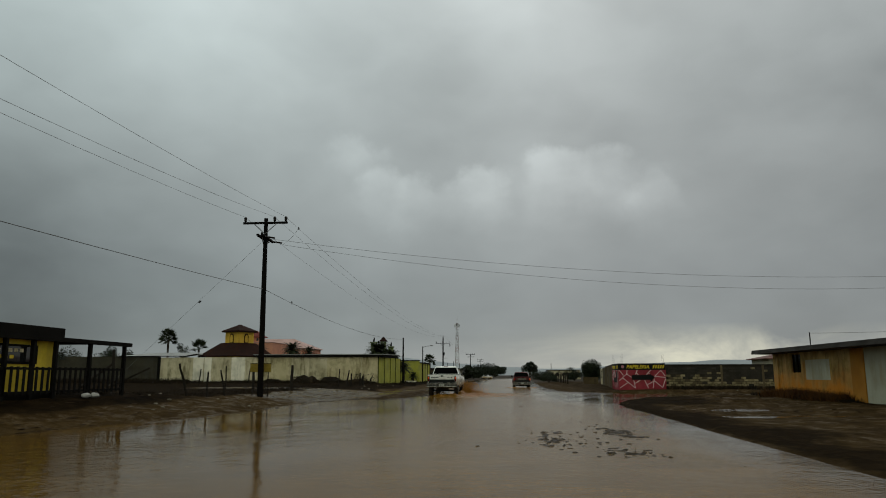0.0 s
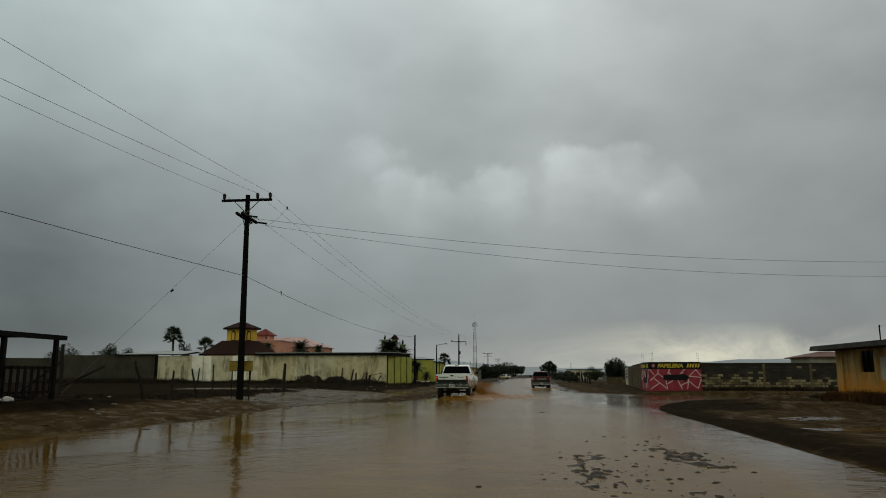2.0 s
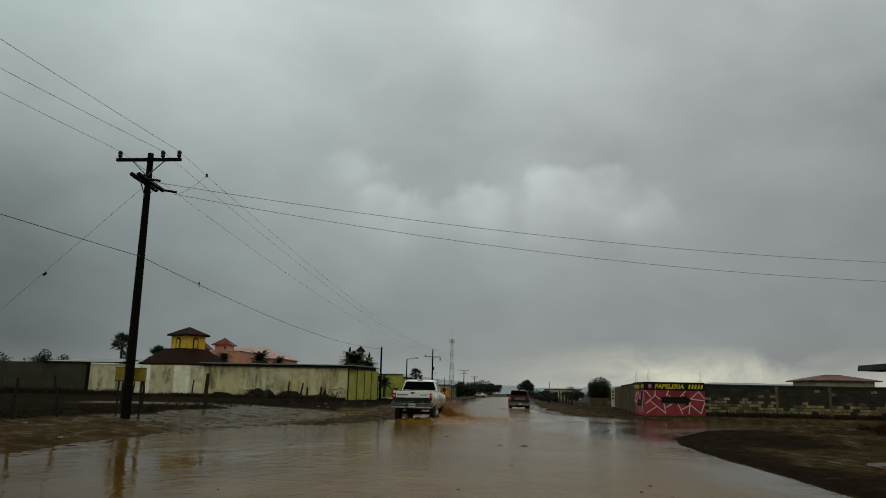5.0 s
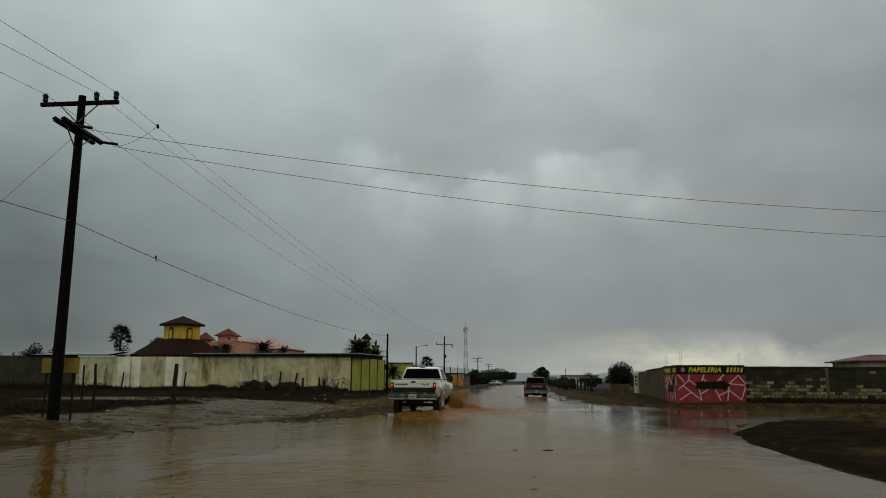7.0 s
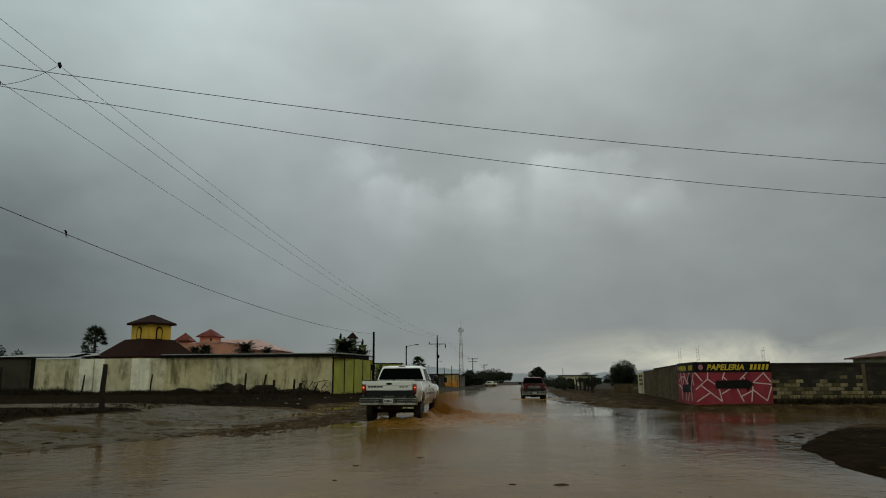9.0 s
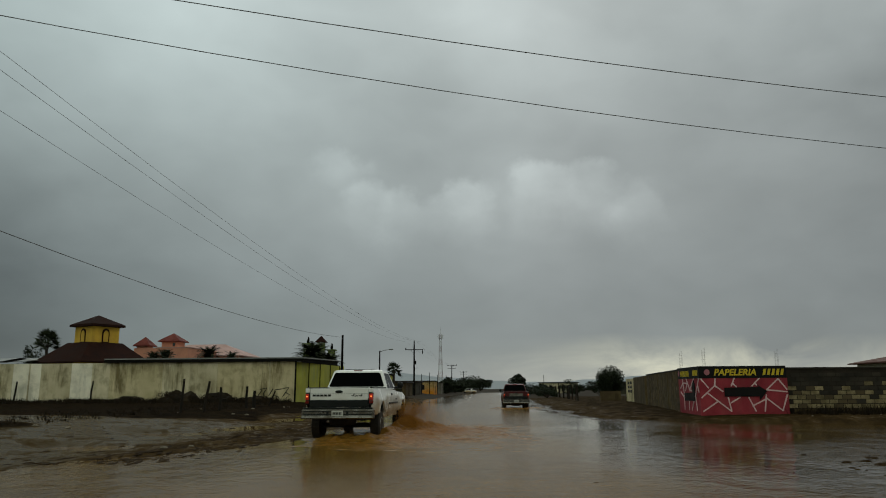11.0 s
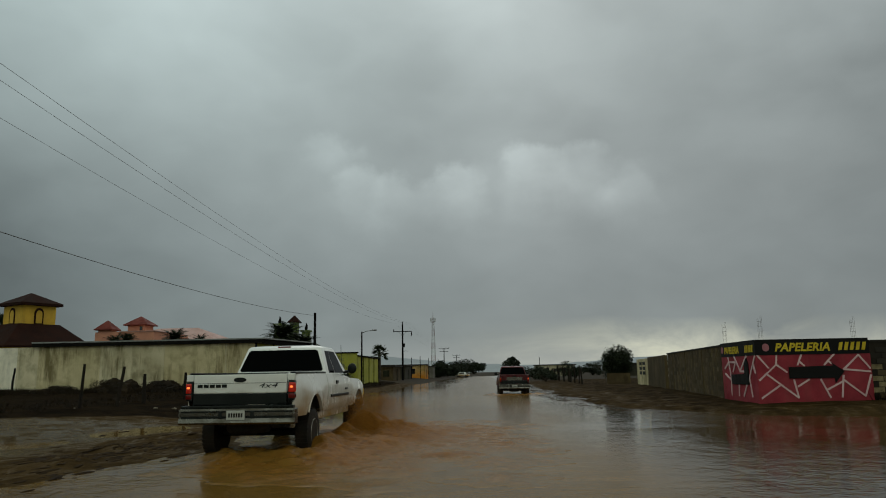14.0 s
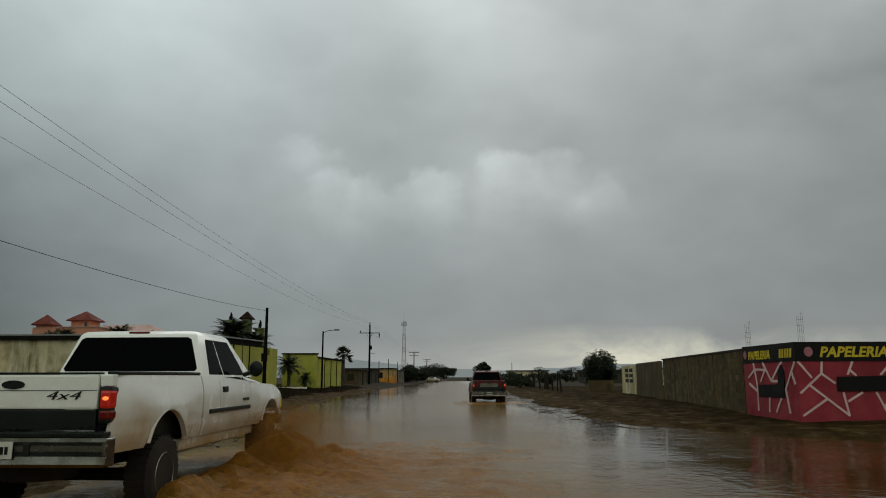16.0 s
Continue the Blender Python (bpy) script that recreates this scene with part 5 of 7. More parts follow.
def weeds():
    rng = random.Random(5)
    verts, faces = [], []

    def clump(x, y, h, n):
        z = float(ground_z(x, y)) - 0.03
        for k in range(n):
            a = rng.uniform(0, math.tau)
            r = rng.uniform(0.02, 0.22)
            bx, by = x + math.cos(a) * r, y + math.sin(a) * r
            hh = h * rng.uniform(0.5, 1.2)
            tx, ty = bx + math.cos(a) * hh * rng.uniform(0.1, 0.7), by + math.sin(a) * hh * rng.uniform(0.1, 0.7)
            w = 0.02
            i = len(verts)
            verts.extend([(bx - w * math.sin(a), by + w * math.cos(a), z), (bx + w * math.sin(a), by - w * math.cos(a), z), (tx, ty, z + hh)])
            faces.append((i, i + 1, i + 2))
    for k in range(1500):
        clump(rng.uniform(-50, -14.6), 82.7 - abs(rng.gauss(0, 2.2)), rng.uniform(0.12, 0.42), 14)
    for k in range(500):
        clump(rng.uniform(-52, -36), 81.5 - abs(rng.gauss(0, 1.0)), rng.uniform(0.25, 0.7), 16)
    for k in range(700):
        clump(-14.4 - abs(rng.gauss(0, 2.2)), rng.uniform(26, 83), rng.uniform(0.06, 0.18), 12)
    for k in range(500):
        clump(rng.uniform(13.5, 33), 63.8 - abs(rng.gauss(0, 0.9)), rng.uniform(0.15, 0.5), 14)
    for k in range(260):
        clump(15.3 - abs(rng.gauss(0, 0.4)), rng.uniform(33, 45), rng.uniform(0.06, 0.3), 12)
    for k in range(350):
        clump(-13 + rng.gauss(0, 0.8), rng.uniform(84, 128), rng.uniform(0.1, 0.3), 10)
    me = bpy.data.meshes.new("weeds")
    me.from_pydata(verts, [], faces)
    me.materials.append(DRY_GRASS)
    tagged(new("weeds", me), "dark dry weeds along the foot of the walls", "weeds", kind="stuff")
    verts.clear()
    faces.clear()
    for k in range(520):
        clump(15.3 - abs(rng.gauss(0, 0.35)), rng.uniform(34, 43.5), rng.uniform(0.2, 0.55), 16)
    me = bpy.data.meshes.new("scrub")
    me.from_pydata(verts, [], faces)
    me.materials.append(RUST_GRASS)
    tagged(new("scrub", me), "rusty brown scrub along the foot of the ochre house", "weeds", kind="stuff")


weeds()


# ---- verge fence posts, sign board ----
def fence_post(x, y, h, r, lean=(0, 0), seed=0, label="weathered wooden fence post in wet soil"):
    rng = random.Random(seed)
    z = float(ground_z(x, y))
    p = thing("fence_post", label, "fence post", "posts of the old fence", at=(x, y, z))
    mid = (lean[0] * 0.5 + rng.uniform(-0.05, 0.05), lean[1] * 0.5, h * 0.5)
    part("post", tubed([(0, 0, -0.3), mid, (lean[0] * 0.9, lean[1], h * 0.85), (lean[0], lean[1], h)], [r, r * 0.95, r * 0.85, r * 0.75], 8), POST_WOOD, p)
    return p


fence_post(-14.42, 48.8, 1.70, 0.105, seed=1, label="thick weathered gate post in wet soil")
for k, (x, y, h, r, ln) in enumerate(((-14.35, 62.4, 1.55, 0.06, (0.1, 0)), (-14.14, 64.6, 1.5, 0.07, (0.25, 0)), (-14.2, 67.0, 1.2, 0.08, (0, 0)), (-14.2, 71.2, 1.25, 0.08, (0, 0)),
                                      (-14.2, 72.6, 1.0, 0.11, (0, 0)), (-14.2, 75.2, 0.95, 0.05, (0.5, 0)), (-14.2, 32.0, 1.45, 0.06, (-0.35, -0.3)), (-14.2, 36.4, 1.3, 0.05, (-0.3, 0)),
                                      (-14.25, 34.2, 1.2, 0.05, (0, 0)), (-19.85, 50.8, 1.60, 0.05, (0.0, 0)), (-34.4, 80, 1.55, 0.07, (0.2, 0)), (-28.6, 80, 1.55, 0.07, (0.1, 0)),
                                      (-15.8, 45.0, 1.53, 0.06, (0.0, 0)), (-18.4, 33.0, 2.1, 0.08, (0, 0)))):
    fence_post(x, y, h, r, ln, 10 + k)
brace = thing("fence_brace", "leaning wooden brace pole", "fence post", at=(-18.4, 33.0, 0.6))
part("brace_pole", tubed([(0, 0, 1.4), (-1.7, -0.4, 0.0)], 0.06, 7), POST_WOOD, brace)
part("brace_pole", tubed([(0.1, 0, 0.4), (1.6, 0.4, 1.2)], 0.045, 7), POST_WOOD, brace)

bd = thing("sign_board", "blank ochre-yellow board on two thin legs behind the pole", "sign", at=(-13.33, 39.08, 0.55))
part("board", boxed(-0.58, -0.02, 1.06, 0.58, 0.02, 1.55, bevel=0.006), BOARD, bd)
for z in (1.06, 1.525):
    part("rim", boxed(-0.585, -0.026, z, 0.585, -0.021, z + 0.025), POST_WOOD, bd)
for x in (-0.44, 0.42):
    part("leg", boxed(x - 0.025, 0.022, -0.3, x + 0.025, 0.065, 1.5), POST_WOOD, bd)

rng = random.Random(77)
for k in range(46):
    if k < 26:
        x, y = -13.6 + rng.gauss(0, 0.9), rng.uniform(22, 80)
    elif k < 34:
        x, y = rng.uniform(10, 24), rng.uniform(58.8, 62)
    else:
        x, y = -7.4 + rng.gauss(0, 0.9), rng.uniform(44, 62)
    z = float(ground_z(x, y))
    if z < 0.01:
        continue
    s = rng.uniform(0.025, 0.075)
    bm = bmesh.new()
    bmesh.ops.create_icosphere(bm, subdivisions=2, radius=1.0)
    for v in bm.verts:
        v.co *= 1 + 0.35 * noise.noise(v.co * 1.7 + Vector((k * 3.1, 0, 0)))
        v.co = Vector((v.co.x * s * 1.4, v.co.y * s, v.co.z * s * 0.6))
    st = link_mesh("stone", bm, STONE)
    st.location = (x, y, z + s * 0.2)
    tagged(st, "pale wet stone lying on the mud", "stone", "stones on the verge")


# ---- yellow roadside stall ----
def stall():
    z = 0.6
    p = thing("roadside_stall", "yellow stall with black parapet and slatted porch", "stall", at=(0, 0, z))
    part("wall", boxed(-19.5, 12, 1.08, -14.98, 23.1, 2.05), STALL_YELLOW, p)
    part("lower_wall", boxed(-19.5, 12, 0.3, -14.99, 23.09, 1.08), STALL_YELLOW, p)
    part("plinth", boxed(-19.5, 12, -0.1, -14.96, 23.12, 0.3), DARK_TRIM, p)
    part("parapet", boxed(-19.6, 11.9, 2.1, -14.7, 23.2, 2.40), DARK_TRIM, p)
    part("roof_beam", boxed(-14.85, 12, 1.95, -14.65, 27.6, 2.09), DARK_TRIM, p)
    part("roof", boxed(-19.5, 12, 2.05, -14.7, 27.55, 2.1), DARK_TRIM, p)
    for y in (17.8, 20.4, 21.7, 22.85, 24.85, 27.2):
        part("post", boxed(-14.81, y - 0.06, -0.2, -14.69, y + 0.06, 1.98), DARK_TRIM, p)
    w = part("window", boxed(-15.0, 18.2, 1.2, -14.93, 22.2, 1.80), DARK_TRIM, p, "dark framed stall window with goods behind")
    part("pane", boxed(-14.94, 18.35, 1.27, -14.91, 22.05, 1.73), PANE, w)
    for row, n, z0, h in ((0, 9, 1.56, 0.11), (1, 5, 1.36, 0.11)):
        for k in range(n):
            y0 = 19.2 + row * 0.6 + k * 0.26
            part("lettering_bar", boxed(-14.912, y0, z0, -14.902, y0 + 0.18, z0 + h), SIGN_YELLOW if row else PLASTER, w)
    part("rail", boxed(-14.78, 12, 1.02, -14.72, 27.2, 1.1), DARK_TRIM, p)
    part("rail", boxed(-14.78, 12, 0.3, -14.72, 27.2, 0.37), DARK_TRIM, p)
    m1 = boxed(-14.715, -0.055, 0.25, -14.69, 0.055, 1.12)
    first = part("slat", m1, DARK_TRIM, p)
    first.location = (0, 12.3, 0)
    y = 12.6
    while y < 27.1:
        s = new("slat", first.data)
        s.parent = p
        s.location = (0, y, 0)
        y += 0.3


stall()


# ---- pink stationery shop and its block walls ----
SX, SY, SZ0, SZ1 = 9.68, 63.5, 0.10, 2.41
SHOP = thing("stationery_shop", "crimson corner shop with pale zigzag lines and black sign band", "shop", at=(0, 0, 0))
BAND = 1.86
part("wall", boxed(SX, SY, SZ0, SX + 3.95, SY + 3.75, BAND), PINK, SHOP)
part("sign_band", boxed(SX - 0.015, SY - 0.015, BAND, SX + 3.92, SY + 3.765, SZ1), BLACK, SHOP, "black painted sign band")
SIGN = bpy.data.objects["sign_band"]


def strokes(name, lines, place, parent, width=0.035):
    for (u0, v0), (u1, v1) in lines:
        d = Vector((u1 - u0, v1 - v0, 0))
        n = Vector((-d.y, d.x, 0)).normalized() * width
        proud = 0.005 + 0.0006 * (len(SHOP.children) % 40)
        e = d.normalized() * width * 0.4
        bm = bmesh.new()
        q = [Vector((u0, v0, 0)) - e - n, Vector((u1, v1, 0)) + e - n * 0.85, Vector((u1, v1, 0)) + e + n * 0.9, Vector((u0, v0, 0)) - e + n]
        lo = [bm.verts.new(place(c.x, c.y, 0.0)) for c in q]
        hi = [bm.verts.new(place(c.x, c.y, proud)) for c in q]
        fs = [bm.faces.new(hi), bm.faces.new(lo[::-1])] + [bm.faces.new((lo[i], lo[(i + 1) % 4], hi[(i + 1) % 4], hi[i])) for i in range(4)]
        bmesh.ops.recalc_face_normals(bm, faces=fs)
        part(name, bm, LINE, parent)


def on_front(u, v, d):
    return (SX + u, SY - d, 0.36 + v)


def on_side(u, v, d):
    return (SX - d, SY + u, 0.36 + v)


# front: u along the wall from the corner, v up from the foot
FRONT = [((0.05, 1.5), (0.4, 1.05)), ((0.06, 0.62), (0.68, 1.16)), ((0.68, 1.16), (0.72, 1.5)), ((0.68, 1.16), (1.04, 0.89)), ((0.32, 0.84), (0.79, 0.46)), 
         ((0.79, 0.46), (1.36, 0.0)), ((0.79, 0.46), (0.09, 0.0)), ((1.25, 0.63), (1.36, 0.0)), ((1.37, 0.39), (1.78, 0.63)), ((1.58, 1.5), (1.42, 1.14)), 
         ((1.48, 1.27), (1.65, 1.1)), ((2.71, 1.5), (2.34, 1.13)), ((2.48, 1.27), (2.58, 1.17)), ((2.17, 0.63), (2.45, 0.0)), ((2.37, 0.27), (2.93, 0.55)), 
         ((2.96, 0.75), (2.85, 0.0)), ((2.95, 0.6), (3.64, 0.03)), ((2.99, 0.96), (3.54, 1.46)), ((3.54, 1.46), (3.9, 0.98)), ((3.03, 0.96), (3.9, 0.87)), 
         ((3.9, 0.75), (3.64, 0.03))]
strokes("painted_line", FRONT, on_front, SHOP, 0.032)
SIDE = [((2.95, 1.49), (2.86, 1.23)), ((2.86, 1.23), (2.73, 0.72)), ((2.73, 0.72), (2.79, 0.03)), ((2.23, 1.49), (1.68, 0.94)), ((2.92, 1.3), (2.06, 1.28)), 
         ((2.14, 1.24), (2.45, 0.93)), ((1.68, 0.94), (1.17, 1.33)), ((1.17, 1.33), (0.9, 1.49)), ((1.68, 0.94), (1.24, 0.94)), ((2.93, 1.26), (3.37, 1.05)), 
         ((3.35, 0.84), (2.79, 0.63)), ((1.89, 0.42), (1.96, 0.03)), ((1.08, 0.43), (1.46, 0.03)), ((0.07, 1.47), (0.75, 0.7)), ((0.75, 0.7), (0.58, 0.04)), 
         ((0.28, 1.16), (0.13, 0.87))]
strokes("painted_line", SIDE, on_side, SHOP, 0.04)
part("arrow", prismed([(SX + a, 0.36 + b) for a, b in ((1.09, 0.67), (2.65, 0.67), (2.66, 0.49), (3.01, 0.91), (2.58, 1.20), (2.64, 1.10), (1.10, 1.07))], "y", SY - 0.034, SY - 0.002), BLACK, SHOP,
     "black painted arrow")
part("arrow", prismed([(SY + a, 0.36 + b) for a, b in ((0.83, 0.46), (2.64, 0.45), (2.64, 0.82), (1.22, 0.85), (1.18, 1.22), (0.95, 1.43), (0.77, 1.22))], "x", SX - 0.034, SX - 0.002), BLACK, SHOP,
     "black painted arrow")
front_turn = Matrix.Rotation(radians(90), 4, "X")
side_turn = Matrix.Rotation(radians(-90), 4, "Z") @ Matrix.Rotation(radians(90), 4, "X")
letters("lettering", "PAPELERIA", 0.40, SIGN_YELLOW, SIGN, Matrix.Translation((SX + 0.66, SY - 0.02, BAND + 0.13)) @ front_turn, 0.25, 0.006, 1.02, 0.012)
letters("lettering", "PAPELERIA", 0.36, SIGN_YELLOW, SIGN, Matrix.Translation((SX - 0.02, SY + 3.30, BAND + 0.12)) @ side_turn, 0.25, 0.006, 0.96, 0.012)
for k in range(5):
    bm = bmesh.new()
    u = SX + 2.86 + k * 0.20
    prism(bm, [(u, BAND + 0.13), (u + 0.12, BAND + 0.13), (u + 0.19, BAND + 0.41), (u + 0.07, BAND + 0.41)], "y", SY - 0.027, SY - 0.016)
    part("name_bar", bm, SIGN_YELLOW, SIGN, "yellow bar in place of the shop's name")
    bm = bmesh.new()
    u = SY + 1.02 - k * 0.17
    prism(bm, [(u, BAND + 0.12), (u - 0.11, BAND + 0.12), (u - 0.16, BAND + 0.38), (u - 0.05, BAND + 0.38)], "x", SX - 0.027, SX - 0.016)
    part("name_bar", bm, SIGN_YELLOW, SIGN, "yellow bar in place of the shop's name")
for place, axis, d in (((SX + 0.36, BAND + 0.27), "y", SY), ((SY + 3.55, BAND + 0.27), "x", SX)):
    out = [(place[0] + 0.125 * math.cos(k * math.tau / 16), place[1] + 0.14 * math.sin(k * math.tau / 16)) for k in range(16)]
    part("emblem", prismed(out, axis, d - 0.024, d - 0.016), SIGN_MARK, SIGN, "plain round pale rose emblem")


def rebar(x, y, z0, h):
    p = thing("rebar_cage", "thin upright cage of bare rusty reinforcing bars", "rebar", "rebar over the wall columns", at=(x, y, z0))
    rust = REBAR
    for dx, dy in ((-0.055, -0.055), (0.055, -0.055), (0.055, 0.055), (-0.055, 0.055)):
        part("bar", tubed([(dx, dy, -0.3), (dx * 1.1, dy, h + dx)], 0.0035, 5), rust, p)
    k = 0.15
    while k < h:
        bm = bmesh.new()
        c = [(-0.06, -0.06, k), (0.06, -0.06, k), (0.06, 0.06, k), (-0.06, 0.06, k)]
        for i in range(4):
            tube(bm, [c[i], c[(i + 1) % 4]], 0.0025, 4)
        part("stirrup", bm, rust, p)
        k += 0.17


REBAR = surf("rusty_bar", (0.20, 0.19, 0.18), (0.16, 0.14, 0.13), 5.0, (0.7, 0.9), 0.2)
rebar(SX + 0.15, SY + 3.6, SZ1, 0.82)
rebar(SX + 0.35, SY + 0.3, SZ1, 0.82)
rebar(SX + 3.95, SY + 1.0, SZ1 - 0.05, 0.82)


def block_wall(label, start, run, length, z0, top, paint, parts, name="block_wall", columns=(), mortar=None, gap=0.03):
    """A wall of hollow blocks: dark mortar core, blocks 12 mm proud. run: unit vector along the wall; out: to its left hand."""
    p = thing(name, label, "wall", kind="structure")
    ang = math.atan2(run[1], run[0])
    p.matrix_world = pose(start[0], start[1], 0, 0, 0, math.degrees(ang))
    part("core", boxed(0, 0.02, z0, length, 0.16, top - 0.02), mortar or MORTAR, p)
    bw, bh = 0.40, 0.20
    bm = bmesh.new()
    box(bm, 0, 0, 0, bw - gap, 0.178, bh - gap, bevel=0.006)
    shared = {}
    rows = int((top - z0) / bh)
    rest = {}
    rg = random.Random(len(label))
    me0 = bpy.data.meshes.new("block")
    bm.to_mesh(me0)
    bm.free()
    made = 0
    for c in range(int(length / bw)):
        for r in range(rows):
            m = paint(c * bw, r / rows, rg)
            if m is None:
                continue
            x = c * bw + (bw / 2 if r % 2 else 0)
            if x + bw > length:
                continue
            dy = rg.uniform(-0.006, 0.004)
            if made < parts:
                if m.name not in shared:
                    me = me0.copy()
                    me.materials.append(m)
                    shared[m.name] = me
                o = new("block", shared[m.name])
                o.parent = p
                o.location = (x, dy, z0 + r * bh)
                made += 1
            else:
                rest.setdefault(m.name, (m, []))[1].append((x, dy, z0 + r * bh))
    for m, places in rest.values():
        vs, fs = [], []
        for x, dy, z in places:
            i = len(vs)
            vs += [(x + a, dy + b, z + c) for c in (0, bh - gap) for a, b in ((0, 0), (bw - gap, 0), (bw - gap, 0.178), (0, 0.178))]
            fs += [tuple(i + k for k in f) for f in ((0, 3, 2, 1), (4, 5, 6, 7), (0, 1, 5, 4), (1, 2, 6, 5), (2, 3, 7, 6), (3, 0, 4, 7))]
        me = bpy.data.meshes.new("blocks")
        me.from_pydata(vs, [], fs)
        me.materials.append(m)
        o = new("blocks", me)
        o.parent = p
        tagged(o, kind="stuff")
    for x in columns:
        part("column", boxed(x - 0.09, -0.02, z0, x + 0.09, 0.2, top - 0.03, bevel=0.01), BLOCK_BROWN if mortar else BLOCK_DULL, p)
    part("coping", boxed(0, -0.03, top - 0.02, length, 0.21, top + 0.05), BLOCK_DARK if columns else BLOCK_BROWN, p)
    return p


def front_paint(x, f, rg):
    edge = (0.53 if x < 4.6 else 0.46) + 0.06 * math.sin(x * 0.9) + 0.05 * math.sin(x * 2.3) + rg.uniform(-0.09, 0.09)
    if f > edge:
        return BLOCK_DARK if rg.random() > 0.05 else BLOCK
    if f < 0.15:
        return BLOCK_BROWN
    return BLOCK if rg.random() > 0.20 + 0.9 * max(0.0, f - edge + 0.25) else (BLOCK_DULL if rg.random() > 0.35 else BLOCK_DARK)


def side_paint(x, f, rg):
    return rg.choice((BLOCK_BROWN, BLOCK_BROWN, BLOCK_BROWN, BLOCK_BROWN, BLOCK_DULL, BROWN_WALL, BROWN_WALL, BROWN_WALL))


block_wall("grey block wall, dark painted above, bare pale blocks below", (SX + 3.96, SY + 0.02), (1, 0), 24.0, 0.1, 2.28, front_paint, 300, columns=(4.6, 8.0, 13.4, 18.6))
sd = Vector((2.9, 30.5)).normalized()
block_wall("brown weathered block wall along the road", (SX + 0.22, SY + 3.78), (sd.x, sd.y), 14.6, 0.1, 2.32, side_paint, 290, columns=(4.2, 8.6, 12.6), mortar=BROWN_WALL, gap=0.014)
S3 = thing("road_wall", "brown rendered stretch of the roadside wall", "wall", kind="structure")
part("wall_section", prismed([(11.15, 82.7), (11.93, 90.9), (12.1, 90.9), (11.32, 82.7)], "z", 0.1, 2.28), BROWN_WALL, S3)
part("wall_section", prismed([(11.95, 91.0), (12.6, 98.0), (12.8, 98.0), (12.15, 91.0)], "z", 0.1, 2.22), PLASTER_WARM, S3, "pale painted wall panel")
bars = thing("wall_notice", "black unreadable painted marks on the pale wall panel", "sign", at=(0, 0, 0))
for k in range(6):
    y = 92.6 + (k % 2) * 2.0
    z = 1.75 - (k // 2) * 0.36
    x = 11.95 + (y - 91) * 0.0929
    part("bar", prismed([(x - 0.012, y), (x + 1.5 * 0.0929 - 0.012, y + 1.5), (x + 1.5 * 0.0929, y + 1.5), (x, y)], "z", z, z + 0.24), BLACK, bars)


# ---- ochre house with overhanging roof ----
def ochre_house():
    p = thing("ochre_house", "neglected cream house with ochre columns and deep dark eaves", "house", at=(0, 0, 0.1))
    X = 15.5
    part("wall", boxed(X, 41.1, 0, X + 0.25, 43.5, 2.6), HOUSE_WALL, p)
    part("wall", boxed(X, 34.2, 0, X + 0.25, 39.8, 2.6), HOUSE_WALL, p)
    part("wall", boxed(X, 39.8, 0, X + 0.25, 41.1, 1.46), HOUSE_WALL, p)
    part("wall", boxed(X, 39.8, 2.41, X + 0.25, 41.1, 2.6), HOUSE_WALL, p)
    part("wall", boxed(X, 43.3, 0, 24, 43.55, 2.6), HOUSE_WALL, p)
    part("wall", boxed(X + 0.02, 22, 0, X + 0.27, 33.0, 2.6), PALE_WALL, p)
    part("column", boxed(X - 0.03, 33.0, -0.1, X + 0.3, 34.2, 2.55, bevel=0.02), ORANGE, p)
    part("column", boxed(X - 0.06, 42.9, -0.1, X + 0.3, 43.6, 2.55, bevel=0.02), HOUSE_WALL, p)
    w = part("window", boxed(X + 0.1, 39.8, 1.46, X + 0.16, 41.1, 2.41), TINTED, p, "broken dark window opening")
    part("mullion", boxed(X + 0.06, 40.42, 1.46, X + 0.12, 40.48, 2.41), DARK_TRIM, w)
    part("mural", boxed(X - 0.008, 36.4, 1.1, X, 39.2, 2.1), PALE_WALL, p, "faded pale painted rectangle")
    bm = prismed([(14.45, 2.52), (14.5, 2.74), (19.5, 3.12), (24.5, 2.7), (24.5, 2.6), (19.5, 2.95), (15.4, 2.50)], "y", 21, 44.2)
    part("roof", bm, ROOF_SLAB, p)
    part("ceiling", boxed(X + 0.3, 22, 2.5, 24, 43.8, 2.55), ROOF_SLAB, p)
    part("wall", boxed(24, 22, 0, 24.25, 44.1, 2.6), PALE_WALL, p)
    part("antenna", tubed([(17.5, 43.3, 2.8), (17.5, 43.3, 3.75)], 0.03, 6), DARK_TRIM, p)
    wire("antenna_wire", (17.5, 43.3, 3.8), (34, 38, 4.4), 0.2, 0.009, "thin wire from the roof aerial")


ochre_house()
rh = thing("tiled_house", "low house with pale eaves and a shallow red-brown roof", "house", at=(0, 0, 0.1))
part("wall", boxed(29.00, 83.23, 0, 34.14, 88.63, 3.08), PALE_WALL, rh)
bm = bmesh.new()
pyramid(bm, 31.57, 85.93, 5.14, 5.4, 3.04, 3.72, 0.6, 0.5, 0.09)
part("roof", bm, TILE_BROWN, rh)


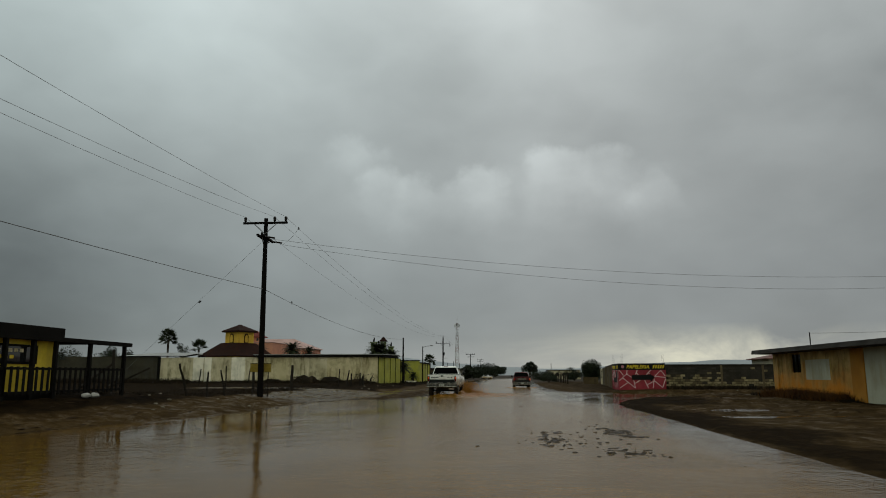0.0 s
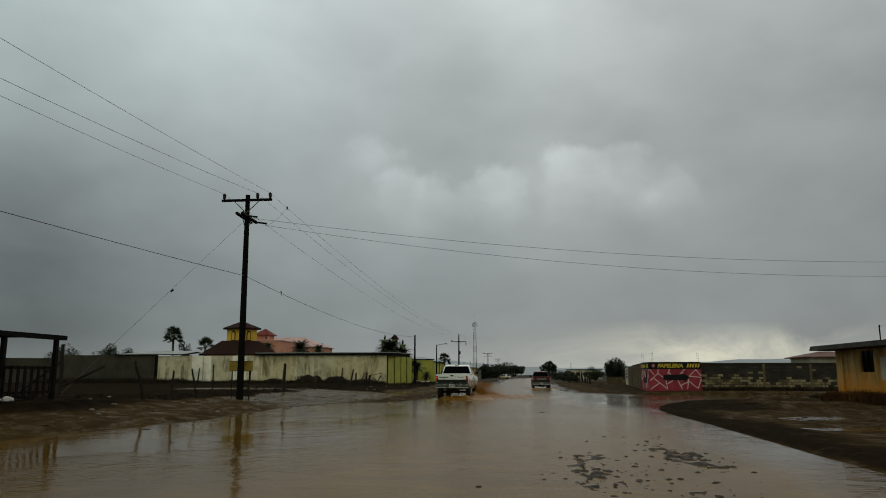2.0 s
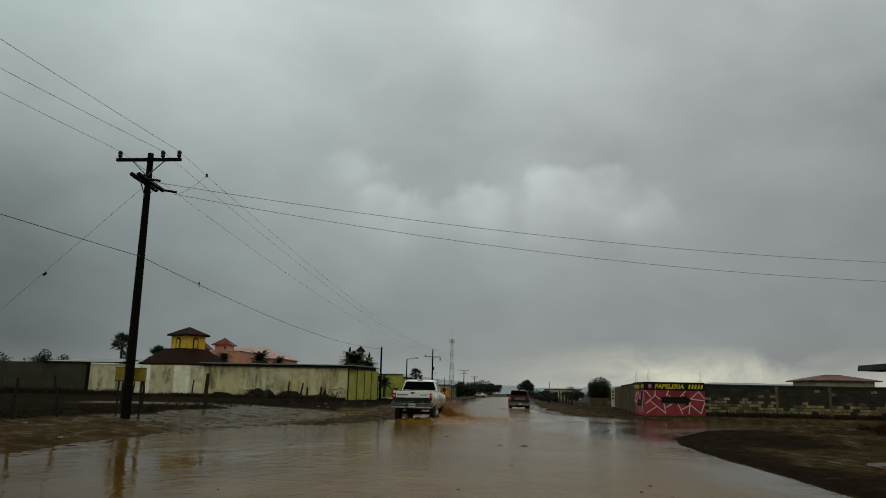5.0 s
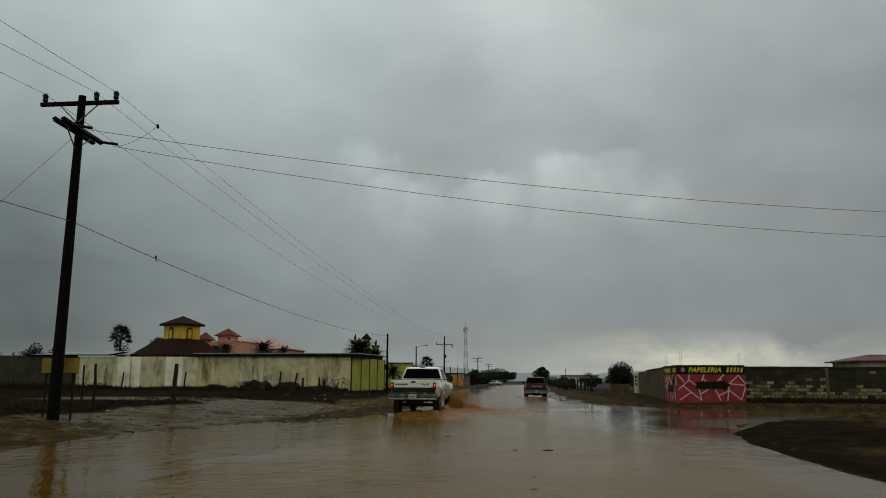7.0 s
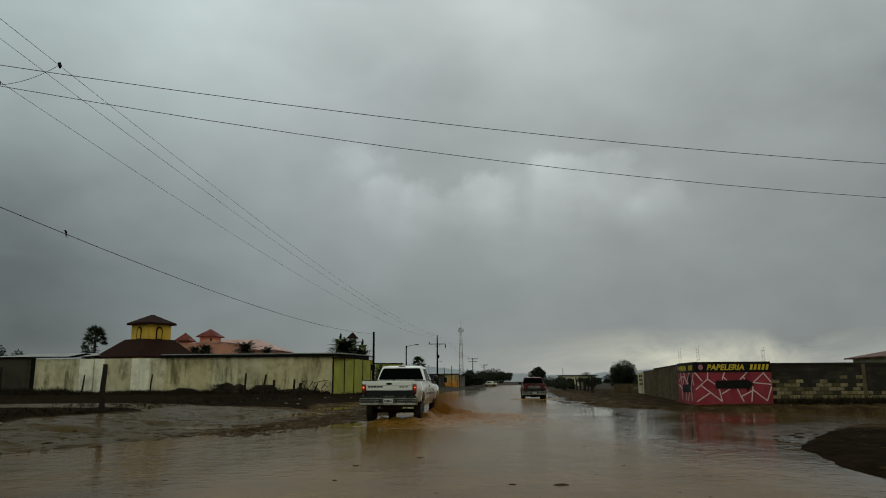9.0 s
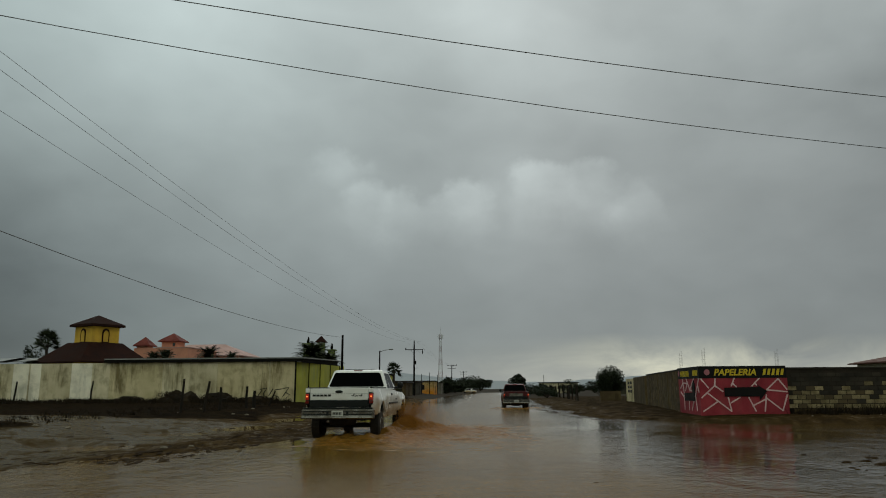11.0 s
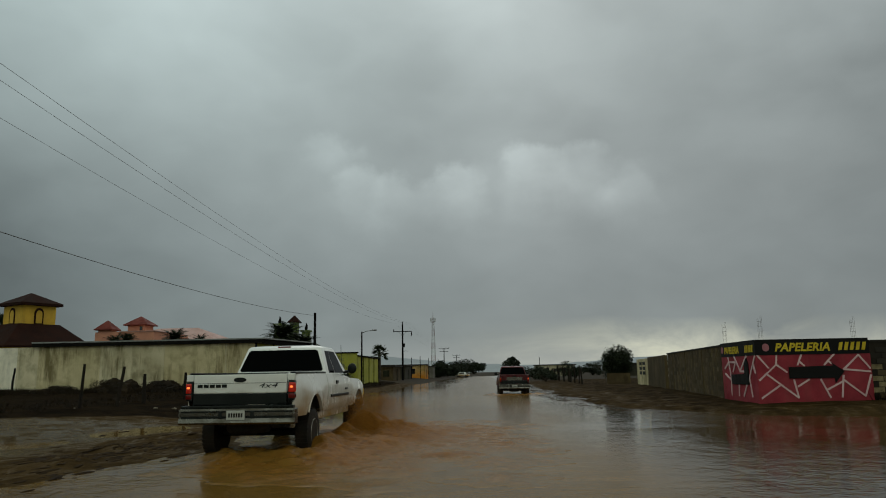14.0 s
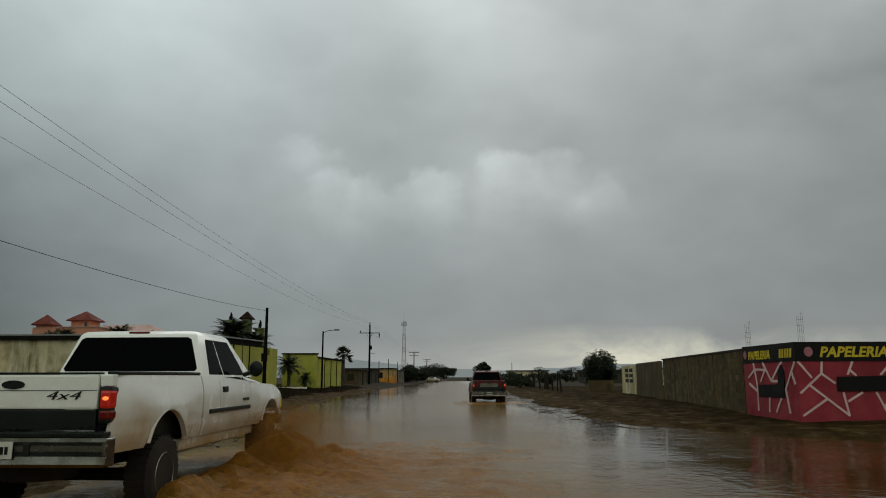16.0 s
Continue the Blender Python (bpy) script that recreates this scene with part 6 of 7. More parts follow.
# ---- far end of the road ----
def far_house(x, y, w, d, h, m, label, roof=True):
    p = thing("far_house", label, "house", "low houses down the road", at=(x, y, 0.1))
    part("wall", boxed(-w / 2, -d / 2, 0, w / 2, d / 2, h), m, p)
    part("roof", boxed(-w / 2 - 0.3, -d / 2 - 0.3, h, w / 2 + 0.3, d / 2 + 0.3, h + 0.2), ROOF_SLAB, p)
    for u in (-0.28, 0.2):
        part("window", boxed(u * w, -d / 2 - 0.03, h * 0.4, u * w + 0.9, -d / 2 + 0.02, h * 0.78), PANE, p)
    part("door", boxed(w / 2 - 0.02, -0.5, 0, w / 2 + 0.03, 0.4, 2.0), DARK_TRIM, p)


far_house(-15.5, 146, 5, 9, 2.3, BROWN_WALL, "small dull brown house beside the flooded road")
far_house(-18.0, 168, 9, 12, 2.6, GREY_WALL, "low grey house beside the flooded road")
far_house(-17, 190, 10, 8, 2.9, HOUSE_WALL, "low cream house beside the flooded road")
far_house(-15, 212, 6, 8, 2.7, CONCRETE, "low concrete house beside the flooded road")
far_house(27, 178, 7, 7, 2.1, GREY_WALL, "low grey house beyond the fence")
far_house(17, 215, 9, 8, 2.6, PLASTER, "small pale house beyond the fence")
far_house(30, 150, 9, 8, 2.3, PALE_WALL, "small pale house beyond the fence")
far_house(40, 230, 16, 9, 2.8, GREY_WALL, "low grey house beyond the fence")
rng = random.Random(31)
for k in range(26):
    y = 104 + k * 3.0 + rng.uniform(-0.6, 0.6)
    x = 8.9 + (y - 100) * 0.02 + rng.uniform(-0.2, 0.2)
    fence_post(x, y, rng.uniform(1.1, 1.9), rng.uniform(0.06, 0.1), (rng.uniform(-0.15, 0.15), 0), 60 + k, "dark crooked fence post on the far bank")
lw = thing("low_wall", "low broken grey wall beside the tree", "wall", kind="structure")
part("wall_section", boxed(10.7, 101.4, 0.0, 12.7, 101.65, 1.15), BROWN_WALL, lw)
for k, (tx, ty, h, w) in enumerate(((7.6, 128, 1.3, 3.2), (8.2, 140, 1.6, 4), (7.9, 152, 1.7, 4.5), (9.5, 168, 2.2, 5), (14, 150, 1.9, 3), (17, 185, 3.0, 6), (24, 200, 3.2, 6), (36, 260, 4, 9), (55, 300, 4.5, 14), (80, 320, 4.5, 16), (12, 250, 2.6, 9))):
    tree(tx, ty, 0.1, h, w, 70 + k, 2200, 0.06 + ty * 0.0005, 0.05, "dark scrub on the far bank", "bush", "bush")


# ---- pickups ----
def skin(bm, s, y0, y1, low, high, out, thick=0.07, ny=40, nz=12):
    """A pressed body panel: outer sheet and inner sheet joined along the edges."""
    ys = np.linspace(y0, y1, ny)
    grid = [[], []]
    for y in ys:
        lo, hi = low(y), high(y)
        for g, off in ((0, 0.0), (1, thick)):
            grid[g].append([bm.verts.new((s * (out(y, lo + (hi - lo) * k / nz) - off), y, lo + (hi - lo) * k / nz)) for k in range(nz + 1)])
    fs = []
    for g in (0, 1):
        for i in range(ny - 1):
            for k in range(nz):
                q = grid[g]
                fs.append(bm.faces.new((q[i][k], q[i + 1][k], q[i + 1][k + 1], q[i][k + 1])))
    a, c = grid
    for i in range(ny - 1):
        for k in (0, nz):
            fs.append(bm.faces.new((a[i][k], a[i + 1][k], c[i + 1][k], c[i][k])))
    for i in (0, ny - 1):
        for k in range(nz):
            fs.append(bm.faces.new((a[i][k], a[i][k + 1], c[i][k + 1], c[i][k])))
    bmesh.ops.recalc_face_normals(bm, faces=fs)


def pickup(at, turn, paint, label, white):
    p = thing("pickup_truck", label, "pickup truck", at=at, turn=turn)
    HW = 0.97
    WZ, REAR, FRONTW, AR = 0.40, 1.32, 5.36, 0.53

    def under(c, floor):
        def low(y):
            d = abs(y - c)
            return max(floor, WZ + 0.04 + math.sqrt(max(AR * AR - d * d, 0)) * 1.0) if d < AR else floor
        return low

    def belt(y, z):
        # tucked in at the sill, a crease at 0.83, fullest at 1.0, rolled in at the top
        x = HW - 0.05 * max(0, (0.83 - z) / 0.25) ** 1.5 - 0.06 * max(0, (z - 1.05) / 0.32) ** 2
        return x - (0.012 if 0.80 < z < 0.845 else 0.0)

    def swollen(c, top):
        def out(y, z):
            return belt(y, z) - 0.055 * max(0.0, (0.5 - y) / 0.37) ** 2 + 0.04 * math.exp(-((y - c) / 0.62) ** 4) * max(0.0, min(1.0, (top - z) / 0.22)) ** 1.3
        return out
    for s in (-1, 1):
        def span(u, v):
            return sorted((s * u, s * v))
        bm = bmesh.new()
        skin(bm, s, 0.13, 2.36, under(REAR, 0.60), lambda y: 1.352, swollen(REAR, 1.24), 0.02, 64, 16)
        shade_smooth(part("bed_side", bm, paint, p), 50)
        bm = bmesh.new()
        skin(bm, s, 4.30, 6.04, under(FRONTW, 0.60), lambda y: 1.235 - 0.03 * max(0, y - 4.6) - 0.11 * max(0, y - 5.4) ** 2 * 4 * 0.9, swollen(FRONTW, 1.2), 0.03, 56, 14)
        shade_smooth(part("front_fender", bm, paint, p), 50)
        for c, nm in ((REAR, "wheel_lip"), (FRONTW, "wheel_lip")):
            bm = bmesh.new()
            loft(bm, [[(s * (HW + x), c + r * math.cos(radians(a)), WZ + 0.04 + r * math.sin(radians(a))) for x, r in ((-0.02, 0.52), (0.035, 0.525), (0.042, 0.548), (0.02, 0.57))] for a in np.linspace(22, 158, 22)])
            shade_smooth(part(nm, bm, paint, p), 50)
            lo, hi = span(0.48, 0.60)
            part("wheel_well", boxed(lo, c - 0.6, 0.42, hi, c + 0.6, 1.06), PAINT_BLACK, p)
            lo, hi = span(0.60, HW - 0.075)
            part("wheel_well", boxed(lo, c - 0.56, 0.99, hi, c + 0.56, 1.03), PAINT_BLACK, p)
        lo, hi = span(HW - 0.15, HW - 0.045)
        part("bed_rail", boxed(lo, 0.2, 1.345, hi, 2.36, 1.385, bevel=0.015), PAINT_BLACK, p)
        lo, hi = span(HW - 0.17, HW - 0.11)
        part("bed_liner", boxed(lo, 0.2, 0.74, hi, 2.3, 1.343), PAINT_BLACK, p)
        # doors and rocker
        bm = bmesh.new()
        skin(bm, s, 2.40, 2.99, lambda y: 0.60, lambda y: 1.34, belt, 0.2, 8, 14)
        shade_smooth(part("cab_side", bm, paint, p), 50)
        bm = bmesh.new()
        skin(bm, s, 3.003, 4.287, lambda y: 0.60, lambda y: 1.34 - 0.06 * (y - 3.0), belt, 0.2, 14, 14)
        d = shade_smooth(part("door", bm, paint, p), 50)
        lo, hi = span(HW - 0.03, HW + 0.012)
        part("handle", boxed(lo, 3.09, 1.12, hi, 3.28, 1.20, bevel=0.015), PAINT_BLACK, d, "black door handle")
        part("badge", boxed(lo + 0.0, 3.94, 0.985, hi - 0.0, 4.22, 1.025), PAINT_BLACK, d)
        lo, hi = span(HW - 0.01, HW + 0.022)
        part("side_molding", boxed(lo, 2.60, 0.86, hi, 4.27, 0.915, bevel=0.008), PAINT_BLACK, p)
        lo, hi = span(HW - 0.18, HW - 0.08)
        part("rocker", boxed(lo, 1.9, 0.46, hi, 4.72, 0.60, bevel=0.02), paint, p)
        # tail lamp with a lit upper lens, mirror
        lo, hi = span(HW - 0.155, HW - 0.042)
        part("corner_post", boxed(lo - 0.006, 0.105, 1.238, hi, 0.20, 1.352, bevel=0.012), paint, p)
        tl = part("tail_light", boxed(lo, 0.08, 0.89, hi, 0.26, 1.235, bevel=0.03), PAINT_BLACK, p)
        lo, hi = span(HW - 0.14, HW - 0.036)
        part("lens", boxed(lo, 0.07, 1.025, hi, 0.215, 1.205, bevel=0.03), TAIL_GLOW, tl, "lit red brake lens")
        part("lens", boxed(lo, 0.07, 0.925, hi, 0.215, 1.015, bevel=0.025), TAIL_RED, tl)
        bm = bmesh.new()
        bmesh.ops.create_icosphere(bm, subdivisions=2, radius=1.0, matrix=Matrix.Translation((s * (HW - 0.085), 0.071, 1.125)) @ Matrix.Diagonal((0.03, 0.012, 0.02, 1)))
        part("bulb", bm, TAIL_LIT, tl, "bright orange brake bulb")
        bm = bmesh.new()
        bmesh.ops.create_icosphere(bm, subdivisions=3, radius=1.0, matrix=Matrix.Translation((s * (HW + 0.12), 4.12, 1.45)) @ Matrix.Diagonal((0.10, 0.06, 0.12, 1)))
        tube(bm, [(s * (HW - 0.08), 4.2, 1.36), (s * (HW + 0.12), 4.13, 1.42)], 0.035, 6)
        shade_smooth(part("mirror", bm, PAINT_BLACK, p), 60)
    # bed floor, front wall, tailgate
    part("bed_floor", boxed(-HW + 0.12, 0.16, 0.66, HW - 0.12, 2.36, 0.74), PAINT_BLACK, p)
    part("bed_front", boxed(-HW + 0.12, 2.28, 0.74, HW - 0.12, 2.35, 1.35), paint, p)
    tg = part("tailgate", boxed(-HW + 0.17, 0.09, 1.022, HW - 0.17, 0.17, 1.352, bevel=0.02), paint, p)
    # thin black strip stands in for the shade line of the pressed fold
    part("crease", boxed(-HW + 0.18, 0.0865, 1.196, HW - 0.18, 0.092, 1.202), PAINT_BLACK, tg)
    part("lower_band", boxed(-HW + 0.17, 0.085, 0.83, HW - 0.17, 0.165, 1.016, bevel=0.01), PAINT_BLACK, tg, "black lower tailgate band")
    part("top_cap", boxed(-HW + 0.17, 0.095, 1.354, HW - 0.17, 0.19, 1.372), PAINT_BLACK, tg)
    hd = [(0.11 * math.cos(a) * (1 if abs(math.cos(a)) > 0.5 else 1), 1.255 + 0.042 * math.sin(a)) for a in np.linspace(0, math.tau, 17)[:-1]]
    part("tailgate_handle", prismed(hd, "y", 0.078, 0.1, 0.004), PAINT_BLACK, tg)
    if white:
        letters("lettering", "4x4", 0.115, PAINT_BLACK, tg, Matrix.Translation((HW - 0.66, 0.088, 1.115)) @ Matrix.Rotation(radians(90), 4, "X") @ Matrix.Diagonal((1.8, 1, 1, 1)), 0.3, 0.004, 1.05, 0.0)
        for k in range(5):
            part("name_bar", boxed(-HW + 0.24 + k * 0.105, 0.081, 1.125, -HW + 0.24 + k * 0.105 + 0.085, 0.092, 1.18), PAINT_BLACK, tg)
    else:
        part("panel", boxed(-0.5, 0.083, 1.02, 0.5, 0.092, 1.22, bevel=0.003), CHROME, tg, "pale scuffed centre panel")
    # bumper with a step pad, plate
    lip = [(-0.06, 0.50), (-0.075, 0.53), (-0.06, 0.60), (-0.045, 0.605), (-0.045, 0.64), (-0.062, 0.645), (-0.062, 0.70), (-0.045, 0.705), (-0.045, 0.725), (-0.055, 0.73), (-0.05, 0.765), (0.12, 0.765), (0.12, 0.50)]
    bp = part("bumper", prismed(lip, "x", -HW - 0.02, HW + 0.02, 0.02), CHROME, p, "worn chrome step bumper")
    for u in (0.606, 0.707):
        part("groove", boxed(-HW + 0.03, -0.056, u, HW - 0.03, -0.046, u + (0.032 if u < 0.7 else 0.016)), PAINT_BLACK, bp)
    part("step_pad", boxed(-HW + 0.02, -0.052, 0.768, HW - 0.02, 0.10, 0.818, bevel=0.012), PAINT_BLACK, bp)
    for u in (-0.30, 0.24):
        part("bracket", boxed(u, -0.075, 0.60, u + 0.06, -0.05, 0.72, bevel=0.01), PAINT_BLACK, bp)
    np_ = part("number_plate", boxed(-0.155, -0.092, 0.578, 0.155, -0.078, 0.735, bevel=0.004), PLATE, bp)
    for k in range(6):
        part("plate_bar", boxed(-0.12 + k * 0.042, -0.097, 0.62, -0.12 + k * 0.042 + 0.028, -0.091, 0.69), PAINT_BLACK, np_)
    # cab lower core, greenhouse, hood
    part("cab_floor", boxed(-HW + 0.22, 2.42, 0.50, HW - 0.22, 4.6, 1.30), PAINT_BLACK, p)

    def ring(y0, y1, w, z, wf=None):
        wf = w if wf is None else wf
        return [(-w, y0, z), (w, y0, z), (wf, y1, z), (-wf, y1, z)]
    bm = bmesh.new()
    r0, r1, r2, r3 = ring(2.42, 4.80, HW - 0.045, 1.325, HW - 0.12), ring(2.60, 3.98, 0.755, 1.87, 0.72), ring(2.68, 3.88, 0.69, 1.925, 0.65), ring(2.95, 3.6, 0.5, 1.95, 0.46)
    loft(bm, [r0, r1, r2, r3])
    bmesh.ops.bevel(bm, geom=[e for e in bm.edges if abs(e.verts[0].co.z - e.verts[1].co.z) > 0.3], offset=0.05, segments=3, affect="EDGES", profile=0.5)
    cab = shade_smooth(part("cab", bm, paint, p), 45)

    def pane_on(a, b, c, d, us, push, name="window", m=TINTED):
        """A pane on the quad a b (low) d c (high), at the fractions us."""
        a, b, c, d = (Vector(v) for v in (a, b, c, d))
        nrm = (b - a).cross(d - a).normalized()
        if nrm.dot((a + b + c + d) / 4 - Vector((0, 3.3, 1.5))) < 0:
            nrm = -nrm
        pts = [a.lerp(b, u).lerp(d.lerp(c, u), v) for u, v in us]
        bm = bmesh.new()
        lo, hi = [bm.verts.new(q + nrm * 0.001) for q in pts], [bm.verts.new(q + nrm * push) for q in pts]
        n = len(pts)
        fs = [bm.faces.new(hi), bm.faces.new(lo[::-1])] + [bm.faces.new((lo[i], lo[(i + 1) % n], hi[(i + 1) % n], hi[i])) for i in range(n)]
        bmesh.ops.recalc_face_normals(bm, faces=fs)
        return part(name, bm, m, cab)
    rim = [(0.03, 0.20), (0.05, 0.14), (0.95, 0.14), (0.97, 0.20), (0.955, 0.90), (0.93, 0.95), (0.07, 0.95), (0.045, 0.90)]
    pane_on(r0[0], r0[1], r1[1], r1[0], rim, 0.006, "rear_window")
    pane_on(r0[2], r0[3], r1[3], r1[2], rim, 0.006, "windscreen")
    for i, j in ((1, 2), (0, 3)):
        pane_on(r0[i], r0[j], r1[j], r1[i], [(0.12, 0.06), (0.36, 0.06), (0.40, 0.92), (0.20, 0.92)], 0.006, "side_window")
        pane_on(r0[i], r0[j], r1[j], r1[i], [(0.385, 0.06), (0.80, 0.06), (0.82, 0.30), (0.84, 0.92), (0.425, 0.92)], 0.006, "side_window")
    part("brake_lamp", boxed(-0.13, 2.635, 1.895, 0.13, 2.72, 1.925, bevel=0.006), TAIL_RED, cab)
    bm = bmesh.new()
    loft(bm, [[(-0.80, y, 0.9), (0.80, y, 0.9), (w, y, z - 0.06), (w * 0.8, y, z), (0, y, z + 0.03), (-w * 0.8, y, z), (-w, y, z - 0.06)]
              for y, w, z in ((4.55, 0.84, 1.33), (5.1, 0.80, 1.32), (5.6, 0.74, 1.29), (5.98, 0.64, 1.22), (6.14, 0.58, 1.08))])
    shade_smooth(part("hood", bm, paint, p), 50)
    part("grille", boxed(-0.55, 6.0, 0.72, 0.55, 6.17, 1.10, bevel=0.03), CHROME, p)
    part("front_bumper", boxed(-HW, 6.02, 0.52, HW, 6.26, 0.72, bevel=0.05), CHROME, p)
    for s in (-1, 1):
        hl = sorted((s * 0.62, s * 0.9))
        part("headlight", boxed(hl[0], 5.98, 0.80, hl[1], 6.10, 1.0, bevel=0.03), PLATE, p)
        ml = sorted((s * 0.90, s * 0.985))
        part("marker_lamp", boxed(ml[0], 5.92, 0.80, ml[1], 6.07, 0.98, bevel=0.015), SIGN_YELLOW, p)
    # plain black block added to keep light out from under the floor
    part("underbody", boxed(-0.62, 1.6, 0.40, 0.62, 5.95, 0.58, bevel=0.03), PAINT_BLACK, p)
    part("chassis", boxed(-0.5, 0.4, 0.584, 0.5, 6.0, 0.66), PAINT_BLACK, p)
    # unseen tyre, added to cover the bright water beyond
    bm = bmesh.new()
    loft(bm, [[(r * math.cos(k * math.tau / 20), 0.62 + r * math.sin(k * math.tau / 20), z) for k in range(20)] for z, r in ((0.30, 0.2), (0.32, 0.34), (0.38, 0.38), (0.50, 0.38), (0.54, 0.3))])
    part("spare_tyre", bm, RUBBER, p)
    part("axle", tubed([(-0.8, REAR, WZ), (0.8, REAR, WZ)], 0.07, 8), PAINT_BLACK, p)
    part("antenna", tubed([(HW - 0.18, 4.5, 1.2), (HW - 0.2, 4.42, 2.0)], 0.006, 5), PAINT_BLACK, p)
    part("bed_bar", boxed(-0.14, 1.9, 0.7, 0.14, 2.2, 1.0, bevel=0.02), PAINT_BLACK, p)
    for s in (-1, 1):
        for yy in (REAR, FRONTW):
            cx = s * (HW - 0.13)
            bm = bmesh.new()
            prof = [(-0.13, 0.24), (-0.135, 0.36), (-0.10, 0.425), (0.10, 0.425), (0.135, 0.36), (0.13, 0.24)]
            seg = 28
            loft(bm, [[(cx + a, yy + r * math.cos(k * math.tau / seg), WZ + r * math.sin(k * math.tau / seg)) for k in range(seg)] for a, r in prof])
            w = part("wheel", bm, RUBBER, p)
            shade_smooth(w, 40)
            bm = bmesh.new()
            prof = [(0.12, 0.245), (0.135, 0.235), (0.10, 0.20), (0.07, 0.12), (0.11, 0.10), (0.125, 0.05), (0.125, 0.001)]
            loft(bm, [[(cx + s * a, yy + r * math.cos(k * math.tau / seg), WZ + r * math.sin(k * math.tau / seg)) for k in range(seg)] for a, r in prof], cap=False)
            part("rim", bm, RIM, w, "mud-splashed chrome rim")
            bm = bmesh.new()
            for k in range(34):
                a = k * math.tau / 34
                m4 = Matrix.Translation((cx, yy, WZ)) @ Matrix.Rotation(a, 4, "X")
                vs = box(bm, -0.11, -0.022, 0.415, 0.11, 0.022, 0.435)
                for v in vs:
                    v.co = m4 @ v.co
            part("tread", bm, RUBBER, w)
    if white:
        # a broad body sitting high over its wheels
        p.scale = (1.05, 1, 1)
        for c in p.children:
            if c.name.split(".")[0] not in ("wheel", "axle"):
                c.location.z += 0.13
    return p


TRUCK = (-4.27, 49.6, 0.0)
pickup(TRUCK, -1.65, PAINT_WHITE, "white four-wheel-drive pickup, mud-splashed, wading through the flood", True)
pickup((1.95, 84.0, -0.14), 0.5, PAINT_RED, "dark red pickup driving away through the flood", False)


def wake(name, label, cx, cy, w, ln, h, seed, tall=(), nx=90, ny=150):
    """Churned brown water: low broken waves with a ragged edge, and the surge thrown up by a wheel."""
    xs, ys = np.linspace(-w / 2, w / 2, nx), np.linspace(-ln / 2, ln / 2, ny)
    X, Y = np.meshgrid(xs, ys)
    n1 = value_noise(X + 50, Y + 50, 0.9, seed)
    n2 = value_noise(X + 50, Y + 50, 0.28, seed + 1)
    n3 = value_noise(X + 50, Y + 50, 0.12, seed + 2)
    fade = 1.0 - np.hypot(X / (w / 2), Y / (ln / 2)) + n1 * 0.55 + n2 * 0.25
    fade = np.minimum(fade, 2.6 * (1 - np.maximum(np.abs(X) / (w / 2), np.abs(Y) / (ln / 2))) - 0.35 + n1 * 0.5 + n2 * 0.25)
    Z = 0.004 + smooth(0.0, 0.6, fade) * (0.006 + h * (n1 + 0.5) + 0.035 * n2 + 0.02 * n3) - 0.05 * smooth(0.02, -0.08, fade)
    for tx, ty, rx, ry, hh in tall:
        Z = Z + hh * np.exp(-((X - tx) / rx) ** 2 - ((Y - ty) / ry) ** 2) * np.clip(0.65 + n1 * 0.5 + n2 * 0.8 + n3 * 0.35, 0, 1.5)
    idx = np.arange(X.size).reshape(X.shape)
    quads = np.stack([idx[:-1, :-1], idx[:-1, 1:], idx[1:, 1:], idx[1:, :-1]], -1).reshape(-1, 4)
    me = bpy.data.meshes.new(name)
    me.from_pydata(np.stack([X + cx, Y + cy, Z], -1).reshape(-1, 3).tolist(), [], quads.tolist())
    me.attributes.new("amount", "FLOAT", "POINT").data.foreach_set("value", np.clip(fade, 0, 1).ravel().astype(np.float32))
    me.materials.append(CHURN)
    me.polygons.foreach_set("use_smooth", [True] * len(me.polygons))
    tagged(new(name, me), label, "water", kind="stuff")


wake("splash", "orange-brown churned water splashing beside the white pickup", -1.9, 53.2, 7.6, 15, 0.05, 41, ((-1.05, 1.5, 0.45, 0.9, 0.42), (-0.4, 2.0, 0.8, 1.2, 0.26), (-1.25, -0.6, 0.35, 1.8, 0.24), (-1.2, -2.6, 0.4, 1.2, 0.26),
     (-0.3, -0.8, 0.9, 1.8, 0.14), (-3.0, -2.6, 0.6, 0.9, 0.16), (-2.2, -3.3, 0.9, 0.7, 0.18)), 120, 170)
wake("splash", "brown churned water around the red pickup", 1.9, 83.4, 4.6, 2.6, 0.05, 45, ((-1.4, 0.6, 0.4, 0.8, 0.12), (1.5, 0.6, 0.5, 0.8, 0.14)), 40, 30)


def scatter(name, label, category, material, places, seed):
    """Many small uneven lumps, joined."""
    rg = random.Random(seed)
    vs, fs = [], []
    for x, y, z, sx, sy, sz in places:
        a = rg.uniform(-0.5, 0.5)
        ca, sa = math.cos(a), math.sin(a)
        i = len(vs)
        n = 7
        for k, (r, h) in enumerate(((1.0, -0.4), (0.92, 0.25), (0.5, 0.85))):
            for j in range(n):
                t = j * math.tau / n
                q = r * rg.uniform(0.7, 1.25)
                u, v = q * sx * math.cos(t), q * sy * math.sin(t)
                vs.append((x + u * ca - v * sa, y + u * sa + v * ca, z + sz * h * rg.uniform(0.8, 1.2)))
        for k in range(2):
            for j in range(n):
                fs.append((i + k * n + j, i + k * n + (j + 1) % n, i + (k + 1) * n + (j + 1) % n, i + (k + 1) * n + j))
        fs.append(tuple(i + 2 * n + j for j in range(n)))
    me = bpy.data.meshes.new(name)
    me.from_pydata(vs, [], fs)
    me.materials.append(material)
    tagged(new(name, me), label, category, kind="stuff")


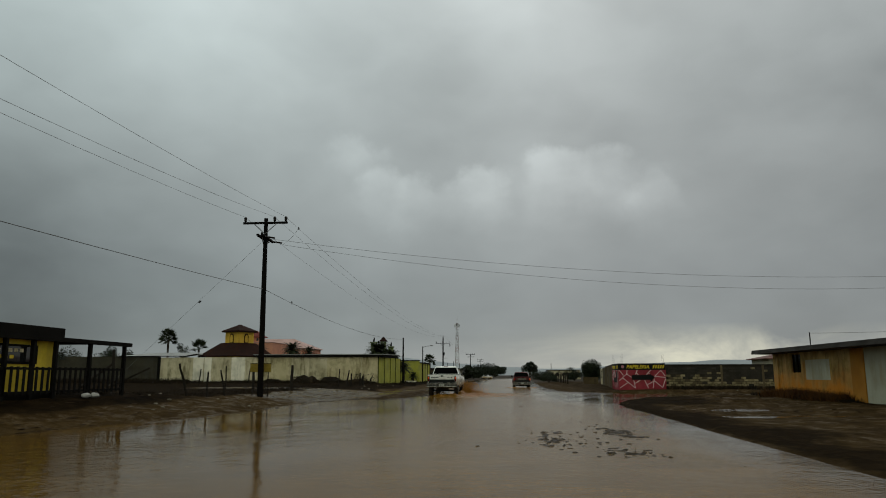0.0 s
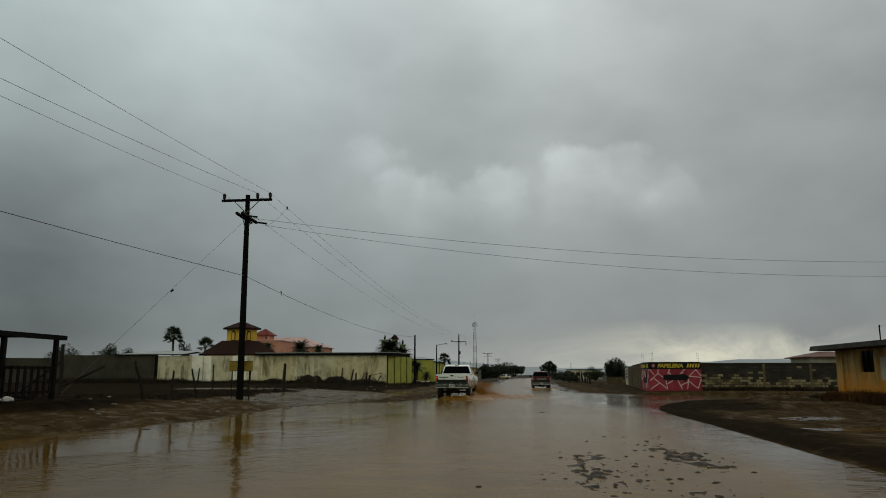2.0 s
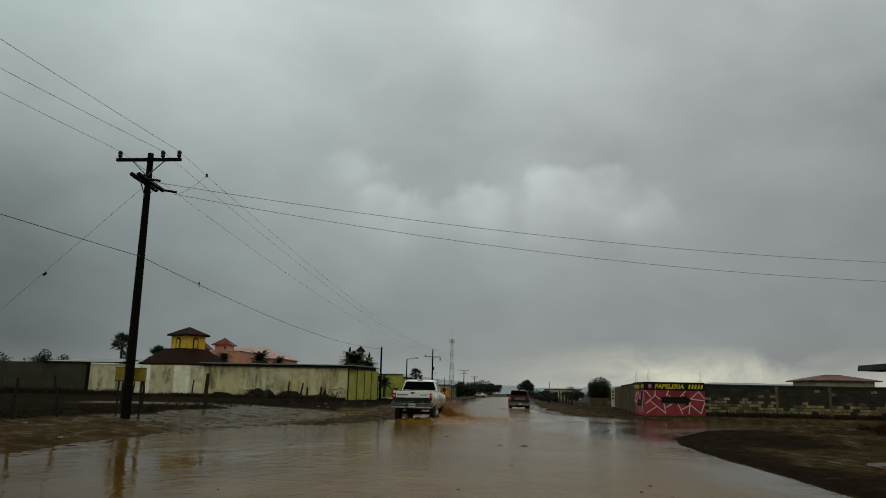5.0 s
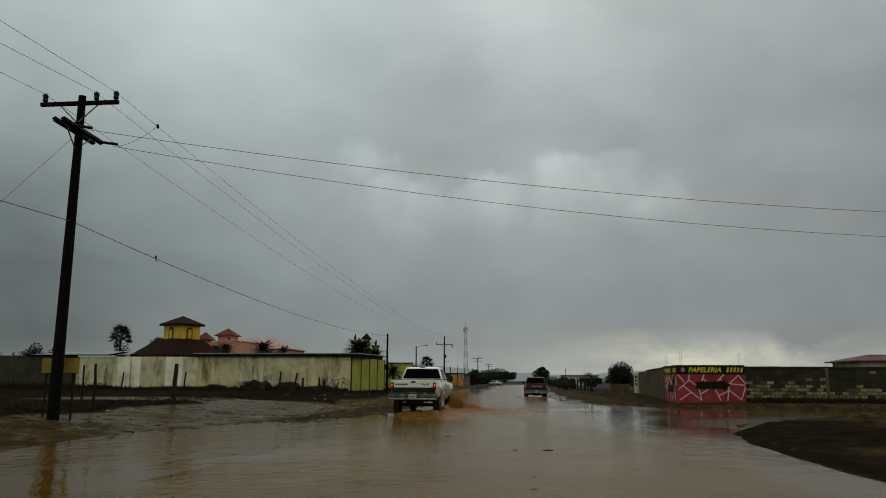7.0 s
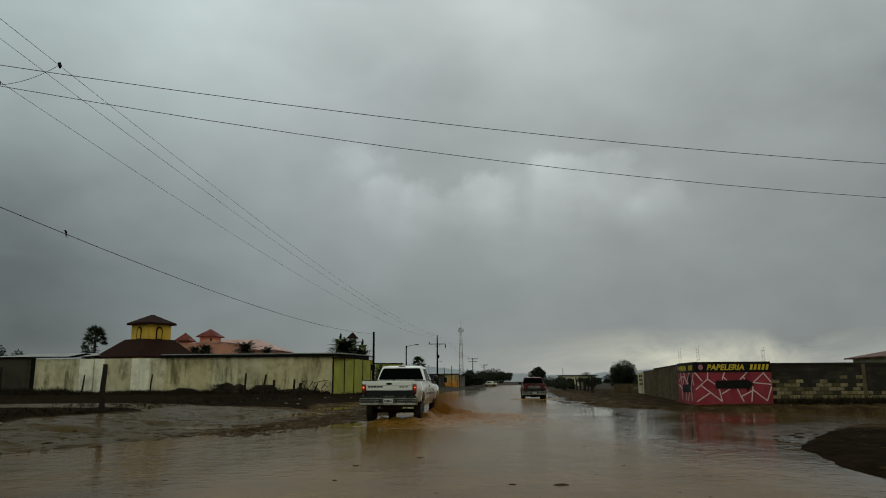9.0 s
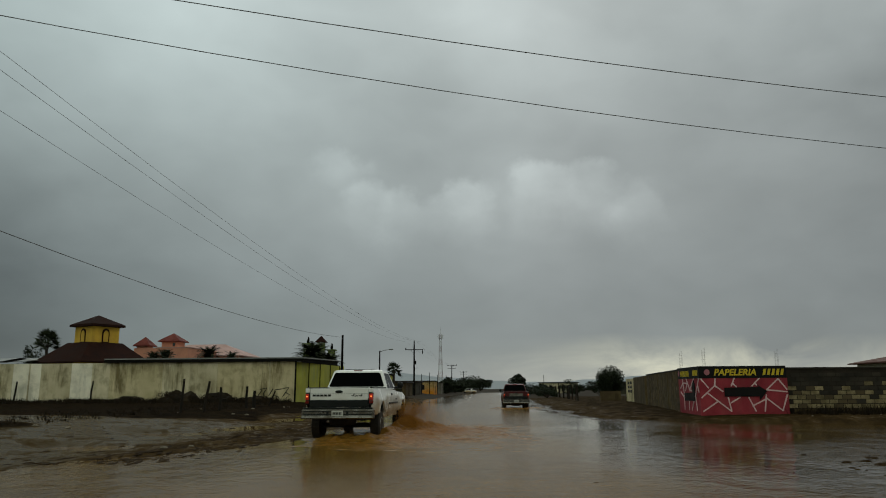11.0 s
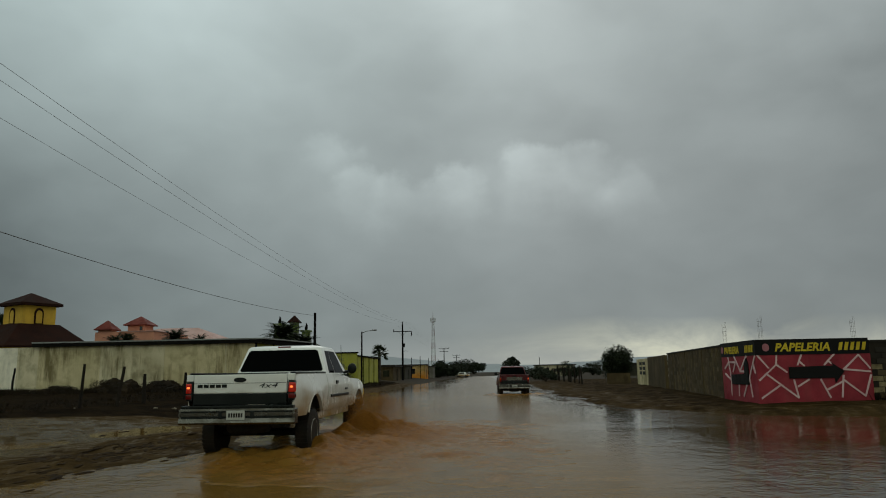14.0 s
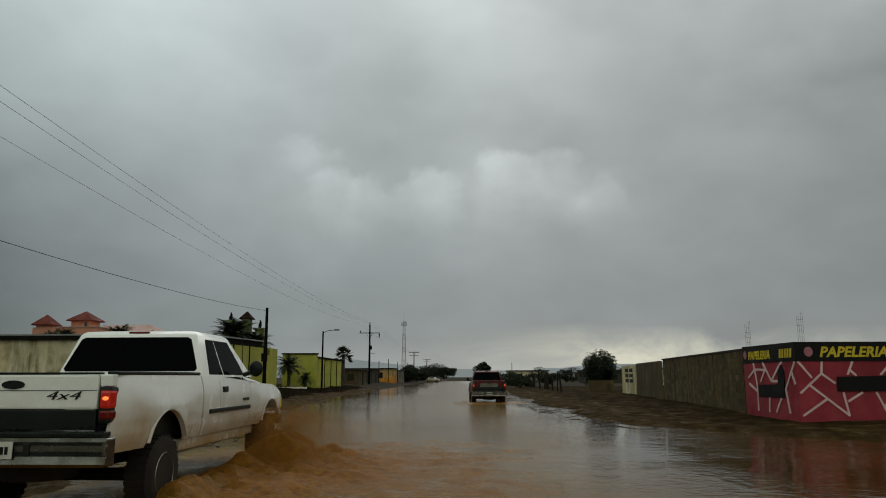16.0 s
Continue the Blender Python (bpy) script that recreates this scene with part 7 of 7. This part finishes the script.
rg = random.Random(9)
places = []
for k in range(620):
    t = rg.random()
    y = 43.5 + 18 * t
    x = -7.9 + 2.0 * t + rg.gauss(0, 0.55)
    z = max(0.0, float(ground_z(x, y)))
    q = rg.random() ** 2
    places.append((x, y, z, 0.02 + 0.05 * q, 0.06 + 0.28 * q, 0.008 + 0.014 * q))
for k in range(1000):
    y = rg.uniform(14, 76)
    x = float(np.interp(y, *zip(*SHORE_L))) - abs(rg.gauss(0, 2.3)) + 0.5
    z = max(0.0, float(ground_z(x, y)))
    q = rg.random() ** 3
    places.append((x, y, z, 0.015 + 0.06 * q, 0.03 + 0.24 * q, 0.006 + 0.014 * q))
for k in range(150):
    t = rg.random()
    line = rg.choice((0.0, 0.35, 0.8, 1.3, 1.9))
    y = 64 + 30 * t
    x = float(np.interp(y, *zip(*SHORE_R))) - 1.5 + line * (1 - 0.4 * t) + rg.gauss(0, 0.06)
    q = rg.random() ** 2
    places.append((x, y, max(0.0, float(ground_z(x, y))), 0.03 + 0.05 * q, 0.3 + 0.9 * q, 0.006 + 0.008 * q))
for k in range(380):
    x, y = rg.uniform(6.5, 16), rg.uniform(28, 46)
    q = rg.random() ** 3
    places.append((x, y, max(0.0, float(ground_z(x, y))), 0.03 + 0.12 * q, 0.02 + 0.06 * q, 0.01 + 0.03 * q))
pebbles = []
for k in range(230):
    x, y = rg.choice(((2.85, 19.4), (1.3, 16.6), (2.3, 14.3), (2.7, 23.0)))
    x, y = x + rg.gauss(0, 0.55), y + rg.gauss(0, 1.3)
    q = rg.random() ** 3
    pebbles.append((x, y, 0.0, 0.010 + 0.05 * q, 0.012 + 0.04 * q, 0.005 + 0.012 * q))
litter = [(-2.69, 36.8, 0.0, 0.07, 0.05, 0.012), (-2.61, 34.9, 0.0, 0.05, 0.03, 0.01), (0.04, 34.6, 0.0, 0.06, 0.03, 0.012), (-1.72, 38.2, 0.0, 0.10, 0.03, 0.012), (0.73, 34.6, 0.0, 0.16, 0.06, 0.02)]
for k in range(26):
    q = rg.random() ** 2
    litter.append((rg.uniform(-5.5, 3.5), rg.uniform(24, 47), 0.0, 0.02 + 0.05 * q, 0.012 + 0.02 * q, 0.006))
scatter("floating_litter", "dark twigs and scraps floating on the muddy flood", "litter", CLOD, litter, 6)
scatter("gravel_stones", "dark wet stones just breaking the muddy water", "gravel", GRAVEL, pebbles, 4)
scatter("mud_clods", "dark clods and silt ridges along the water's edge", "mud", CLOD, places, 2)


def spray(cx, cy, count, jets, seed):
    """Muddy drops in jets flung outwards from a wheel."""
    r = np.random.RandomState(seed)
    j = r.randint(0, jets, count)
    out, top, run, side = r.uniform(0.3, 2.3, jets), r.uniform(0.2, 0.95, jets), r.uniform(-1.6, 0.9, jets), r.normal(0, 0.5, jets)
    t = r.beta(1.2, 1.8, count)
    spread = 0.03 + 0.13 * t
    X = cx + out[j] * t + r.normal(0, 1, count) * spread
    Y = cy + side[j] + run[j] * t + r.normal(0, 1, count) * spread * 1.4
    Z = np.maximum(0.0, top[j] * np.sin(np.pi * np.clip(t * 0.92 + 0.04, 0, 1)) + r.normal(0, 1, count) * spread * 0.7)
    R = 0.0013 + 0.0026 * r.rand(count) ** 2
    base = np.array([(1, 0, 0), (-1, 0, 0), (0, 1, 0), (0, -1, 0), (0, 0, 1.5), (0, 0, -1.5)])
    V = (np.stack([X, Y, Z], -1)[:, None, :] + base[None] * R[:, None, None]).reshape(-1, 3)
    tri = np.array([(0, 2, 4), (2, 1, 4), (1, 3, 4), (3, 0, 4), (2, 0, 5), (1, 2, 5), (3, 1, 5), (0, 3, 5)])
    F = (tri[None] + 6 * np.arange(count)[:, None, None]).reshape(-1, 3)
    me = bpy.data.meshes.new("spray")
    me.from_pydata(V.tolist(), [], F.tolist())
    me.materials.append(SPRAY)
    tagged(new("spray", me), "fine orange-brown drops thrown up by a wheel", "water", kind="stuff")


spray(-3.15, 54.6, 120000, 120, 3)


# ---- small things far down the road ----
for px, py, h in ((-13.4, 172, 4.2), (-13.0, 186, 4.8), (-12.6, 204, 4.6), (-12.2, 232, 5.0), (13.5, 215, 4.6)):
    q = thing("utility_pole", "thin bare pole far down the flooded road", "utility pole", "power poles along the road", at=(px, py, 0.1))
    part("pole", tubed([(0, 0, -0.3), (0, 0, h)], [0.09, 0.07], 6), POLE_WOOD, q)


def far_car(x, y, turn):
    p = thing("parked_car", "small pale car parked at the edge of the flood", "car", at=(x, y, 0.0), turn=turn)
    out = [(-2.1, 0.35), (-2.1, 0.85), (-1.5, 0.95), (-0.9, 1.42), (0.7, 1.45), (1.3, 0.98), (2.05, 0.85), (2.1, 0.35)]
    shade_smooth(part("body", prismed(out, "x", -0.82, 0.82, 0.08), PAINT_WHITE, p), 45)
    for s in (-1, 1):
        e = sorted((s * 0.80, s * 0.826))
        part("window", prismed([(-0.85, 1.0), (-0.7, 1.35), (0.6, 1.37), (1.0, 1.0)], "x", e[0], e[1]), TINTED, p)
        for wy in (-1.3, 1.3):
            part("wheel", tubed([(s * 0.6, wy, 0.25), (s * 0.84, wy, 0.25)], 0.31, 16), RUBBER, p)
    part("window", prismed([(-1.48, 0.98), (-0.92, 1.38), (-0.90, 1.40), (-1.50, 1.0)], "x", -0.7, 0.7), TINTED, p)


far_car(-6.6, 262, 70)

# two pale feed sacks by the stall
SACK = surf("wet_sack", (0.42, 0.41, 0.38), (0.30, 0.29, 0.26), 6.0, (0.6, 0.8), 0.4, 40)
for k, (x, y) in enumerate(((-14.38, 24.2), (-14.42, 24.8))):
    bm = bmesh.new()
    bmesh.ops.create_icosphere(bm, subdivisions=3, radius=1.0)
    for v in bm.verts:
        v.co *= 1 + 0.2 * noise.noise(v.co * 1.9 + Vector((k * 4.7, 1, 0)))
        v.co = Vector((v.co.x * 0.12, v.co.y * 0.22, v.co.z * 0.09))
    sk = shade_smooth(link_mesh("sack", bm, SACK))
    sk.location = (x, y, float(ground_z(x, y)) + 0.08)
    tagged(sk, "pale wet sack lying in the mud", "sack", "sacks by the stall")
